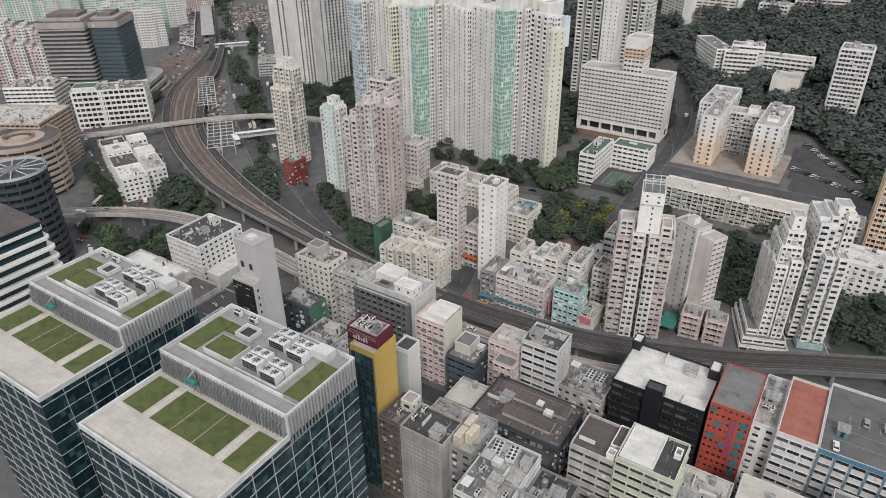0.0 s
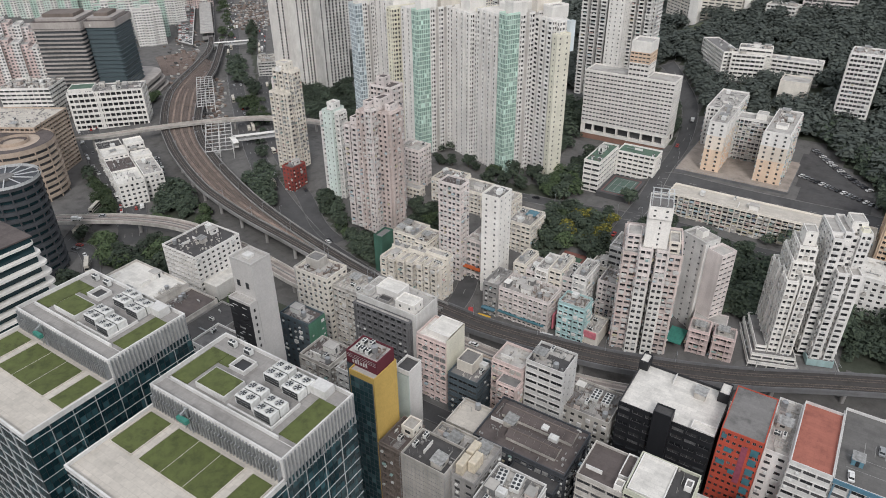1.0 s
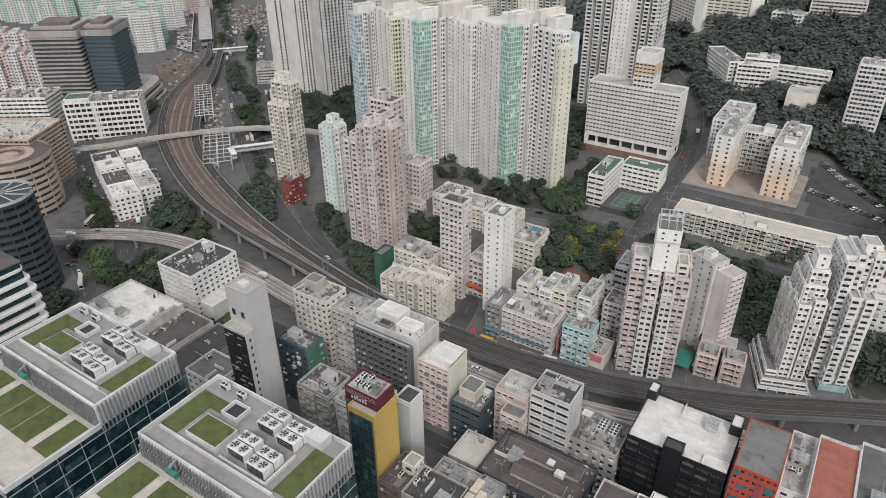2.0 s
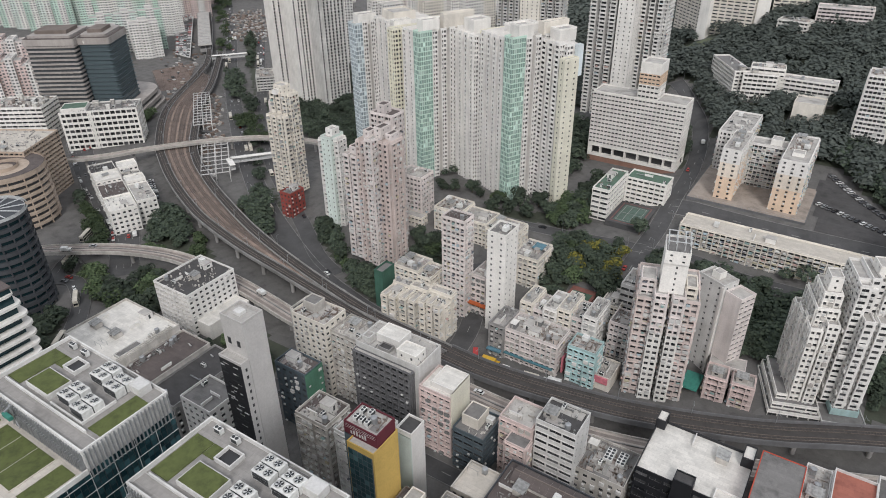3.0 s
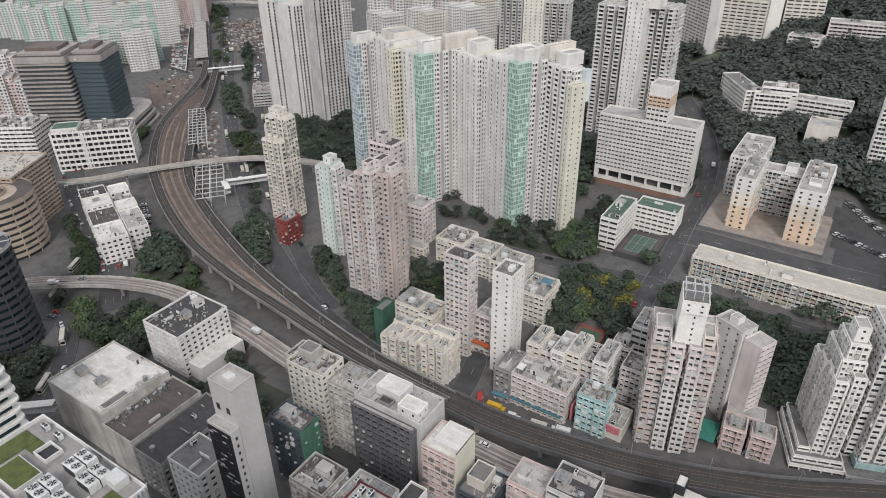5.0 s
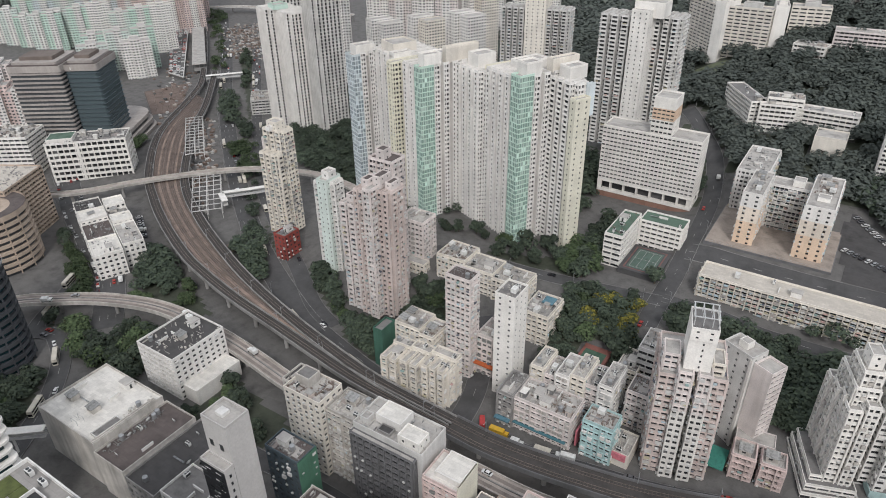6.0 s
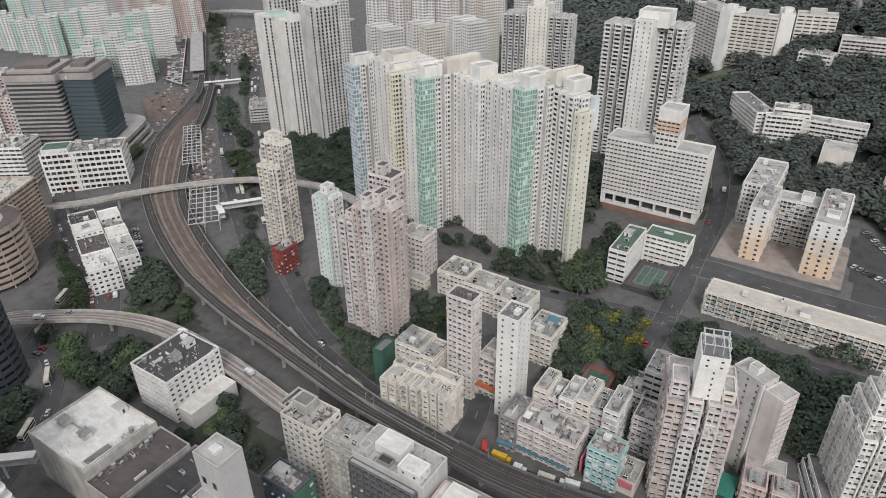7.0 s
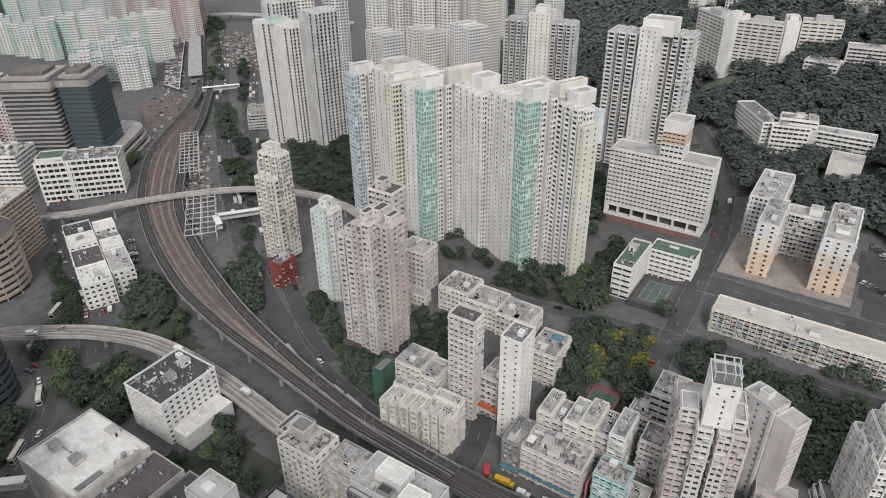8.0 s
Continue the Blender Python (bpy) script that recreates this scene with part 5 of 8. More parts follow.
        for r in ((a - 0.2, c + 0.2, ym - 12.8, ym - 12.6), (a - 0.2, c + 0.2, ym - 2.2, ym - 2.0), (a - 0.2, a, ym - 12.6, ym - 2.2), (c, c + 0.2, ym - 12.6, ym - 2.2)):
            b.box(*r, low, low + 0.3)
        if c - a > 10:
            for k in (1, 2):
                x = a + (c - a) * k / 3
                b.box(x - 0.06, x + 0.06, ym - 12.6, ym - 2.2, low + 0.2, low + 0.262)
        part("lawn_kerb", b, R["cream"], bed_)
    # penthouse with metal fins
    part("penthouse_wall", Build().box(-w + 0.1, w - 0.1, ym, d - 0.1, low - 0.3, top), W["lightgrey"], e, "grey louvred plant storey")
    part("penthouse_roof", Build().box(-w + 0.5, w - 0.5, ym + 4.2, d - 0.5, top, top + 0.06), R["plant"], e)
    part("walkway", Build().box(-w + 0.5, w - 0.5, ym + 0.5, ym + 4.0, top - 0.02, top + 0.05), R["plant"], e, "grey roof walkway")
    p = Build()
    for a in ((-w, w, ym - 0.1, ym + 0.3), (-w, w, d - 0.35, d), (-w, -w + 0.35, ym + 0.3, d - 0.35), (w - 0.35, w, ym + 0.3, d - 0.35), (-w + 2, w - 5, ym + 3.9, ym + 4.3)):
        p.box(*a, top - 0.3, top + 1.0)
    part("parapet", p, W["lightgrey"], e, "pale grey roof parapet")
    for i in range(40):
        x = -w + 0.8 + i * (2 * w - 1.6) / 39
        f = Build()
        n = len(f.v)
        f.box(x - 0.14, x + 0.14, ym - 1.15, ym - 0.05, low + 0.2, top - 1.6, True)
        f.box(x - 0.14, x + 0.14, ym - 0.6, ym - 0.05, top - 1.6, top + 0.3, True)
        part("fin", f, steel, e)
    for i in range(22):
        y = ym + 0.5 + i * (d - ym - 1) / 21
        part("fin", Build().box(w - 0.02, w + 0.3, y - 0.14, y + 0.14, low - 2.2, top + 0.6, True), steel, e)
    # roof garden
    for a in ((-w + 0.9, -w + 6.5, ym + 5, ym + 17.5), (-w + 6.6, -w + 10, ym + 14, ym + 17.5), (w - 6.2, w - 0.8, ym + 5.2, d - 4.5)):
        b = Build()
        lawn(b, *a, top)
        part("roof_lawn", b, turf, e, "green roof lawn")
    part("raised_bed", Build().box(-w + 9, -w + 18.5, ym + 5.5, ym + 11.8, top, top + 1.6), W["lightgrey"], e, "raised planter box")
    b = Build()
    lawn(b, -w + 9.3, -w + 18.2, ym + 5.8, ym + 11.5, top + 1.6)
    part("raised_lawn", b, turf, e, "green lawn in the raised planter")
    pit = Build()
    for a in ((-w + 10.5, -w + 15.5, ym + 14, ym + 14.3), (-w + 10.5, -w + 15.5, ym + 18, ym + 18.3), (-w + 10.5, -w + 10.8, ym + 14.3, ym + 18), (-w + 15.2, -w + 15.5, ym + 14.3, ym + 18)):
        pit.box(*a, top, top + 1.3)
    part("light_well", pit, W["lightgrey"], e)
    part("light_well_glass", Build().box(-w + 10.8, -w + 15.2, ym + 14.3, ym + 18, top + 0.06, top + 0.3), glass_dark, e)
    part("stair_box", Build().soft(w - 9, w - 4.6, d - 4.3, d - 1, top, top + 2.4, 0.06), W["lightgrey"], e)
    pl = Build()
    pl.box(-w + 20, w - 8, ym + 5, ym + 5.4, top, top + 0.8)
    pl.box(w - 8.4, w - 8, ym + 5.4, ym + 14, top, top + 0.8)
    part("plant_kerb", pl, W["lightgrey"], e)
    for cx, cy in ((-w + 23.5, ym + 8), (-w + 30, ym + 7.2), (-w + 23.5, ym + 16.5), (-w + 30, ym + 15.7)):
        for dy in (0, 2.9):
            key = "chiller"
            m = pose((x0 + x1) / 2 + cx, (y0 + y1) / 2 + cy + dy, top + 0.07)
            if key in PROTO:
                copy_thing(PROTO[key], m)
            else:
                PROTO[key] = chiller(*m.translation)
    for cx in (-w + 5, -w + 10.5):
        put("condenser", (x0 + x1) / 2 + cx, (y0 + y1) / 2 + d - 2.2, top + 0.06, 0)
    g = thing("facade_gondola", (x0 + x1) / 2 - w + 13.5, (y0 + y1) / 2 + ym - 2.2, low, 0, "green window-cleaning gondola on roof arm", "gondola", "gondolas")
    part("cradle", Build().soft(-1.6, 1.6, -0.5, 0.5, 3.6, 4.7, 0.1), green_tarp, g)
    part("mast", Build().tube(0, 1.2, 0, 6.5, 0.3, k=8).bar((0, 1.2, 6.2), (0, -0.3, 5.6), 0.35), steel, g)
    part("leg", Build().bar((-1.3, 0.9, 0), (0, 1.2, 3.2), 0.2).bar((1.3, 0.9, 0), (0, 1.2, 3.2), 0.2), steel, g)
    return e


PROTO = {}


def make_condenser():
    e = thing("condenser_unit", 0, 0, 0, 0, "white boxed condenser unit on a flat roof", "air conditioner", "rooftop condensers")
    part("casing", Build().soft(-1.1, 1.1, -0.6, 0.6, 0.25, 1.7, 0.06), white_metal, e)
    part("feet", Build().box(-1, -0.8, -0.5, 0.5, 0, 0.25).box(0.8, 1, -0.5, 0.5, 0, 0.25), steel, e)
    part("grille", Build().box(-0.9, 0.9, -0.64, -0.6, 0.45, 1.5, True), frame_dark, e)
    part("fan", Build().tube(-0.5, 0, 1.7, 1.8, 0.42, k=12).tube(0.5, 0, 1.7, 1.8, 0.42, k=12), frame_dark, e)
    return e


def make_tank():
    e = thing("water_tank", 0, 0, 0, 0, "white rectangular rooftop water tank", "water tank", "water tanks")
    part("body", Build().soft(-1.5, 1.5, -1.2, 1.2, 0.5, 2.6, 0.12), white_metal, e)
    part("lid", Build().soft(-0.5, 0.5, -0.5, 0.5, 2.6, 2.75, 0.05), W["lightgrey"], e)
    part("stand", Build().box(-1.3, -1.0, -1, 1, 0, 0.5).box(1.0, 1.3, -1, 1, 0, 0.5), W["grey"], e)
    return e


def make_round_tank():
    e = thing("round_tank", 0, 0, 0, 0, "round metal rooftop water tank", "water tank", "water tanks")
    part("body", Build().tube(0, 0, 0.3, 2.3, 1.0, k=14).tube(0, 0, 2.3, 2.6, 1.0, 0.3, 14), steel, e, smooth=False)
    part("stand", Build().box(-0.8, 0.8, -0.8, 0.8, 0, 0.3), W["grey"], e)
    return e


def make_stair():
    e = thing("stair_room", 0, 0, 0, 0, "pale concrete rooftop stair room with metal door", "roof room", "roof rooms")
    part("wall", Build().box(-1.8, 1.8, -2.4, 2.4, 0, 2.7), W["white"], e)
    part("roof", Build().box(-2.0, 2.0, -2.6, 2.6, 2.7, 2.9, True), R["light"], e)
    part("door", Build().box(-0.45, 0.45, -2.46, -2.4, 0, 2.05, True), frame_dark, e)
    part("window", Build().box(1.8, 1.84, -0.8, 0.8, 1.0, 1.9, True), glass_dark, e)
    return e


def make_shed():
    e = thing("rooftop_shed", 0, 0, 0, 0, "makeshift tin shed on a roof", "shed", "rooftop sheds")
    part("wall", Build().box(-2.2, 2.2, -1.8, 1.8, 0, 2.2), W["dirty"], e)
    b = Build()
    for k in range(9):
        x = -2.5 + k * 0.555
        z = 2.25 + (k % 2) * 0.09
        b.quad((x, -2.1, z), (x + 0.555, -2.1, 2.25 + ((k + 1) % 2) * 0.09), (x + 0.555, 2.1, 2.75 + ((k + 1) % 2) * 0.09), (x, 2.1, z + 0.5))
    part("roof", b, shed_tin, e, "corrugated tin roof")
    part("window", Build().box(-1.2, 0.2, -1.85, -1.8, 0.9, 1.7, True), glass_dark, e)
    return e


def make_wall():
    e = thing("roof_partition", 0, 0, 0, 0, "low stained partition wall on a roof", "wall", "roof partitions")
    part("wall", Build().box(-2.5, 2.5, -0.12, 0.12, 0, 1.3), W["white"], e)
    part("coping", Build().box(-2.55, 2.55, -0.18, 0.18, 1.3, 1.4, True), W["lightgrey"], e)
    return e


def make_pipes():
    e = thing("pipe_run", 0, 0, 0, 0, "grey pipes running over a roof", "pipes", "roof pipes")
    for k in range(3):
        part("pipe", Build().bar((-3, k * 0.25, 0.3), (3, k * 0.25, 0.3), 0.12).bar((3, k * 0.25, 0.3), (3, k * 0.25, 1.1), 0.12), steel, e)
    return e


def make_dish():
    e = thing("satellite_dish", 0, 0, 0, 0, "white satellite dish on a roof", "dish", "satellite dishes")
    b = Build()
    k = 14
    ringv = [[(r * math.cos(2 * math.pi * i / k), -0.3 * r * math.sin(2 * math.pi * i / k) - 0.35 * (1 - r * r), 1.6 + r * math.sin(2 * math.pi * i / k) * 0.95) for i in range(k)] for r in (1.0, 0.6, 0.15)]
    for a, c in zip(ringv, ringv[1:]):
        for i in range(k):
            b.quad(a[i], a[(i + 1) % k], c[(i + 1) % k], c[i])
    part("dish", b, white_metal, e)
    part("post", Build().tube(0, 0.1, 0, 1.3, 0.08, k=6), steel, e)
    return e


def make_frame():
    e = thing("laundry_frame", 0, 0, 0, 0, "thin steel frame on a roof", "frame", "roof frames")
    for x in (-2, 2):
        for y in (-1.4, 1.4):
            part("post", Build().bar((x, y, 0), (x, y, 2.3), 0.09), steel, e)
    for y in (-1.4, 0, 1.4):
        part("rail", Build().bar((-2.2, y, 2.3), (2.2, y, 2.3), 0.07), steel, e)
    return e


MAKERS = dict(condenser=make_condenser, tank=make_tank, round=make_round_tank, stair=make_stair, shed=make_shed, wall=make_wall, pipes=make_pipes, dish=make_dish, frame=make_frame)


def put(kind, x, y, z, rz, scale=1.0):
    m = pose(x, y, z, 0, 0, rz)
    if kind in PROTO:
        return copy_thing(PROTO[kind], m)
    PROTO[kind] = MAKERS[kind]()
    PROTO[kind].matrix_world = m
    return PROTO[kind]


glass_tower(-183, -142, 46.3, 91, "dark blue glass office tower with roof lawns and chillers")
glass_tower(-126.5, -85, 46.6, 91.3, "dark blue glass office tower with roof lawns")

# slim grey tower with a black slatted front
h = House("slim_tower", "slim cream tower with black slatted front", "building", -166, 132, 0, False)
h.block(-171.2, -161, 129.5, 138, -4, 73.9, "blank", "stone", "light", 0.8)
h.block(-171.2, -161, 126, 129.4, -4, 60, "blank", "stone", "light", 0.6)
for i in range(60):
    rng = random.Random(i)
    z = -2 + i
    for k in range(2):
        u = -171.2 + 166 + rng.uniform(0, 7.5)
        part("slat", Build().box(u, u + rng.uniform(1.0, 2.6), 126 - 132 - 0.2, 126 - 132 - 0.06, z + rng.uniform(0, 0.5), z + 0.55, True), frame_white if rng.random() < 0.35 else frame_dark, h.root)
part("front_panel", Build().box(-5.2, 5.0, -6.06, -6.003, -4, 59), W["black"], h.root, "black slatted front")
b = Build()
for i in range(19):
    z = 2 + i * 3
    b.box(4.98, 5.05, -4.6, -3.9, z, z + 1.2, True)
part("windows", b, glass_dark, h.root, "column of small dark windows", kind="stuff")
for u in (-3.6, 0.6):
    part("vent", Build().box(u, u + 1.5, -2.56, -2.503, 63, 65.4, True), frame_dark, h.root, "dark louvred vent")
part("roof_hatch", Build().soft(-2.2, 0.8, 0.2, 3.0, 73.1, 74.3, 0.1), W["lightgrey"], h.root)
h.done()

# yellow tower with teal front and maroon crown
h = House("yellow_tower", "yellow tower with teal glass front and maroon crown", "building", -110, 127, 0, False)
h.block(-115, -105.5, 122, 133, -4, 56.7, "blank", "yellow", "light", 0.6)
h.block(-117.8, -106.1, 124.5, 132.8, 56.2, 61, "blank", "maroon", "light", 0.6)
h.block(-118, -115.1, 124.5, 133, -4, 56.6, "blank", "slate", "light", 0.6)
b = Build()
for j in range(29):
    for i in range(5):
        x = -4.6 + i * 1.66
        b.quad((x, -5.06, -3.6 + j * 2.0), (x + 1.5, -5.06, -3.6 + j * 2.0), (x + 1.5, -5.06, -1.8 + j * 2.0), (x, -5.06, -1.8 + j * 2.0))
part("glass_panes", b, glass_teal, h.root, "teal glass panes", kind="stuff")
part("front_panel", Build().box(-4.8, 3.9, -5.05, -5.003, -4, 54.5), W["slate"], h.root)
b = Build()
for i in range(6):
    b.box(-5.5 + i * 1.0, -4.9 + i * 1.0, -2.57, -2.51, 57.2, 58.3 + (i % 3) * 0.25, True)
part("sign_bars", b, frame_white, h.root, "white bars of a sign")
for i in range(3):
    part("sign_line", Build().box(-7.3, 3.4, -2.56, -2.51, 59 + i * 0.6, 59.06 + i * 0.6, True), frame_white, h.root)
h.done()
for k, (x, y) in enumerate([(-115, 127), (-113, 127), (-111, 127), (-115, 130), (-112.5, 130.5)]):
    put("condenser", x, y, 60.5, 90)
ROOFS.append((-112, -106.5, 125, 132.5, 60.4, 1.0, []))


def drum(name, label, x, y, r, z0, z1, wall, floors, gap_material, k=48):
    """A round building of solid bands and set-back dark gaps."""
    e = thing(name, x, y, 0, 0, label, "building")
    FOOT.append((x, y, r, r, 1, 0))
    fh = (z1 - z0) / floors
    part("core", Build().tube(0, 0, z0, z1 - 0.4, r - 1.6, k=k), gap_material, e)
    for j in range(floors):
        b = Build()
        b.tube(0, 0, z0 + (j + 0.55) * fh, z0 + (j + 1) * fh, r, k=k, cap=True)
        n = len(b.v)
        b.v += [((r - 1.8) * math.cos(2 * math.pi * i / k), (r - 1.8) * math.sin(2 * math.pi * i / k), z0 + (j + 0.55) * fh) for i in range(k)]
        b.f += [(i, n + i, n + (i + 1) % k, (i + 1) % k) for i in range(k)]
        part("band", b, W[wall], e)
    for i in range(0, k, 3):
        a = 2 * math.pi * i / k
        part("column", Build().bar(((r - 0.3) * math.cos(a), (r - 0.3) * math.sin(a), z0), ((r - 0.3) * math.cos(a), (r - 0.3) * math.sin(a), z1), 0.6), W[wall], e)
    return e


# The dark core colour stands in for shade inside the open decks.
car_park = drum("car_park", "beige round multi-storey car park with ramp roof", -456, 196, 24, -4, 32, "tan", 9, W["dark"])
b = Build()
for r0, r1, z in ((23.5, 15, 32.3), (9, 6, 32.3)):
    k = 48
    n = len(b.v)
    for r in (r0, r1):
        b.v += [(r * math.cos(2 * math.pi * i / k), r * math.sin(2 * math.pi * i / k), z) for i in range(k)]
    b.f += [(n + i, n + (i + 1) % k, n + k + (i + 1) % k, n + k + i) for i in range(k)]
part("ramp", b, R["brown"], car_park, "worn round ramp")
part("rim", Build().tube(0, 0, 32, 33.2, 24, k=48, cap=False).tube(0, 0, 33.2, 32, 23.6, k=48, cap=False), W["tan"], car_park)
part("ramp_wall", Build().tube(0, 0, 32, 34, 9, k=32, cap=False).tube(0, 0, 34, 32, 8.7, k=32, cap=False), W["tan"], car_park)
simple("car_park_block", "beige car park block with vehicles on roof", -520, -466, 196, 236, 36, "gallery", "tan", "cream", False, 0.5, rz=30)
dark_tower = drum("round_tower", "dark round glass tower with white roof ring", -359, 146, 15.5, -4, 50, "dark", 13, glass_blue)
part("roof_ring", Build().tube(0, 0, 50, 51.2, 16.2, k=48, cap=False).tube(0, 0, 51.2, 50, 15.2, k=48, cap=False), frame_white, dark_tower, "white roof ring")
for i in range(12):
    a = 2 * math.pi * i / 12
    part("roof_spoke", Build().bar((4 * math.cos(a), 4 * math.sin(a), 51), (15.4 * math.cos(a), 15.4 * math.sin(a), 51), 0.4), frame_white, dark_tower)
part("roof_hub", Build().tube(0, 0, 50, 51.3, 4.2, k=24), R["grey"], dark_tower)
# office with rounded white balconies
def wavy_tower(x0, x1, y0, y1, z1):
    e = thing("banded_tower", (x0 + x1) / 2, (y0 + y1) / 2, 0, 0, "dark office tower with curved white balcony bands", "building")
    w, d = (x1 - x0) / 2, (y1 - y0) / 2
    FOOT.append(((x0 + x1) / 2, (y0 + y1) / 2, w + 3, d + 3, 1, 0))
    part("core", Build().box(-w, w, -d, d, -4, z1), glass_blue, e)
    part("roof", Build().box(-w - 0.5, w + 0.5, -d - 0.5, d + 0.5, z1, z1 + 0.5, True), R["brown"], e)
    for j in range(17):
        z = z1 - 3 - j * 4.2
        grow = 1.0 + 0.8 * math.sin(j * 0.7) + min(j, 5) * 0.45
        b, k, n = Build(), 8, 0
        pts = [(-w - grow, -d - grow), (w + grow - 3, -d - grow)]
        pts += [(w + grow - 3 + 3 * math.sin(t), -d - grow + 3 - 3 * math.cos(t)) for t in [i * math.pi / 2 / k for i in range(k + 1)]]
        pts += [(w + grow - 3 + 3 * math.cos(t), d + grow - 3 + 3 * math.sin(t)) for t in [i * math.pi / 2 / k for i in range(k + 1)]]
        pts += [(-w - grow, d + grow)]
        m = len(pts)
        b.v = [(x, y, z) for x, y in pts] + [(x, y, z + 0.9) for x, y in pts]
        b.f = [(i, (i + 1) % m, m + (i + 1) % m, m + i) for i in range(m)] + [tuple(range(m, 2 * m)), tuple(reversed(range(m)))]
        part("balcony_band", b, W["clean"], e)
    return e


wavy_tower(-279, -249, 80, 104, 70)

# banded office with glass wing, and the podium round it
def rounded(x0, x1, y0, y1, r, k=7):
    """Outline of a box with round corners, anticlockwise."""
    out = []
    for cx, cy, a in ((x1 - r, y0 + r, -90), (x1 - r, y1 - r, 0), (x0 + r, y1 - r, 90), (x0 + r, y0 + r, 180)):
        out += [(cx + r * math.cos(radians(a + 90 * i / k)), cy + r * math.sin(radians(a + 90 * i / k))) for i in range(k + 1)]
    return out


def prism(pts, z0, z1):
    b, m = Build(), len(pts)
    b.v = [(x, y, z0) for x, y in pts] + [(x, y, z1) for x, y in pts]
    b.f = [(i, (i + 1) % m, m + (i + 1) % m, m + i) for i in range(m)] + [tuple(range(m, 2 * m)), tuple(reversed(range(m)))]
    return b


office = thing("office_tower", -579, 335, 0, 35, "large grey banded office tower with blue glass wing and curved podium", "building")
FOOT.append((-579, 335, 40, 32, math.cos(radians(35)), math.sin(radians(35))))
for x0, x1, y0, y1, r, top, glass, band, floors in ((-34, 4, -23, 17, 2.0, 72, glass_far, "bandgrey", 18), (4.5, 29, -16, 22, 2.5, 71, glass_office, "slate", 17)):
    part("glazing", prism(rounded(x0, x1, y0, y1, r), -2, top), glass, office, "dark glazing behind the bands")
    for k in range(floors):
        z = 11 + k * (top - 11) / floors
        part("floor_band", prism(rounded(x0 - 0.9, x1 + 0.9, y0 - 0.9, y1 + 0.9, r), z, z + (1.35 if band == "bandgrey" else 0.3)), W[band], office)
    part("roof", prism(rounded(x0 - 0.5, x1 + 0.5, y0 - 0.5, y1 + 0.5, r), top, top + 0.5), R["brown"], office)
    part("crown_band", prism(rounded(x0 - 1.1, x1 + 1.1, y0 - 1.1, y1 + 1.1, r), top - 5, top - 0.02), W["bandgrey"], office, "brown-grey cladding round the top storeys")
    part("parapet", prism(rounded(x0 + 2, x1 - 2, y0 + 2, y1 - 2, r), top + 0.5, top + 2.2), W["bandgrey"], office)
    part("plant_room", Build().soft(x0 + 6, x1 - 7, y0 + 9, y1 - 10, top + 2.2, top + 5, 0.2), W["brown"], office)
for k in range(3):
    part("podium", prism(rounded(-38 + k, 42 - 2 * k, -40 + k, 58 - k, 24.0), -3 + 5.6 * k, -0.4 + 5.6 * k), glass_dark, office, "curved dark podium storey")
    part("podium_band", prism(rounded(-39 + k, 43 - 2 * k, -41 + k, 59 - k, 24.0), -0.4 + 5.6 * k, 2.6 + 5.6 * k), W["bandgrey"], office, "curved brown-grey podium band")
ROOFS.append((-590, -560, 325, 345, 67, 1.5, []))


def row_of(a, b, n, width, depth, low, high, colours, label, name, rz=59):
    for k in range(n):
        t = k / max(1, n - 1)
        x, y = a[0] + (b[0] - a[0]) * t, a[1] + (b[1] - a[1]) * t
        z = low + (high - low) * ((k * 37) % 11) / 10
        w = colours[k % len(colours)]
        estate_tower(x, y, rz, [(-width / 2, width / 2, 0, depth, -4, z, "far", w, None), (-width / 6, width / 6, -3, depth, -4, z + 3, "far", "white", None)], label, name)


row_of((-736, 447), (-708, 480), 2, 30, 18, 38, 41, ["palegreen", "white"], "pale green estate block by the railway", "estate_block")
row_of((-770, 470), (-733, 508), 3, 24, 18, 40, 46, ["mint", "palegreen"], "pale green estate block by the railway", "estate_block")
row_of((-905, 512), (-775, 566), 6, 24, 18, 44, 58, ["palegreen", "mint", "white"], "pale estate block in a row", "estate_block")
row_of((-1030, 480), (-900, 500), 6, 22, 18, 36, 46, ["palegreen", "mint"], "low pale green estate block", "estate_block")
row_of((-1040, 540), (-830, 655), 9, 26, 20, 118, 132, ["mint", "blue", "palegreen", "blue", "blue", "pink", "pink", "pink", "pink"], "tall pastel estate tower in a row", "estate_tower")
row_of((-1080, 620), (-900, 720), 6, 26, 20, 118, 132, ["white", "pink"], "tall pastel estate tower in a row", "estate_tower")
row_of((-640, 318), (-705, 300), 4, 18, 16, 40, 46, ["pink"], "pale pink tiled housing block", "estate_block", 50)
row_of((-690, 348), (-760, 330), 4, 18, 16, 44, 50, ["pink", "palepink"], "pale pink tiled housing block", "estate_block", 50)
row_of((-522, 548), (-508, 580), 2, 24, 20, 110, 122, ["cream", "lightgrey"], "tall cream estate tower", "estate_tower", 40)
row_of((-505, 640), (-430, 660), 4, 24, 20, 90, 118, ["white", "palepink"], "tall white estate tower behind the mint towers", "estate_tower", 20)
row_of((-520, 780), (-400, 850), 5, 24, 20, 90, 120, ["white", "lightgrey"], "distant pale concrete estate tower", "estate_tower", 20)
simple("office_block", "white office block beside the car park", -600, -560, 262, 290, 30, "ribbon", "clean", "light", False, 0.8, rz=35)
simple("low_block", "grey block by the road", -528, -505, 460, 490, 14, "gallery", "lightgrey", "grey", False, 1.0, rz=45)


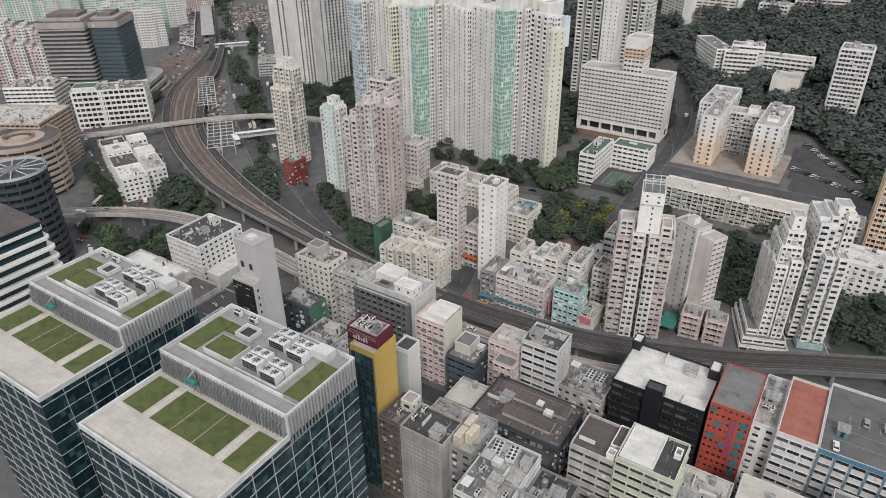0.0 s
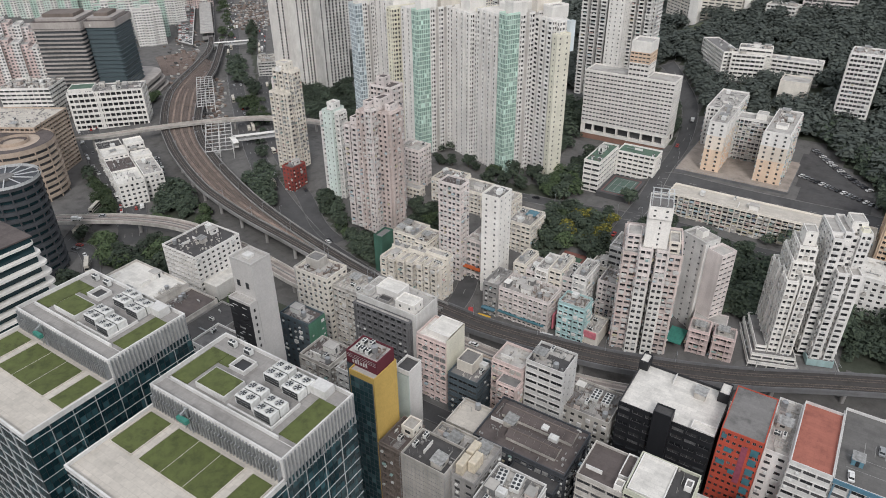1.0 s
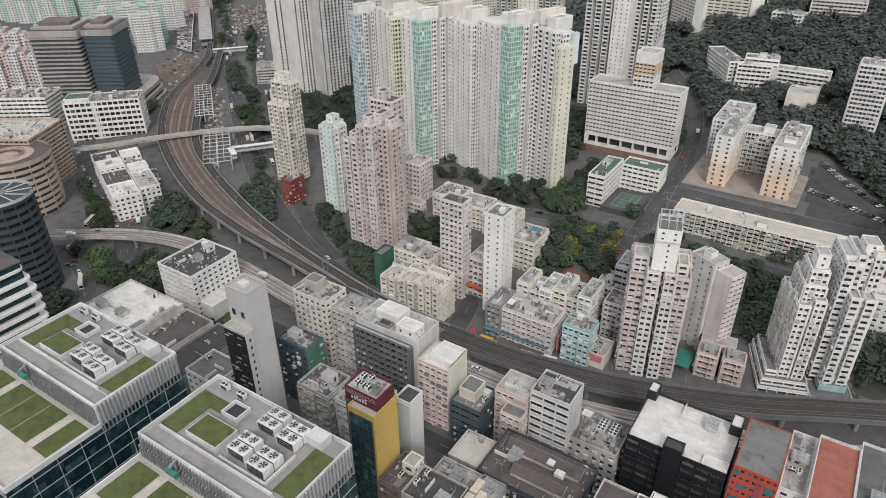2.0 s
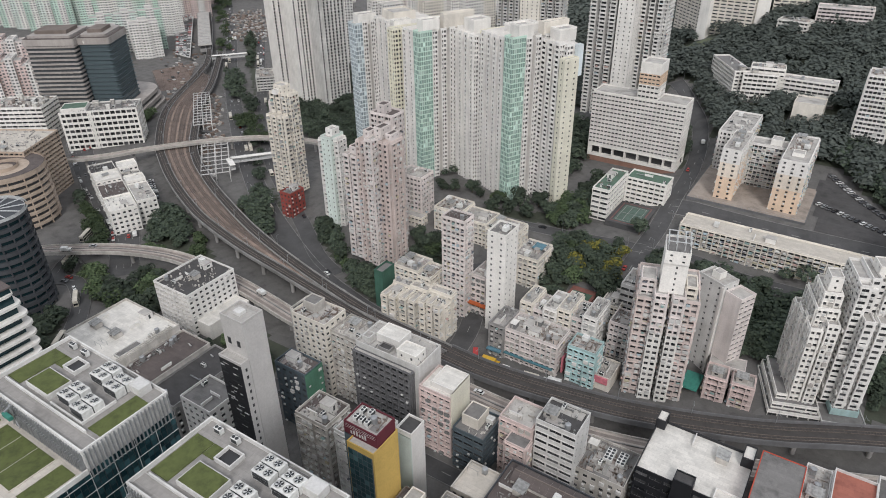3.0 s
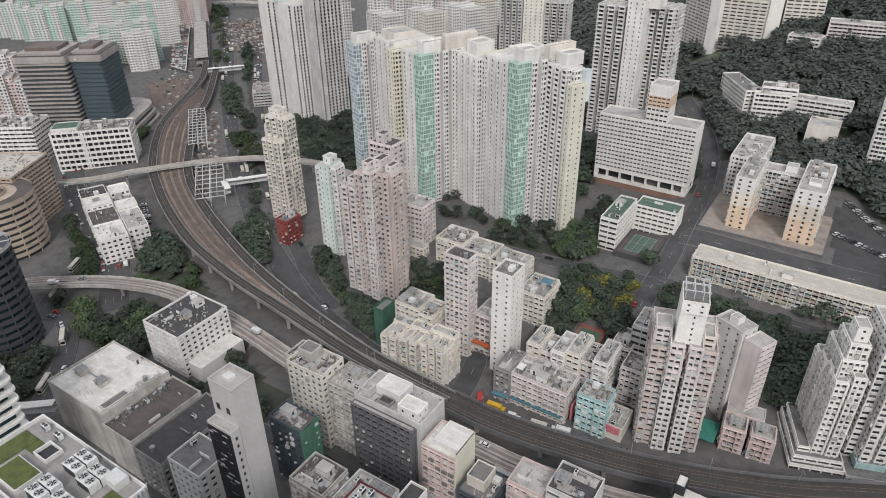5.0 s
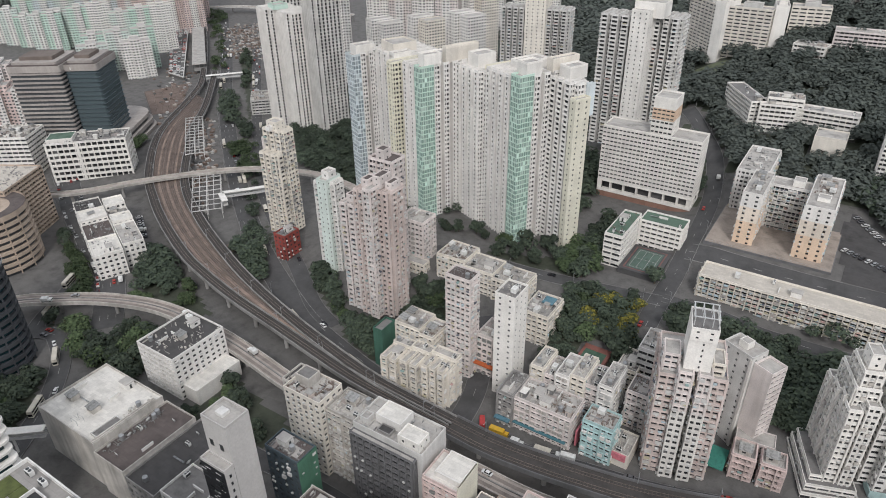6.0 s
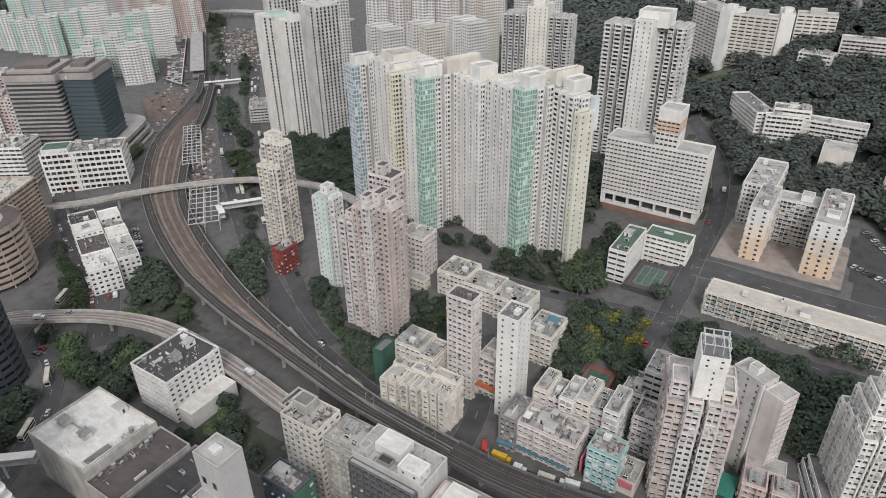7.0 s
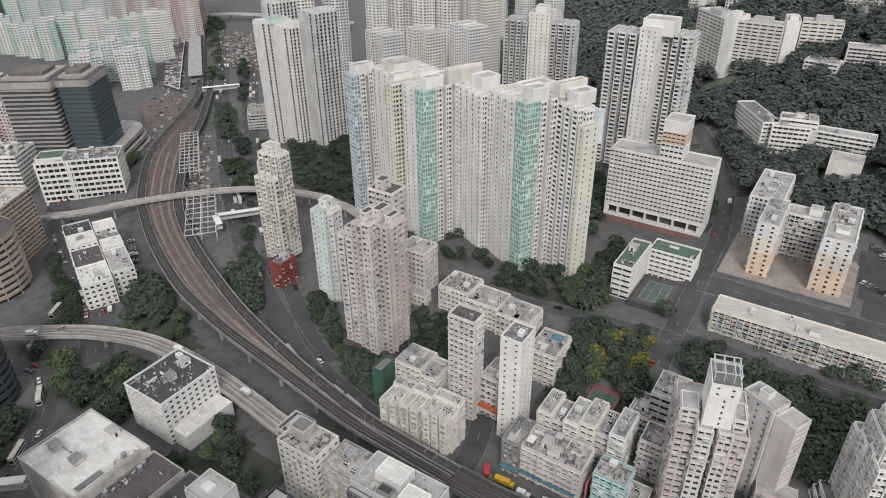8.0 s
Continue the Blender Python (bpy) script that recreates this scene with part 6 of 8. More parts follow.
# ---- rooftop clutter ----
FAN_SPOTS = [(-67.5, 132, 28, 8), (-62.5, 132.6, 28, 8), (-61, 194, 15, 0), (-56.6, 194, 15, 0)]


def clear_of(x, y, r, taken):
    return all(abs(x - a) > r + c or abs(y - b) > r + c for a, b, c in taken)


rng = random.Random(5)
for x0, x1, y0, y1, z, amount, holes, *axis_of in ROOFS:
    cx, cy, roof_turn = axis_of[0] if axis_of else (0.0, 0.0, 0.0)
    turn_by = pose(cx, cy, 0, 0, 0, roof_turn) @ Matrix.Translation((-cx, -cy, 0))
    taken = [((a + b) / 2, (c + d) / 2, max(b - a, d - c) / 2) for a, b, c, d in holes] + [(a, b, 2.6) for a, b, c, d in FAN_SPOTS]
    n = int(min(7, (x1 - x0) * (y1 - y0) / 34 * amount + 0.9))
    for k in range(n * 3):
        if n <= 0:
            break
        kind = rng.choice(["stair", "shed", "tank", "condenser", "wall", "wall", "pipes", "dish", "frame", "round", "shed", "condenser"])
        size = {"stair": 2.9, "shed": 2.8, "wall": 2.6, "pipes": 3.1, "tank": 1.8, "frame": 2.4}.get(kind, 1.3)
        if x1 - x0 < 2 * size + 1 or y1 - y0 < 2 * size + 1:
            continue
        x, y = rng.uniform(x0 + size + 0.4, x1 - size - 0.4), rng.uniform(y0 + size + 0.4, y1 - size - 0.4)
        if clear_of(x, y, size * 0.75, taken):
            taken.append((x, y, size * 0.75))
            spot = turn_by @ Vector((x, y, z))
            put(kind, spot.x, spot.y, spot.z, roof_turn + rng.choice((0, 90)))
            n -= 1
    pieces, masonry = Build(), Build()
    for k in range(int((x1 - x0) * (y1 - y0) / 26 * min(1.3, amount)) if amount > 0.75 and x1 - x0 > 5 and y1 - y0 > 5 else 0):
        w, d = rng.uniform(0.8, min(4.0, (x1 - x0) / 3)), rng.uniform(0.8, min(4.0, (y1 - y0) / 3))
        x, y = rng.uniform(x0 + w + 0.4, x1 - w - 0.4), rng.uniform(y0 + d + 0.4, y1 - d - 0.4)
        if not any(a - w - 0.1 < x < b + w + 0.1 and c - d - 0.1 < y < e + d + 0.1 for a, b, c, e in holes):
            pieces.box(x - w, x + w, y - d, y + d, z - 0.02, z + 0.012 + 0.004 * (k % 9))
    for k in range(int((x1 - x0) * (y1 - y0) / 42 * min(1.5, amount)) if amount > 0.75 and x1 - x0 > 7 and y1 - y0 > 7 else 0):
        w, d = rng.uniform(1.0, 2.2), rng.uniform(1.0, 2.2)
        x, y = rng.uniform(x0 + w + 0.4, x1 - w - 0.4), rng.uniform(y0 + d + 0.4, y1 - d - 0.4)
        if not clear_of(x, y, max(w, d), taken):
            continue
        taken.append((x, y, max(w, d)))
        tall, style = rng.uniform(1.8, 3.2), rng.random()
        if style < 0.6:
            masonry.box(x - w, x + w, y - d, y + d, z - 0.01, z + tall)
            masonry.box(x - w - 0.2, x + w + 0.2, y - d - 0.2, y + d + 0.2, z + tall + 0.002, z + tall + 0.15, True)
            masonry.box(x - w * 0.5, x - w * 0.1, y - d - 0.03, y - d, z + 0.1, z + 1.9, True)
        else:
            for q in ((x - w, x + w, y - d, y - d + 0.18), (x - w, x + w, y + d - 0.18, y + d), (x - w, x - w + 0.18, y - d + 0.19, y + d - 0.19), (x + w - 0.18, x + w, y - d + 0.19, y + d - 0.19)):
                masonry.box(*q, z - 0.01, z + tall * 0.6)
    if pieces.f:
        tagged(new("roof_patchwork", pieces.mesh("roof_patchwork", patch_roofing)), "patches of roofing felt and screed in several greys", "roofing", kind="stuff").matrix_world = turn_by
    if masonry.f:
        tagged(new("roof_masonry", masonry.mesh("roof_masonry", roof_masonry)), "small pale roof rooms and low walls", "roof rooms", kind="stuff").matrix_world = turn_by
    bits = Build()
    for k in range(int((x1 - x0) * (y1 - y0) / 4.5 * min(1.6, amount)) if amount > 0.45 else 0):
        x, y = rng.uniform(x0 + 0.8, x1 - 0.8), rng.uniform(y0 + 0.8, y1 - 0.8)
        if any(a - 0.6 < x < b + 0.6 and c - 0.6 < y < d + 0.6 for a, b, c, d in holes):
            continue
        s = rng.random()
        if s < 0.45:
            w, d = rng.uniform(0.12, 0.45), rng.uniform(0.12, 0.5)
            bits.box(x - w, x + w, y - d, y + d, z - 0.01, z + rng.uniform(0.15, 1.0))
        elif s < 0.7:
            w = rng.uniform(0.6, 1.8)
            p, q = ((w, 0.07) if rng.random() < 0.5 else (0.07, w))
            x, y = min(max(x, x0 + p + 0.4), x1 - p - 0.4), min(max(y, y0 + q + 0.4), y1 - q - 0.4)
            bits.box(x - p, x + p, y - q, y + q, z - 0.01, z + rng.uniform(0.1, 0.9))
        else:
            bits.tube(x, y, z - 0.01, z + rng.uniform(0.5, 2.6), 0.06, k=5)
    if bits.f:
        tagged(new("roof_bits", bits.mesh("roof_bits", rng.choice([W["grey"], W["dirty"], W["dirty"], shed_tin, rust]))), "small boxes, boards and pipes on the roof", "clutter", kind="stuff").matrix_world = turn_by


# ---- trees ----
ESTATE_TREES = [(-230, 346, 1.2), (-222, 349, 1.0), (-212, 353, 1.3), (-204, 349, 0.9), (-193, 350, 1.2), (-184, 347, 1.0), (-178, 352, 1.5), (-168, 357, 1.5), (-160, 352, 1.1), (-152, 352, 1.4), (-146, 358, 1.5), (-141, 369, 1.4), (-139, 352, 1.2), (-106, 356, 1.4), (-101, 372, 1.0), (-93, 374, 0.9), (-222, 295, 1.3), (-212, 293, 1.5), (-204, 290, 1.3), (-197, 288, 1.4), (-208, 284, 1.2), (-246, 340, 1.0), (-256, 344, 1.2), (-272, 350, 1.1), (-30, 314, 1.4), (-38, 312, 1.2), (-98, 312, 1.1)]

FOOT.append((-112.5, 290, 7, 9, 1, 0))


def inside(x, y, poly):
    hit = False
    for (ax, ay), (bx, by) in zip(poly, poly[1:] + poly[:1]):
        if (ay > y) != (by > y) and x < (bx - ax) * (y - ay) / (by - ay) + ax:
            hit = not hit
    return hit


def free(x, y, margin):
    for cx, cy, hw, hd, c, s in FOOT:
        dx, dy = x - cx, y - cy
        if abs(dx) + abs(dy) > 130:
            continue
        if abs(c * dx + s * dy) < hw + margin and abs(c * dy - s * dx) < hd + margin:
            return False
    for px, py, w in CELLS.get((int(x // 20), int(y // 20)), ()):
        if math.hypot(px - x, py - y) < w + margin + 1:
            return False
    return True


CELLS = {}
for line, width in ROADS:
    for p in line:
        for i in (-1, 0, 1):
            for j in (-1, 0, 1):
                CELLS.setdefault((int(p.x // 20) + i, int(p.y // 20) + j), []).append((p.x, p.y, width / 2))


def crown_build(rng, lobes, spread, height, n, leaf):
    """A crown: many small tilted leaf clumps on the skins of several lobes, with gaps between them."""
    b = Build()
    for k in range(lobes):
        a, r = rng.uniform(0, 6.28), spread * rng.uniform(0.2, 0.62)
        c = Vector((r * math.cos(a), r * math.sin(a), height * rng.uniform(0.35, 0.85)))
        if k == 0:
            c = Vector((0, 0, height * 0.75))
        size = spread * rng.uniform(0.34, 0.55)
        for i in range(n):
            d = Vector((rng.gauss(0, 1), rng.gauss(0, 1), rng.gauss(0.35, 0.9))).normalized()
            p = c + Vector((d.x, d.y, d.z * 0.75)) * size * rng.uniform(0.72, 1.08)
            nrm = (d + Vector((rng.uniform(-0.5, 0.5), rng.uniform(-0.5, 0.5), rng.uniform(0.3, 1.2)))).normalized()
            u = nrm.orthogonal().normalized()
            u.rotate(Matrix.Rotation(rng.uniform(0, 6.28), 3, nrm))
            v = nrm.cross(u)
            s = leaf * rng.uniform(0.6, 1.3)
            b.quad(tuple(p - u * s), tuple(p - v * s * 0.7 + nrm * s * 0.2), tuple(p + u * s), tuple(p + v * s * 0.8 - nrm * s * 0.2))
    return b


def make_tree(seed, leaf_material, label, spread=4.2, height=6.5):
    rng = random.Random(seed)
    e = thing("tree", 0, 0, 0, 0, label, "tree", "street trees")
    t = Build().tube(0, 0, -0.5, height * 0.55, 0.32, 0.2, 8, False)
    for k in range(5):
        a = k * 1.26 + rng.uniform(-0.3, 0.3)
        t.bar((0, 0, height * 0.4), (spread * 0.45 * math.cos(a), spread * 0.45 * math.sin(a), height * 0.8), 0.16)
    part("trunk", t, bark, e)
    part("crown", crown_build(rng, 9, spread, height, 70, 0.55), leaf_material, e)
    return e


TREES = [make_tree(k, leaf_dark if k % 3 else leaf_mid, "broad dark green street tree" if k % 3 else "mid green street tree with open crown", 3.6 + 0.5 * (k % 4), 6 + (k % 3)) for k in range(6)]
TREES.append(make_tree(9, leaf_yellow, "tree covered in yellow blossom", 4.4, 6.5))
used_tree = [False] * len(TREES)


def tree(k, x, y, scale, rz):
    m = pose(x, y, ground_z(x, y), 0, 0, rz)
    if used_tree[k]:
        e = copy_thing(TREES[k], m)
    else:
        e, used_tree[k] = TREES[k], True
        e.matrix_world = m
    e.scale = (scale, scale, scale * 0.95)


# single trees round the estate, the court and the tower yards
for k, (x, y, size) in enumerate(ESTATE_TREES):
    if free(x, y, 0.4):
        tree((1, 2, 4, 5, 3)[k % 5], x, y, size, k * 77)

GREENS = [  # outline, tree count, kinds, scale
    ([(-134, 282), (-98, 280), (-96, 312), (-103, 338), (-128, 345), (-142, 330), (-136, 305)], 46, (1, 2, 4, 5, 1, 3), 1.05),
    ([(-122, 306), (-104, 304), (-102, 340), (-124, 342)], 24, (6,), 1.0),
    ([(-46, 293), (-28, 302), (-28, 345), (-90, 344), (-88, 318), (-62, 300)], 46, (1, 2, 4, 5), 1.05),
    ([(14, 282), (60, 300), (60, 350), (14, 322)], 26, (1, 2, 4, 5), 1.1),
    ([(-262, 247), (-206, 232), (-204, 262), (-240, 264), (-262, 282), (-300, 290)], 36, (0, 1, 2, 4, 5, 3), 0.95),
    ([(-212, 262), (-200, 262), (-176, 270), (-176, 290), (-208, 300)], 22, (1, 2, 4, 5), 0.9),
    ([(-400, 420), (-330, 378), (-320, 400), (-350, 470), (-420, 470)], 36, (1, 2, 4, 5), 1.2),
    ([(-372, 176), (-330, 197), (-300, 203), (-292, 172), (-330, 168)], 34, (0, 3, 1, 2, 3), 1.05),
    ([(-345, 120), (-312, 112), (-306, 135), (-328, 150), (-345, 150)], 26, (1, 2, 4, 0), 1.05),
    ([(-258, 166), (-212, 168), (-206, 190), (-250, 198)], 22, (1, 2, 4, 0), 0.9),
    ([(-352, 214), (-326, 218), (-300, 226), (-330, 238), (-360, 232)], 12, (0, 3, 1), 1.0),
    ([(-400, 352), (-340, 306), (-312, 284), (-306, 290), (-345, 318), (-398, 360)], 34, (1, 2), 1.15),
    ([(-700, 610), (-420, 372), (-412, 380), (-690, 622)], 34, (1, 2, 4), 1.0),
    ([(-232, 326), (-206, 334), (-176, 346), (-160, 352), (-140, 350), (-140, 341), (-200, 324)], 20, (1, 2, 5), 0.95),
    ([(-150, 352), (-140, 352), (-142, 400), (-156, 420), (-152, 380)], 14, (1, 2, 4), 1.0),
    ([(-120, 456), (-104, 440), (-108, 500), (-130, 500)], 12, (1, 2, 4), 1.1),
    ([(-480, 262), (-436, 244), (-430, 250), (-478, 270)], 8, (1, 2), 0.9),
    ([(16, 392), (60, 392), (60, 440), (18, 424)], 24, (1, 2, 4), 1.2),
]
soil = roofing("dark_soil_and_grass", (0.060, 0.068, 0.048), 0.4, 0.2)
rng = random.Random(11)
for poly, count, kinds, scale in GREENS:
    xs, ys = [p[0] for p in poly], [p[1] for p in poly]
    b, step = Build(), 3.0
    for i in range(int((max(xs) - min(xs)) / step) + 1):
        for j in range(int((max(ys) - min(ys)) / step) + 1):
            x, y = min(xs) + i * step, min(ys) + j * step
            if inside(x + step / 2, y + step / 2, poly) and free(x + step / 2, y + step / 2, 0.6):
                b.quad(*((p, q, ground_z(p, q) + 0.09) for p, q in ((x, y), (x + step, y), (x + step, y + step), (x, y + step))))
    if b.f:
        tagged(new("planting_ground", b.mesh("planting_ground", soil)), "dark soil and grass under the trees", "ground", kind="structure")
    tries = 0
    count = round(count * 0.64)
    while count and tries < 600:
        tries += 1
        x, y = rng.uniform(min(xs), max(xs)), rng.uniform(min(ys), max(ys))
        if inside(x, y, poly) and free(x, y, 1.6):
            tree(rng.choice(kinds), x, y, scale * rng.uniform(0.95, 1.5), rng.uniform(0, 360))
            count -= 1


def woods(name, outline, count, label, size=4.0, seed=0, leaf=None, n=60, roads=True):
    """Woods: one mass of small leaf clumps in uneven crowns over the slope."""
    rng, dice = random.Random(seed), np.random.default_rng(seed)
    xs, ys = [p[0] for p in outline], [p[1] for p in outline]
    heads, tries = [], 0
    while len(heads) < count and tries < count * 6:
        tries += 1
        x, y = rng.uniform(min(xs), max(xs)), rng.uniform(min(ys), max(ys))
        if inside(x, y, outline) and (not roads or free(x, y, 2.0)):
            heads.append((x, y, ground_z(x, y), size * rng.uniform(0.65, 1.4), rng.uniform(0.8, 1.3)))
    if not heads:
        return
    n = int(n * 1.7)
    c = np.repeat(np.array(heads), n, axis=0)
    total, r, tall = len(c), c[:, 3:4], c[:, 4:5]
    d = dice.normal(0, 1, (total, 3))
    d[:, 2] = np.abs(dice.normal(0.35, 0.8, total))
    d /= np.linalg.norm(d, axis=1, keepdims=True)
    p = c[:, :3] + r * 0.8 * tall * np.array([0, 0, 1.0]) + d * np.hstack([r, r, r * 0.95 * tall]) * dice.uniform(0.7, 1.08, (total, 1))
    nrm = d * 0.8 + np.hstack([dice.uniform(-0.5, 0.5, (total, 2)), np.full((total, 1), 0.9)])
    nrm /= np.linalg.norm(nrm, axis=1, keepdims=True)
    u = np.cross(nrm, dice.normal(0, 1, (total, 3)))
    u /= np.linalg.norm(u, axis=1, keepdims=True)
    w, k = np.cross(nrm, u), r * 0.2 * dice.uniform(0.6, 1.35, (total, 1))
    v = np.stack([p - u * k - w * k * 0.6, p + u * k - w * k * 0.6, p + w * k * 1.1], axis=1)
    m = bpy.data.meshes.new(name)
    m.from_pydata(v.reshape(-1, 3), [], np.arange(total * 3).reshape(-1, 3))
    m.materials.append(leaf or leaf_dark)
    tagged(new(name, m), label, "woods", kind="stuff")


HILL = [(-118, 486), (-84, 486), (-40, 470), (-24, 476), (14, 424), (120, 400), (420, 420), (420, 720), (-440, 720), (-430, 640), (-360, 575), (-240, 540), (-205, 535), (-150, 545), (-135, 520)]
woods("hill_woods", HILL, 6200, "dense dark green woods on the hillside", 5.2, 3, leaf_hill_haze, 66)
woods("hilltop_woods", [(-440, 720), (420, 720), (420, 1000), (-600, 1000)], 2400, "dark green woods on the hilltop", 7.5, 5, leaf_hill_haze, 44)
field = Build()
for i in range(8):
    for j in range(7):
        x, y = -169 + i * 3.6, 617 + j * 4
        field.quad(*((p, q, ground_z(p, q) + 0.4) for p, q in ((x, y), (x + 3.6, y), (x + 3.6, y + 4), (x, y + 4))))
tagged(new("clearing", field.mesh("clearing", roofing("pale_grass", (0.13, 0.15, 0.09), 0.4, 0.2))), "pale grass clearing among the hill woods", "ground", kind="structure")
woods("far_woods", [(-600, 1000), (420, 1000), (420, 1500), (-660, 1500), (-720, 1200)], 1500, "dark green woods on the far hills", 11.0, 4, leaf_hill_haze, 36)
woods("far_woods", [(-1400, 560), (-1100, 600), (-1000, 760), (-1300, 900), (-1500, 800)], 400, "dark green trees behind the far estates", 10.0, 6, leaf_hill_haze, 36)
# groves beside the roads, towers and railway
for n, (poly, count, size, roads) in enumerate([
    ([(-473, 392), (-455, 404), (-407, 366), (-419, 357)], 40, 3.6, False),
    ([(-352, 288), (-337, 300), (-303, 266), (-314, 258)], 46, 3.8, False),
    ([(-416, 358), (-409, 363), (-341, 299), (-347, 294)], 30, 2.6, False),
    ([(-305, 285), (-294, 291), (-270, 267), (-280, 260)], 30, 3.6, True),
    ([(-485, 252), (-474, 258), (-420, 228), (-430, 221)], 34, 3.4, True),
    ([(-395, 247), (-373, 260), (-337, 233), (-357, 220)], 60, 3.6, True),
    ([(-935, 764), (-915, 776), (-632, 529), (-642, 522)], 90, 4.0, False),
    ([(-587, 483), (-572, 491), (-504, 430), (-514, 422)], 40, 3.8, False),
    ([(-455, 449), (-431, 462), (-374, 399), (-392, 388)], 80, 3.8, True),
    ([(-565, 360), (-552, 369), (-524, 347), (-534, 339)], 24, 3.4, True),
    ([(-532, 531), (-486, 558), (-345, 398), (-375, 382)], 260, 4.0, True),
    ([(-60, 345), (-9, 364), (14, 340), (14, 296), (-44, 296)], 150, 3.8, True),
    ([(-162, 366), (-144, 378), (-132, 348), (-149, 337)], 30, 3.4, True),
    ([(-315, 372), (-274, 352), (-190, 384), (-165, 414), (-172, 428), (-250, 400)], 110, 3.0, True),
    ([(-236, 420), (-150, 440), (-140, 500), (-240, 500)], 200, 4.4, True),
    ([(-330, 420), (-250, 430), (-250, 520), (-340, 540)], 260, 4.4, True),
    ([(-34, 470), (-24, 476), (14, 424), (14, 392), (22, 392), (24, 440), (-20, 492)], 90, 4.2, True),
    ([(-500, 430), (-478, 440), (-452, 420), (-470, 408)], 40, 3.8, True),
    ([(-436, 226), (-420, 232), (-366, 204), (-372, 192)], 50, 3.4, True)]):
    woods("grove", poly, count, "dark green trees and bushes beside the road", size, 40 + n, leaf_dark if n % 3 else leaf_mid, 64, roads)
for n, (poly, count, kinds, scale) in enumerate(GREENS):
    if n in (0, 2, 3, 4, 5, 6, 7, 8, 14, 15, 17):
        woods("undergrowth", poly, count * 2, "dense bushes and low trees under the street trees", 3.2, n)
b, step = Build(), 6.0
for i in range(140):
    for j in range(100):
        x, y = -440 + i * step, 400 + j * step
        if inside(x + 3, y + 3, HILL) and free(x + 3, y + 3, 1.0):
            b.quad(*((p, q, ground_z(p, q) + 0.15) for p, q in ((x, y), (x + step, y), (x + step, y + step), (x, y + step))))
tagged(new("hill_soil", b.mesh("hill_soil", soil)), "dark soil under the hillside woods", "ground", kind="structure")


# ---- railway and road furniture ----
def mast(x, y, z, rz):
    m = pose(x, y, z, 0, 0, rz)
    if "mast" in PROTO:
        return copy_thing(PROTO["mast"], m)
    e = thing("catenary_mast", 0, 0, 0, 0, "grey steel catenary mast beside the tracks", "mast", "catenary masts")
    part("post", Build().tube(0, 0, 0, 6.2, 0.14, 0.1, 6), steel, e)
    part("arm", Build().bar((0, 0, 5.6), (0, 2.6, 5.9), 0.09).bar((0, 0, 4.9), (0, 2.2, 5.6), 0.06), steel, e)
    e.matrix_world = m
    PROTO["mast"] = e
    return e


for line, off, gap in ((east_line, -5.3, 7), (outer_line, -2.8, 8), (inner_line, 2.8, 8)):
    s = sides(line)
    for i in range(3, len(line), gap):
        p = line[i] + s[i] * off
        turn = math.degrees(math.atan2(s[i].y, s[i].x))
        mast(p.x, p.y, p.z, turn - 90 if off < 0 else turn + 90)


def lamp(x, y, rz):
    m = pose(x, y, ground_z(x, y), 0, 0, rz)
    if "lamp" in PROTO:
        return copy_thing(PROTO["lamp"], m)
    e = thing("street_lamp", 0, 0, 0, 0, "slim grey street lamp post", "street lamp", "street lamps")
    part("post", Build().tube(0, 0, 0, 8.5, 0.11, 0.07, 6).bar((0, 0, 8.4), (1.6, 0, 8.8), 0.08), steel, e)
    part("lamp_head", Build().soft(1.3, 2.1, -0.16, 0.16, 8.68, 8.9, 0.05), frame_dark, e)
    e.matrix_world = m
    PROTO["lamp"] = e
    return e


# ---- vehicles ----
CAR_PAINT = [plain("car_paint_white", (0.72, 0.72, 0.71), 0.3), plain("car_paint_silver", (0.40, 0.41, 0.42), 0.3, 0.4), plain("car_paint_black", (0.03, 0.03, 0.035), 0.25), plain("car_paint_red", (0.42, 0.04, 0.03), 0.3), plain("car_paint_grey", (0.16, 0.16, 0.17), 0.3, 0.3)]
CAR_WORDS = ["white saloon car", "silver saloon car", "black saloon car", "red taxi saloon", "dark grey saloon car"]
bus_cream = plain("bus_paint_cream", (0.62, 0.58, 0.50), 0.35)
van_white = plain("van_paint_white", (0.74, 0.74, 0.72), 0.4)
truck_yellow = plain("truck_paint_yellow", (0.62, 0.38, 0.04), 0.4)
truck_red = plain("truck_paint_red", (0.48, 0.05, 0.05), 0.4)


def wheels(e, xs, y, r):
    for x in xs:
        for side in (-y, y):
            b = Build()
            n, k = 0, 10
            for yy in (side - 0.11, side + 0.11):
                b.v += [(x + r * math.cos(2 * math.pi * i / k), yy, r + r * math.sin(2 * math.pi * i / k)) for i in range(k)]
            b.f = [(i, (i + 1) % k, k + (i + 1) % k, k + i) for i in range(k)] + [tuple(range(k)), tuple(reversed(range(k, 2 * k)))]
            part("wheel", b, tyre_rubber, e)


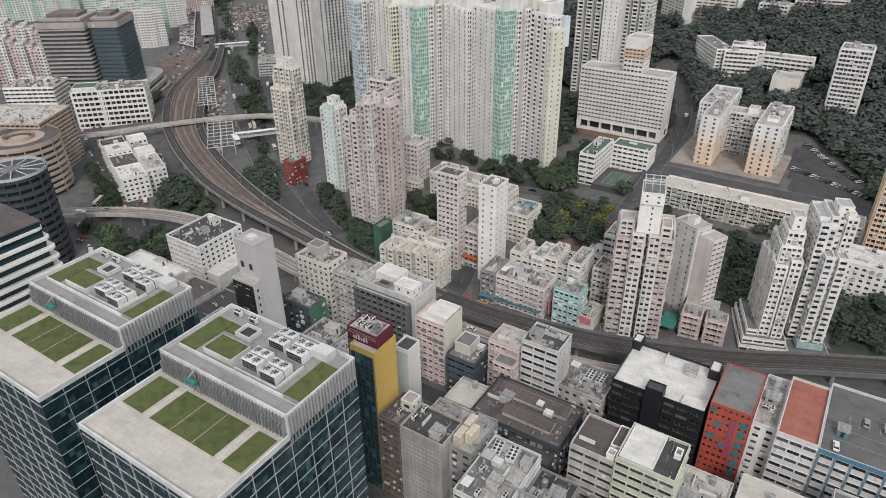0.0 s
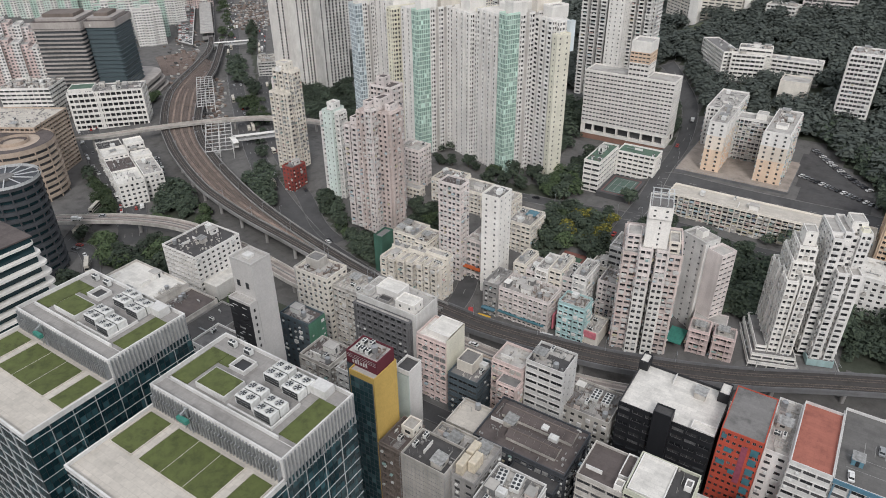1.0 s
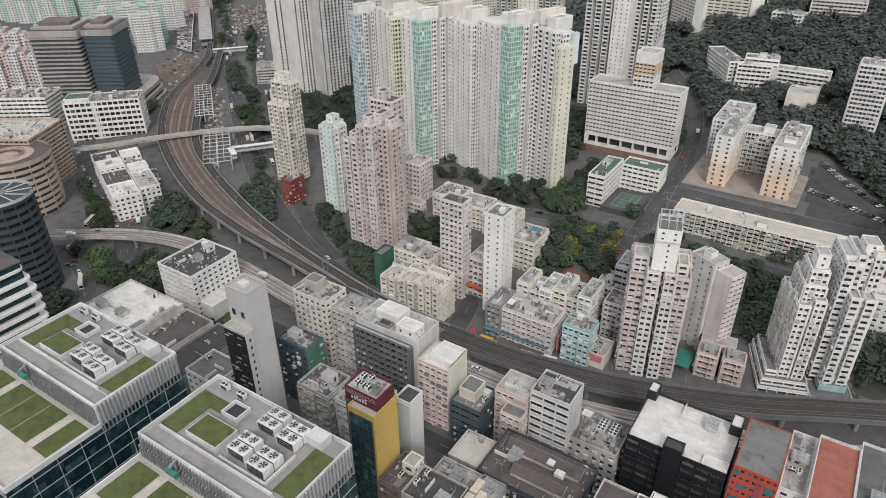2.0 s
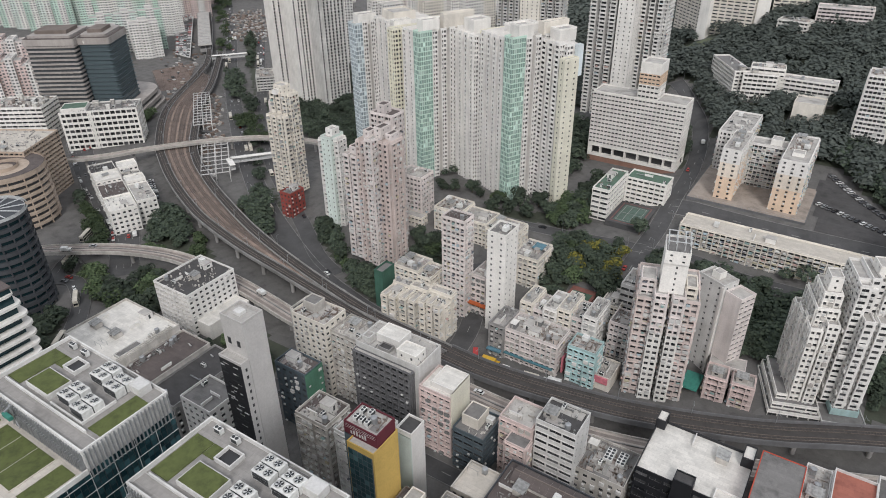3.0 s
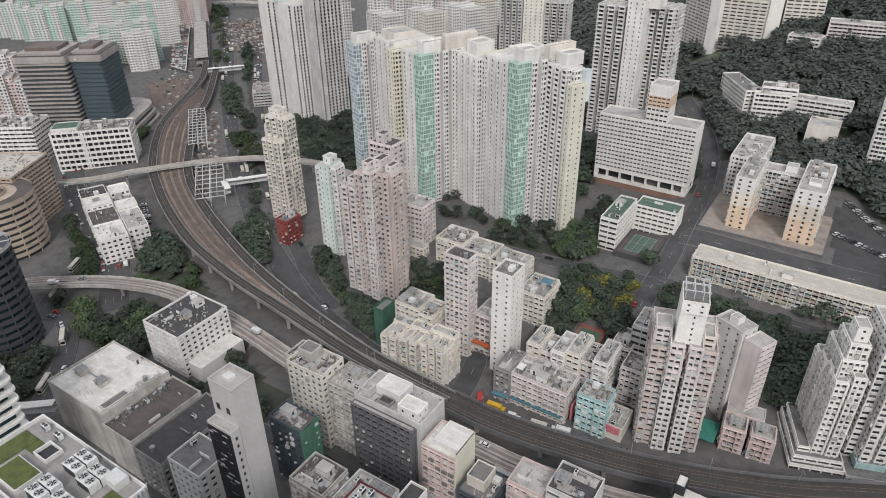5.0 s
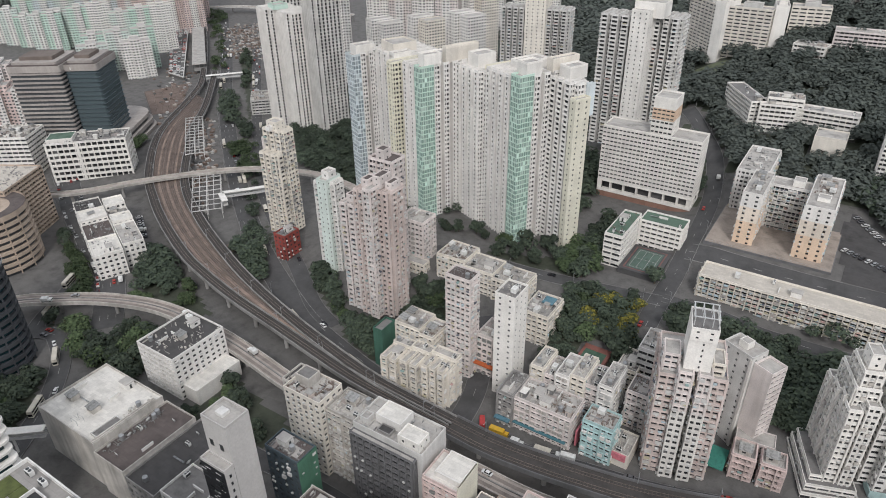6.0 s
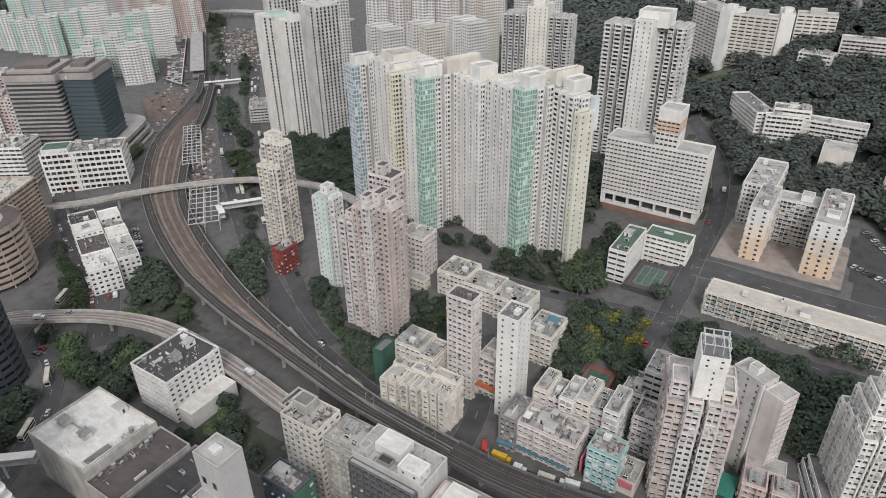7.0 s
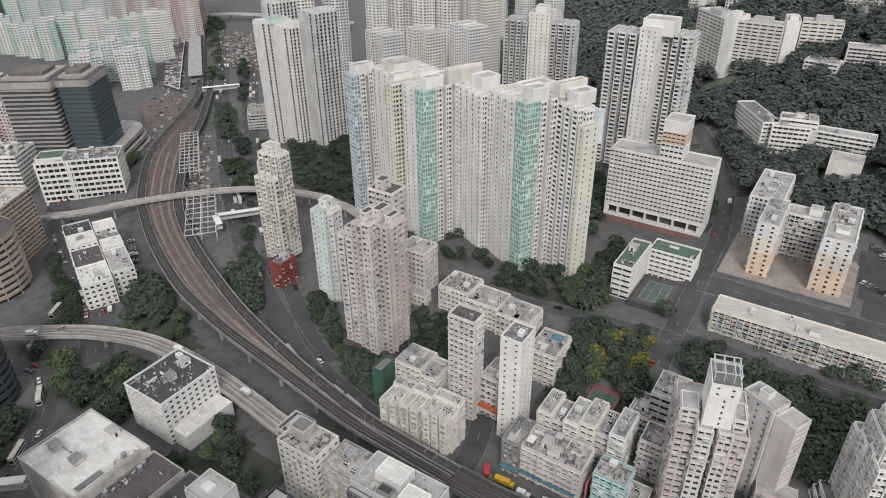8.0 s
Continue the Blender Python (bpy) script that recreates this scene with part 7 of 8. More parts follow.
def make_car(k):
    e = thing("car", 0, 0, 0, 0, CAR_WORDS[k] + " on the asphalt", "car", "cars")
    b = Build()
    prof = [(-2.2, 0.35), (2.2, 0.35), (2.25, 0.7), (2.1, 0.85), (1.1, 0.95), (-1.7, 0.98), (-2.2, 0.9)]
    n = len(prof)
    b.v = [(x, -0.85, z) for x, z in prof] + [(x, 0.85, z) for x, z in prof]
    b.f = [tuple(range(n)), tuple(reversed(range(n, 2 * n)))] + [((i + 1) % n, i, n + i, n + (i + 1) % n) for i in range(n)]
    part("body", b, CAR_PAINT[k], e)
    g = Build()
    g.v = [(1.1, -0.78, 0.95), (1.1, 0.78, 0.95), (-1.7, 0.78, 0.97), (-1.7, -0.78, 0.97), (0.45, -0.62, 1.42), (0.45, 0.62, 1.42), (-1.2, 0.62, 1.42), (-1.2, -0.62, 1.42)]
    g.f = [(0, 1, 5, 4), (1, 2, 6, 5), (2, 3, 7, 6), (3, 0, 4, 7)]
    part("windows", g, car_glass, e, "dark wrap-round glazing")
    part("roof", Build().soft(-1.22, 0.47, -0.64, 0.64, 1.40, 1.47, 0.05), CAR_PAINT[k], e)
    wheels(e, (-1.35, 1.35), 0.78, 0.32)
    return e


def make_box_vehicle(name, label, length, height, paint, cab=True):
    e = thing(name, 0, 0, 0, 0, label, name.split("_")[-1], "large vehicles")
    h, w = length / 2, 1.2
    if cab:
        part("cargo_body", Build().soft(-h, h - 2.0, -w, w, 0.9, height, 0.08), paint, e)
        part("cab", Build().soft(h - 1.85, h, -w * 0.92, w * 0.92, 0.5, height * 0.72, 0.18), paint, e)
        part("windscreen", Build().box(h - 0.02, h + 0.03, -w * 0.8, w * 0.8, height * 0.42, height * 0.64, True), car_glass, e)
        part("chassis", Build().box(-h, h - 0.2, -0.8, 0.8, 0.5, 0.9, True), frame_dark, e)
    else:
        part("body", Build().soft(-h, h, -w, w, 0.45, height, 0.15), paint, e)
        for side in (-1, 1):
            for z in ((1.3, 2.1), (2.9, 3.7)) if height > 3.5 else ((1.3, 2.2),):
                lo, hi = sorted((side * w, side * (w + 0.02)))
                part("window_band", Build().box(-h + 0.5, h - 0.4, lo, hi, *z, True), car_glass, e)
        part("windscreen", Build().box(h - 0.01, h + 0.03, -w * 0.85, w * 0.85, 1.2, min(height - 0.4, 2.5), True), car_glass, e)
    wheels(e, (-h * 0.62, h * 0.68), w - 0.15, 0.48)
    return e


VEHICLES = {
    "bus": lambda: make_box_vehicle("city_bus", "cream double-deck bus on the road", 11, 4.2, bus_cream, False),
    "minibus": lambda: make_box_vehicle("mini_bus", "cream minibus with dark windows", 7, 2.8, bus_cream, False),
    "van": lambda: make_box_vehicle("delivery_van", "white delivery van with boxy body", 5.6, 2.7, van_white),
    "truck": lambda: make_box_vehicle("box_truck", "white box truck with long body", 8, 3.4, van_white),
    "yellow": lambda: make_box_vehicle("yellow_truck", "yellow truck stopped at the kerb", 8.5, 3.0, truck_yellow),
    "redtruck": lambda: make_box_vehicle("red_truck", "red truck beside the street corner", 6.5, 2.8, truck_red),
}
for k in range(5):
    VEHICLES[f"car{k}"] = lambda k=k: make_car(k)


def vehicle(kind, x, y, z, rz):
    m = pose(x, y, z, 0, 0, rz)
    if kind in PROTO:
        return copy_thing(PROTO[kind], m)
    PROTO[kind] = VEHICLES[kind]()
    PROTO[kind].matrix_world = m
    return PROTO[kind]


rng = random.Random(21)


def traffic(index_line, offsets, chance, kinds, raised=None, start=0, stop=None, step=3):
    s = sides(index_line)
    for i in range(start, (stop or len(index_line)) - 1, step):
        for off in offsets:
            if rng.random() < chance:
                p = index_line[i] + s[i] * (off + rng.uniform(-0.3, 0.3))
                d = index_line[i + 1] - index_line[i]
                turn = math.degrees(math.atan2(d.y, d.x)) + (180 if off < 0 else 0)
                vehicle(rng.choice(kinds), p.x, p.y, (ground_z(p.x, p.y) + 0.16) if raised is None else p.z + raised, turn)


CARS = ["car0", "car1", "car2", "car3", "car4", "car0", "car3", "van"]
BIG = CARS[:5] + ["bus", "bus", "truck", "van", "minibus"]
traffic(ROADS_BY["road_main"], (-4.6, -1.6, 1.6, 4.6), 0.11, BIG, start=30, step=3)
traffic(ROADS_BY["road_main_east"], (-2.8, 0, 2.8), 0.1, BIG, start=20, step=3)
traffic(ROADS_BY["road_rail_side"], (-3, 0, 3), 0.18, BIG, step=3)
traffic(ROADS_BY["road_west"], (-6, -2, 2, 6), 0.17, CARS, start=10, step=2)
traffic(ROADS_BY["road_estate"], (-2, 2), 0.14, CARS, step=2)
traffic(ROADS_BY["road_uphill"], (-2.4, 2.4), 0.14, CARS, step=3)
traffic(ROADS_BY["road_ring"], (-2, 2), 0.3, CARS[:5] + ["bus"], step=3)
traffic(ROADS_BY["street_front"], (-2, 2), 0.2, CARS, step=4)
traffic(fly_line, (-2, 2), 0.06, ["van", "car0", "car1"], 0.05, start=28)
for x, y, rz, k in ((-131, 234.5, 4, "yellow"), (-140, 236, 120, "redtruck"), (-122, 233.5, 5, "van"), (-111, 235, 8, "minibus")):
    vehicle(k, x, y, ground_z(x, y) + 0.16, rz)
for k in range(15):
    x, y = -27 + k * 2.9, 424 - k * 1.6
    vehicle(("car0", "car1", "car4", "car2")[k % 4], x, y, ground_z(x, y) + 0.2, 62)
for name, off, gap in (("road_main", 7.2, 9), ("road_rail_side", 5.2, 8), ("road_west", 8.8, 9), ("road_uphill", 5.6, 8), ("road_estate", 5.2, 8)):
    line = ROADS_BY[name]
    s = sides(line)
    for i in range(5, len(line), gap):
        p = line[i] + s[i] * off
        if free(p.x, p.y, -1.2):
            lamp(p.x, p.y, math.degrees(math.atan2(-s[i].y, -s[i].x)))

# ---- school court, terraces and walls ----
court_z = max(ground_z(x, y) for x in (-126, -106) for y in (357, 384)) + 0.25
court = tagged(new("sports_court", Build().box(-126.5, -105.5, 356.5, 385, court_z - 6, court_z).mesh("sports_court", asphalt)), "grey school yard with painted court", "court", kind="structure")
part("court_surface", Build().box(-123, -109, 360, 381, court_z, court_z + 0.03), roofing("court_green", (0.10, 0.15, 0.125), 0.3, 0.3), court, "green painted court surface")
lines = Build()
for x0, x1, y0, y1 in ((-122, -121.8, 361, 380), (-110.2, -110, 361, 380), (-122, -110, 361, 361.2), (-122, -110, 379.8, 380), (-118.2, -118, 361, 380), (-114.2, -114, 361, 380), (-122, -110, 370.4, 370.6)):
    lines.box(x0, x1, y0, y1, court_z + 0.03, court_z + 0.05)
part("court_lines", lines, line_white, court, "white court lines")
edge = Build()
for x0, x1, y0, y1 in ((-124.6, -123.9, 358.5, 383), (-108.2, -107.5, 358.5, 383), (-123.9, -108.2, 358.5, 359.2), (-123.9, -108.2, 382.3, 383)):
    edge.box(x0, x1, y0, y1, court_z + 0.004, court_z + 0.03)
part("running_track", edge, roofing("worn_red_court_paint", (0.20, 0.10, 0.09), 0.4, 0.4), court, "red painted running lane")
terrace = tagged(new("terrace", Build().box(-93, -30, 395.5, 448, 8, 23.6).mesh("terrace", W["slab"])), "dark-walled concrete terrace under the peach housing block", "terrace", kind="structure")
part("terrace_paving", Build().box(-92.6, -30.4, 395.9, 447.6, 23.6, 23.65), roofing("tan_terrace_paving", (0.36, 0.31, 0.27), 0.35, 0.2), terrace)
rail = Build()
for i in range(31):
    rail.bar((-92.5 + i * 2, 395.7, 23.6), (-92.5 + i * 2, 395.7, 24.7), 0.08)
rail.bar((-92.5, 395.7, 24.7), (-30.5, 395.7, 24.7), 0.08)
part("railing", rail, steel, terrace, "grey steel railing")
tagged(new("retaining_wall", Build().box(-34, 60, 393, 394, 4, 20.5).mesh("retaining_wall", W["dirty"])), "stained concrete retaining wall along the road", "wall", kind="structure")
play_z = ground_z(-112.5, 297) + 0.2
playground = tagged(new("playground", Build().box(-119, -106, 282, 298, -3, play_z).mesh("playground", roofing("playground_red", (0.26, 0.11, 0.09), 0.3, 0.3))), "green and red painted playground among trees", "court", kind="structure")
part("court_surface", Build().box(-117.6, -107.4, 283.4, 294, play_z, play_z + 0.03), roofing("playground_green", (0.07, 0.13, 0.09), 0.3, 0.3), playground, "green painted surface")
zebra = Build()
for k in range(9):
    x = -103.5 + k * 1.05
    zebra.quad(*((p, q, ground_z(p, q) + 0.2) for p, q in ((x, 344), (x + 0.55, 344), (x + 0.55, 348), (x, 348))))
tagged(new("zebra_crossing", zebra.mesh("zebra_crossing", line_white)), "worn white zebra crossing stripes", "road marking", kind="structure")


# ---- footbridges, station and depot ----
def footbridge(points, width, label):
    line = spline(points, 3)
    e = tagged(new("footbridge"), label, "footbridge", kind="structure")
    part("deck", ribbon(Build(), line, -width / 2, width / 2, 0, 0.6), W["lightgrey"], e)
    part("roof", ribbon(Build(), line, -width / 2 - 0.4, width / 2 + 0.4, 3.2, 0.35), W["clean"], e, "white bridge roof")
    for side in (-1, 1):
        part("railing", ribbon(Build(), line, *sorted((side * width / 2, side * (width / 2 - 0.1))), 1.2, 1.2), frame_white, e)
    s = sides(line)
    for i in range(0, len(line), 3):
        for side in (-1, 1):
            p = line[i] + s[i] * side * width * 0.45
            part("post", Build().bar((p.x, p.y, p.z), (p.x, p.y, p.z + 3), 0.15), frame_white, e)
        p = line[i]
        if i % 6 == 0:
            part("pier", Build().tube(p.x, p.y, ground_z(p.x, p.y) - 1, p.z - 0.5, 0.5, k=8), W["lightgrey"], e)


footbridge([(-395, 318, 5), (-385, 330, 5), (-375, 343, 5)], 3.2, "white roofed footbridge across the main road")
footbridge([(-395.5, 317, 5), (-389, 313.5, 5), (-383, 310, 5)], 3.2, "white roofed footbridge stair")
footbridge([(-632, 503, 5), (-620, 517, 5), (-608, 532, 5)], 4, "white roofed footbridge at the station")
footbridge([(-330, 122, 5), (-318, 114, 5), (-300, 116, 5), (-284, 128, 5)], 3.2, "white roofed walkway beside the slip road")
station = thing("railway_station", -737, 581, 0, 140.8, "long grey station roof between the tracks", "station")
part("platform", Build().box(-94, 94, -6, 6, 4, 7), W["grey"], station)
part("roof", Build().soft(-94, 94, -7.5, 7.5, 11, 12, 0.5), R["light"], station, "pale ribbed platform roof")
for i in range(24):
    part("roof_rib", Build().box(-92 + i * 8, -91.6 + i * 8, -7.4, 7.4, 12, 12.15, True), steel, station)
    part("column", Build().bar((-92 + i * 8, 0, 7), (-92 + i * 8, 0, 11), 0.4), steel, station)


def steel_frame(x, y, rz, length, width, label):
    e = thing("steel_shed_frame", x, y, ground_z(x, y), rz, label, "frame", "depot frames")
    n = int(length / 7)
    for i in range(n + 1):
        u = -length / 2 + i * length / n
        for v in (-width / 2, 0, width / 2):
            part("post", Build().bar((u, v, -1), (u, v, 7), 0.35), W["lightgrey"], e)
        part("beam", Build().bar((u, -width / 2, 7), (u, width / 2, 7), 0.45), W["lightgrey"], e)
    for v in (-width / 2, -width / 4, 0, width / 4, width / 2):
        part("purlin", Build().bar((-length / 2, v, 7.3), (length / 2, v, 7.3), 0.35), W["lightgrey"], e)
    return e


steel_frame(-409, 316, -40, 62, 19, "open grey steel frame of a depot shed")
steel_frame(-505, 384, -39, 88, 14, "open grey steel frame over depot sidings")
rng = random.Random(8)
for (ax, ay), (bx, by), n, spread in (((-700, 520), (-560, 402), 120, 22), ((-800, 712), (-672, 610), 520, 24), ((-890, 665), (-690, 512), 160, 9), ((-540, 420), (-430, 330), 170, 9), ((-470, 345), (-400, 295), 90, 8), ((-360, 280), (-300, 262), 16, 4), ((-900, 640), (-1000, 760), 80, 60)):
    b = Build()
    for k in range(n):
        t = rng.random()
        x, y = ax + (bx - ax) * t + rng.uniform(-spread, spread), ay + (by - ay) * t + rng.uniform(-spread, spread)
        g, w, d = ground_z(x, y), rng.uniform(0.4, 1.9), rng.uniform(0.4, 1.7)
        b.box(x - w, x + w, y - d, y + d, g - 0.5, g + rng.uniform(0.4, 2.4))
    tagged(new("yard_sheds", b.mesh("yard_sheds", yard_mix)), "scattered low huts, crates and sheds in the yard", "sheds", kind="stuff")

# fan of sidings beside the depot, and the car deck under the far estates
b = Build()
far_edge, near_edge = [Vector((-664 + 3.2 * k, 449 + 9.2 * k, 0.3)) for k in range(6)], [Vector((-596 + 2.6 * k, 408 + 3.6 * k, 0.3)) for k in range(6)]
for k in range(5):
    b.quad(*(tuple(p - Vector((0, 0, 0.05))) for p in (near_edge[k], near_edge[k + 1], far_edge[k + 1], far_edge[k])))
sidings = tagged(new("siding_bed", b.mesh("siding_bed", ballast)), "rust-brown ballast with a fan of sidings", "railway", kind="structure")
for p, q in zip(far_edge, near_edge):
    tracks(sidings, spline([p, p.lerp(q, 0.5), q]), (0,), 0.02, False)
deck_a, deck_b, deck_c, deck_d = (Vector(p) for p in ((-690, 500, 3), (-662, 497, 3), (-932, 724, 3), (-952, 702, 3)))
car_deck = tagged(new("car_deck"), "grey concrete parking deck beside the railway", "car park", kind="structure")
b = Build()
for k in range(24):
    p, q = deck_a.lerp(deck_d, k / 24), deck_b.lerp(deck_c, k / 24)
    r, t = deck_a.lerp(deck_d, (k + 1) / 24), deck_b.lerp(deck_c, (k + 1) / 24)
    b.quad(tuple(p), tuple(q), tuple(t), tuple(r))
for p, q in ((deck_a, deck_b), (deck_b, deck_c), (deck_d, deck_a)):
    lo = Vector((0, 0, 8))
    b.quad(tuple(p - lo), tuple(q - lo), tuple(q), tuple(p))
part("slab", b, R["deck"], car_deck)
b = Build().bar(tuple(deck_b + Vector((0, 0, 0.5))), tuple(deck_c + Vector((0, 0, 0.5))), 1.0).bar(tuple(deck_a + Vector((0, 0, 0.5))), tuple(deck_b + Vector((0, 0, 0.5))), 1.0)
part("parapet", b, W["lightgrey"], car_deck)


def far_cars(name, spots, label, seed):
    """Parked cars too far off to pick apart: bodies with cabins, in one mesh."""
    rng, b = random.Random(seed), Build()
    for x, y, z, turn in spots:
        f, g = Vector((math.cos(turn), math.sin(turn), 0)), Vector((-math.sin(turn), math.cos(turn), 0))
        for l, w, z0, z1, shrink in ((2.2, 0.9, 0.2, 0.9, 0.95), (1.2, 0.8, 0.85, 1.5, 0.8)):
            n = len(b.v)
            for zz, k in ((z0, 1), (z1, shrink)):
                b.v += [tuple(Vector((x, y, z + zz)) + f * (i * l * k) + g * (j * w * k)) for i, j in ((-1, -1), (1, -1), (1, 1), (-1, 1))]
            b.f += [(n, n + 1, n + 5, n + 4), (n + 1, n + 2, n + 6, n + 5), (n + 2, n + 3, n + 7, n + 6), (n + 3, n, n + 4, n + 7), (n + 4, n + 5, n + 6, n + 7)]
    tagged(new(name, b.mesh(name, car_mix)), label, "cars", kind="stuff")


car_mix = motley("parked_car_paint", [(0.70, 0.70, 0.69), (0.05, 0.05, 0.055), (0.40, 0.41, 0.42), (0.66, 0.66, 0.64), (0.14, 0.14, 0.15), (0.34, 0.05, 0.04), (0.55, 0.55, 0.54)], 0.35)
rng = random.Random(77)
lane = math.atan2(deck_c.y - deck_b.y, deck_c.x - deck_b.x)
far_cars("parked_cars", [(p.x, p.y, 3.0, lane + math.pi / 2) for i in range(64) for j in (0.14, 0.4, 0.62, 0.88) if rng.random() < 0.72 for p in [deck_a.lerp(deck_d, (i + 0.5) / 64).lerp(deck_b.lerp(deck_c, (i + 0.5) / 64), j)]], "rows of parked cars on the parking deck", 3)
spots = []
for name, offs, first in (("road_main", (-5.2, -2.0, 1.6, 4.8), 90), ("road_main_east", (-3, 0.2, 3), 60), ("road_west", (-6.6, 6.6), 8)):
    line = ROADS_BY[name]
    side = sides(line)
    for i in range(first if name == "road_west" else 4, (len(line) - 6) if name == "road_west" else first, 2):
        for off in offs:
            if rng.random() < (0.55 if name == "road_west" else 0.14):
                p, d = line[i] + side[i] * off, line[i + 1] - line[i]
                spots.append((p.x, p.y, ground_z(p.x, p.y) + 0.3, math.atan2(d.y, d.x)))
far_cars("parked_cars", spots, "cars along the far roads", 4)
viaduct("road_bridge", [(-1010, 690, 9), (-930, 742, 9), (-880, 778, 9), (-800, 800, 9), (-690, 815, 9)], 10, "distant pale road bridge across the railway", concrete_road, 40, 0.9)

# ---- shop fronts, signs and awnings ----
def sign(name, x0, x1, y0, y1, z0, z1, material, label, bars=0):
    e = thing(name, (x0 + x1) / 2, (y0 + y1) / 2, 0, 0, label, "sign")
    w, d = (x1 - x0) / 2, (y1 - y0) / 2
    part("board", Build().box(-w, w, -d, d, z0, z1, True), material, e)
    b = Build()
    for k in range(bars):
        u = -w + (k + 0.6) * 2 * w / (bars + 0.2)
        b.box(u - w / bars * 0.6, u + w / bars * 0.5, -d - 0.05, -d, z0 + (z1 - z0) * 0.25, z0 + (z1 - z0) * 0.75, True)
    part("lettering_bars", b, frame_white, e, "pale bars of lettering")
    return e


sign("shop_sign", -98, -80, 244.2, 244.9, 0, 3.2, pink_sign, "long pink shop sign board", 0)
sign("shop_sign", -101.2, -100.5, 244, 251, -2, 6, pink_sign, "pink-red sign on the side wall", 0)
sign("awning", -128, -104, 240.4, 241.8, -0.3, 0.1, teal_sign, "blue-green shop awning over the pavement", 0)
sign("awning", -136, -129, 238.6, 240.8, -0.2, 0.4, blue_tarp, "blue shop awning over the pavement", 0)
sign("awning", -159.5, -148, 260.5, 262.8, 3.6, 4.4, plain("orange_awning", (0.55, 0.14, 0.05), 0.7), "orange-red awning round the corner shop", 0)
sign("awning", -53.5, -46.5, 259, 271, 1.5, 1.9, green_tarp, "green tarpaulin over a yard", 0)
sign("roof_sign", -62, -45, 121.4, 121.8, 24.5, 29.5, W["grey"], "grey sign board with pale bars on factory edge", 9)
sign("blue_roof_sheet", -143, -137.5, 297, 303, 22.4, 22.8, blue_tarp, "blue sheet over a roof room", 0)
for x, y in ((-78.2, 128), (-78.2, 134), (-75.5, 130.5)):
    e = thing("large_tank", x, y, 30, 0, "large beige ribbed roof tank", "water tank", "beige tanks")
    part("body", Build().soft(-1.2, 1.2, -2.6, 2.6, 0.2, 4.2, 0.2), beige_plastic, e)
    for k in range(6):
        part("rib", Build().box(-1.26, 1.26, -2.4 + k * 0.95, -2.25 + k * 0.95, 0.3, 4.0, True), beige_plastic, e)
for k in range(7):
    sign("wall_strip", 15.6 + k * 4.35, 16.1 + k * 4.35, 182.1, 182.47, -4, 29.3, W["blue_strip"], "blue painted strip up a factory wall", 0)
def fan_bank(x, y, z, rz):
    e = thing("fan_bank", x, y, z, rz, "white roof condenser bank with eight dark round fans", "air conditioner", "fan banks")
    part("casing", Build().soft(-1.5, 1.5, -3.0, 3.0, 0.3, 1.7, 0.06), white_metal, e)
    part("base_frame", Build().box(-1.3, 1.3, -2.8, 2.8, 0, 0.3), steel, e)
    for i in (-0.72, 0.72):
        for j in (-2.2, -0.75, 0.75, 2.2):
            part("fan", Build().tube(i, j, 1.7, 1.78, 0.56, k=12), frame_dark, e)


for x, y, z, turn in FAN_SPOTS:
    fan_bank(x, y, z, turn)
sign("roof_trim", 15.2, 42, 182.2, 182.48, 29.4, 31.05, plain("blue_trim", (0.10, 0.22, 0.30), 0.6), "blue trim strip along factory parapet", 0)
scaf = thing("scaffold", -88, 120, 0, 0, "grey bamboo scaffold wrapped round the factory", "scaffold")
for i in range(12):
    x = -8.2 + i * 1.47
    part("upright", Build().bar((x, 0.1, -4), (x, 0.1, 33.4), 0.06), steel, scaf)
for k in range(20):
    part("ledger", Build().bar((-8.3, 0, -3 + k * 1.85), (8.2, 0, -3 + k * 1.85), 0.06), steel, scaf)
for k in range(20):
    part("ledger", Build().bar((8.1, 0, -3 + k * 1.85), (8.1, 12.6, -3 + k * 1.85), 0.06), steel, scaf)
for i in range(9):
    part("upright", Build().bar((8.15, 0.3 + i * 1.5, -4), (8.15, 0.3 + i * 1.5, 33.4), 0.06), steel, scaf)


# yard beside the peach block, with parked cars
yard = [(-32, 437), (-28, 468), (9, 423), (11, 389), (-23, 391)]
yb = Build()
for i in range(16):
    for j in range(28):
        x, y = -34 + i * 3, 387 + j * 3
        if inside(x + 1.5, y + 1.5, yard) and free(x + 1.5, y + 1.5, 0.5):
            yb.quad(*((p, q, ground_z(p, q) + 0.2) for p, q in ((x, y), (x + 3, y), (x + 3, y + 3), (x, y + 3))))
tagged(new("yard_paving", yb.mesh("yard_paving", R["dark"])), "dark asphalt yard beside the peach block", "ground", kind="structure")
rng = random.Random(8)
for k in range(15):
    t = k / 14
    x, y = -25 + 33 * t, 461 - 39 * t
    if free(x, y, 0.2):
        vehicle(rng.choice(("car0", "car1", "car2", "car4", "car0")), x, y, ground_z(x, y) + 0.24, 40 + rng.uniform(-4, 4))
for k in range(20):
    t = k / 19
    x, y = -434 + 54 * t, 277 - 32 * t
    if rng.random() < 0.8 and free(x, y, 0.2):
        vehicle(rng.choice(("car0", "car1", "car2", "car4", "van")), x, y, ground_z(x, y) + 0.08, 60 + rng.uniform(-4, 4))

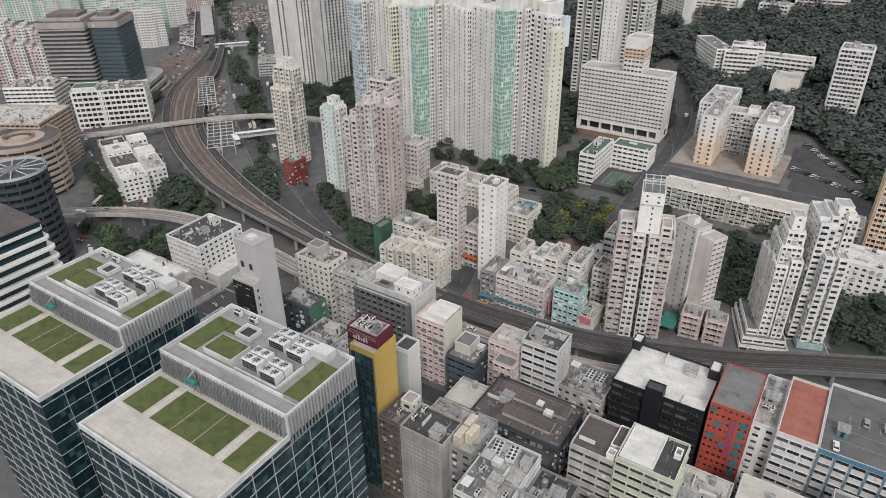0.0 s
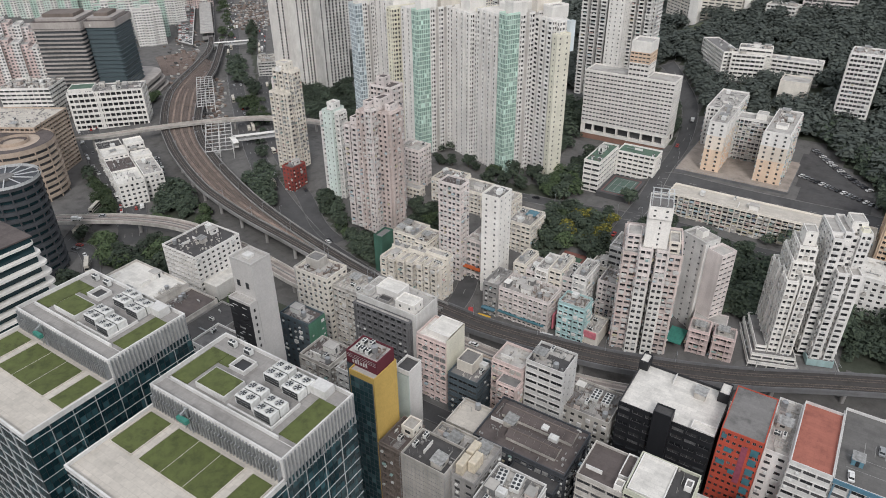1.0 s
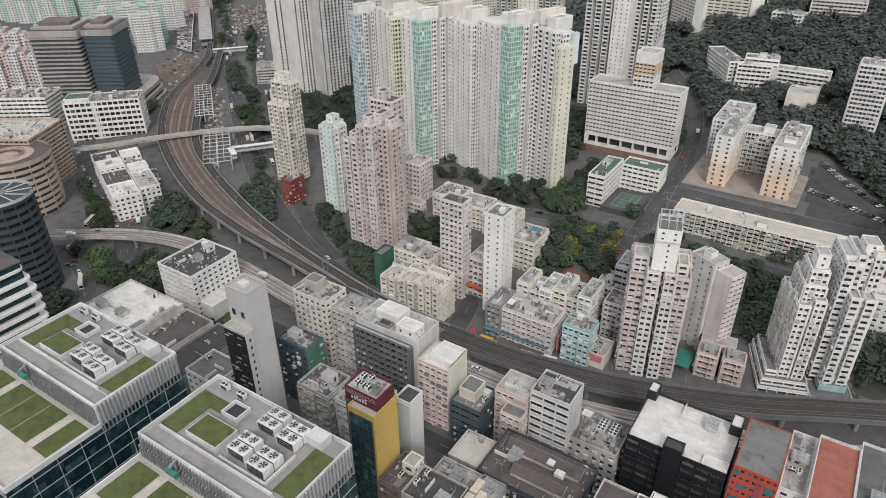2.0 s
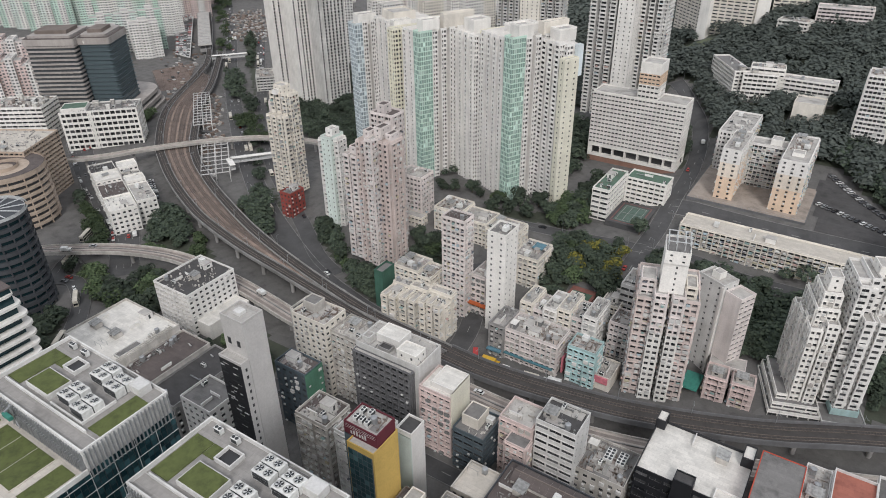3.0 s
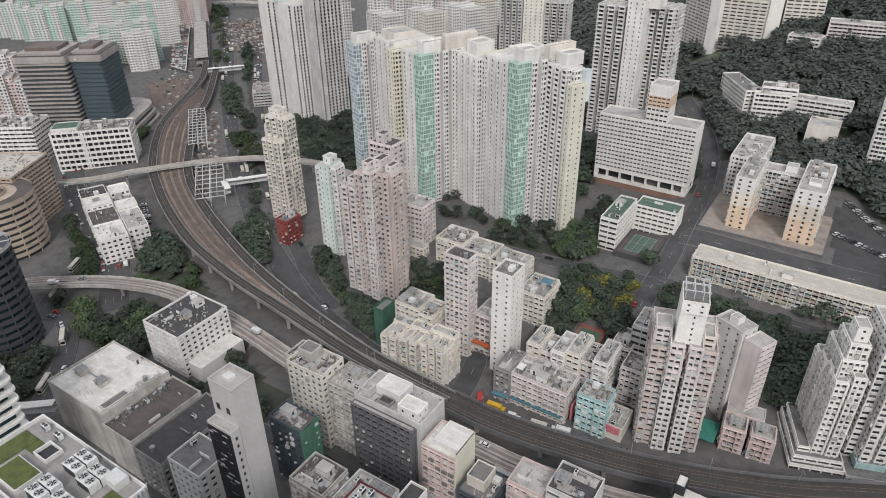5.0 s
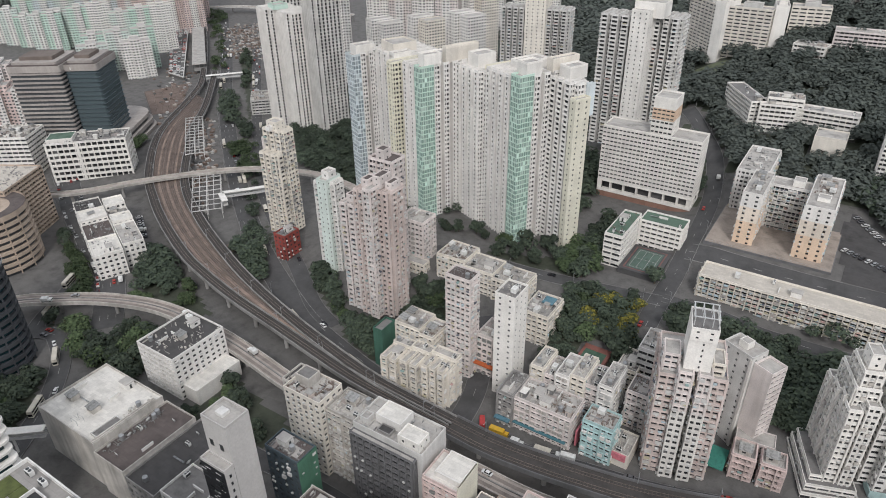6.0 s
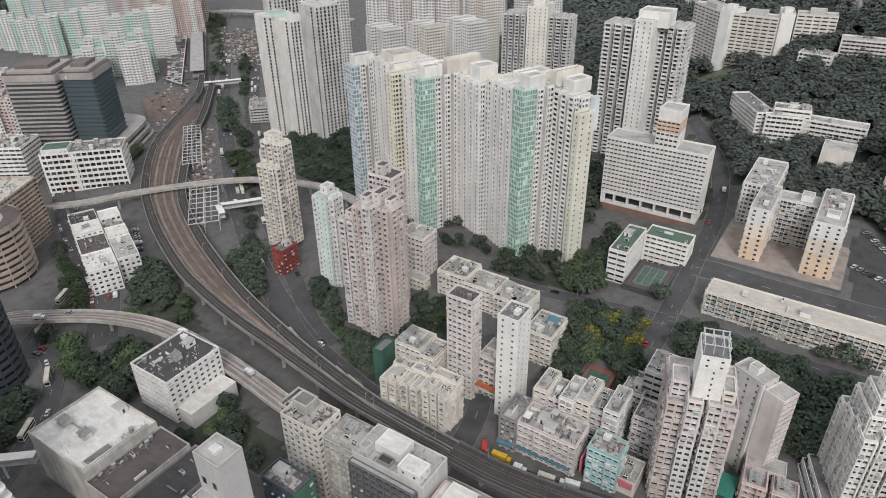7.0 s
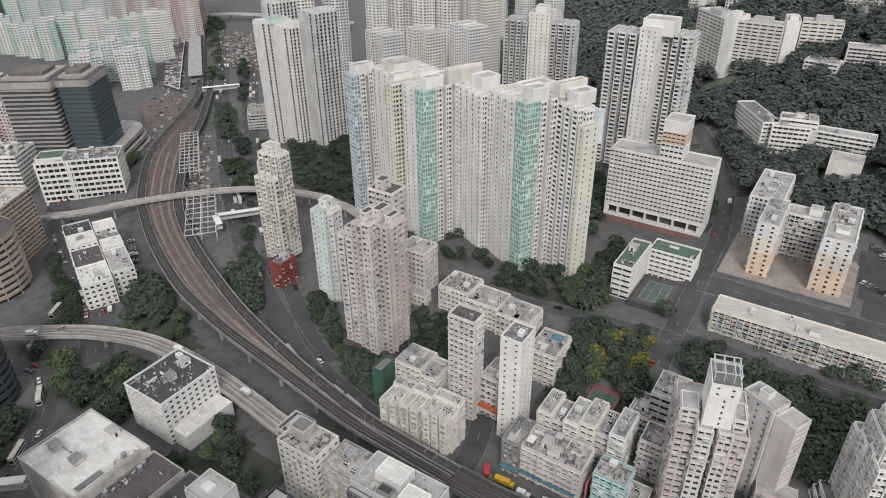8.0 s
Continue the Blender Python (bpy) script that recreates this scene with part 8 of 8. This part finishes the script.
# rooftop parking on the large pale factory
lines = Build()
for k in range(7):
    lines.box(22 + k * 2.8, 22.15 + k * 2.8, 199, 204, 30.0, 30.012)
lines.box(18, 40, 195.8, 195.95, 30.0, 30.012).box(18, 40, 190.4, 190.55, 30.0, 30.012)
tagged(new("parking_lines", lines.mesh("parking_lines", line_white)), "worn white bay lines on the parking deck", "road marking", kind="structure")
for kind, x, y, turn in (("van", 34, 202, 12), ("car0", 19.5, 186.5, 95), ("car1", 26.5, 202, 88), ("car2", 38, 187, 180)):
    if kind in VEHICLES:
        vehicle(kind, x, y, 30.01, turn)
hut = thing("deck_hut", 20.5, 194, 30, 0, "small blue sheet-metal hut on the parking deck", "hut")
part("wall", Build().soft(-1.6, 1.6, -2.0, 2.0, 0, 2.3, 0.1), blue_tarp, hut)
part("door", Build().box(-0.5, 0.5, -2.06, -2.0, 0, 1.95, True), frame_dark, hut)
part("roof", Build().box(-1.8, 1.8, -2.2, 2.2, 2.3, 2.42, True), shed_tin, hut)


# low pitched sheds on the dark factory's roof
def pitched_shed(x0, x1, y0, y1, z, rise, label):
    e = thing("pitched_shed", (x0 + x1) / 2, (y0 + y1) / 2, z, 0, label, "shed", "pitched roof sheds")
    w, d = (x1 - x0) / 2, (y1 - y0) / 2
    part("wall", Build().box(-w + 0.3, w - 0.3, -d + 0.3, d - 0.3, 0, 1.6), W["dirty"], e)
    for s in (-1, 1):
        b, n = Build(), int(2 * w / 1.2)
        for k in range(n):
            a, c, h = -w + k * 2 * w / n, -w + (k + 1) * 2 * w / n, 0.07 * (k % 2)
            q = ((a, s * d, 1.5 + h), (c, s * d, 1.5 + h), (c, 0, 1.5 + rise + h), (a, 0, 1.5 + rise + h))
            b.quad(*(q if s < 0 else reversed(q)))
        part("roof_slope", b, R["brown"], e, "brown tin roof slope in lapped sheets")
    part("ridge", Build().bar((-w, 0, 1.55 + rise), (w, 0, 1.55 + rise), 0.3), W["brown"], e)
    return e


pitched_shed(-82, -56, 158.5, 165.5, 24, 1.5, "long low brown tin-roofed shed on a factory roof")
pitched_shed(-76, -58, 150, 156, 24, 1.2, "low brown tin-roofed shed on a factory roof")
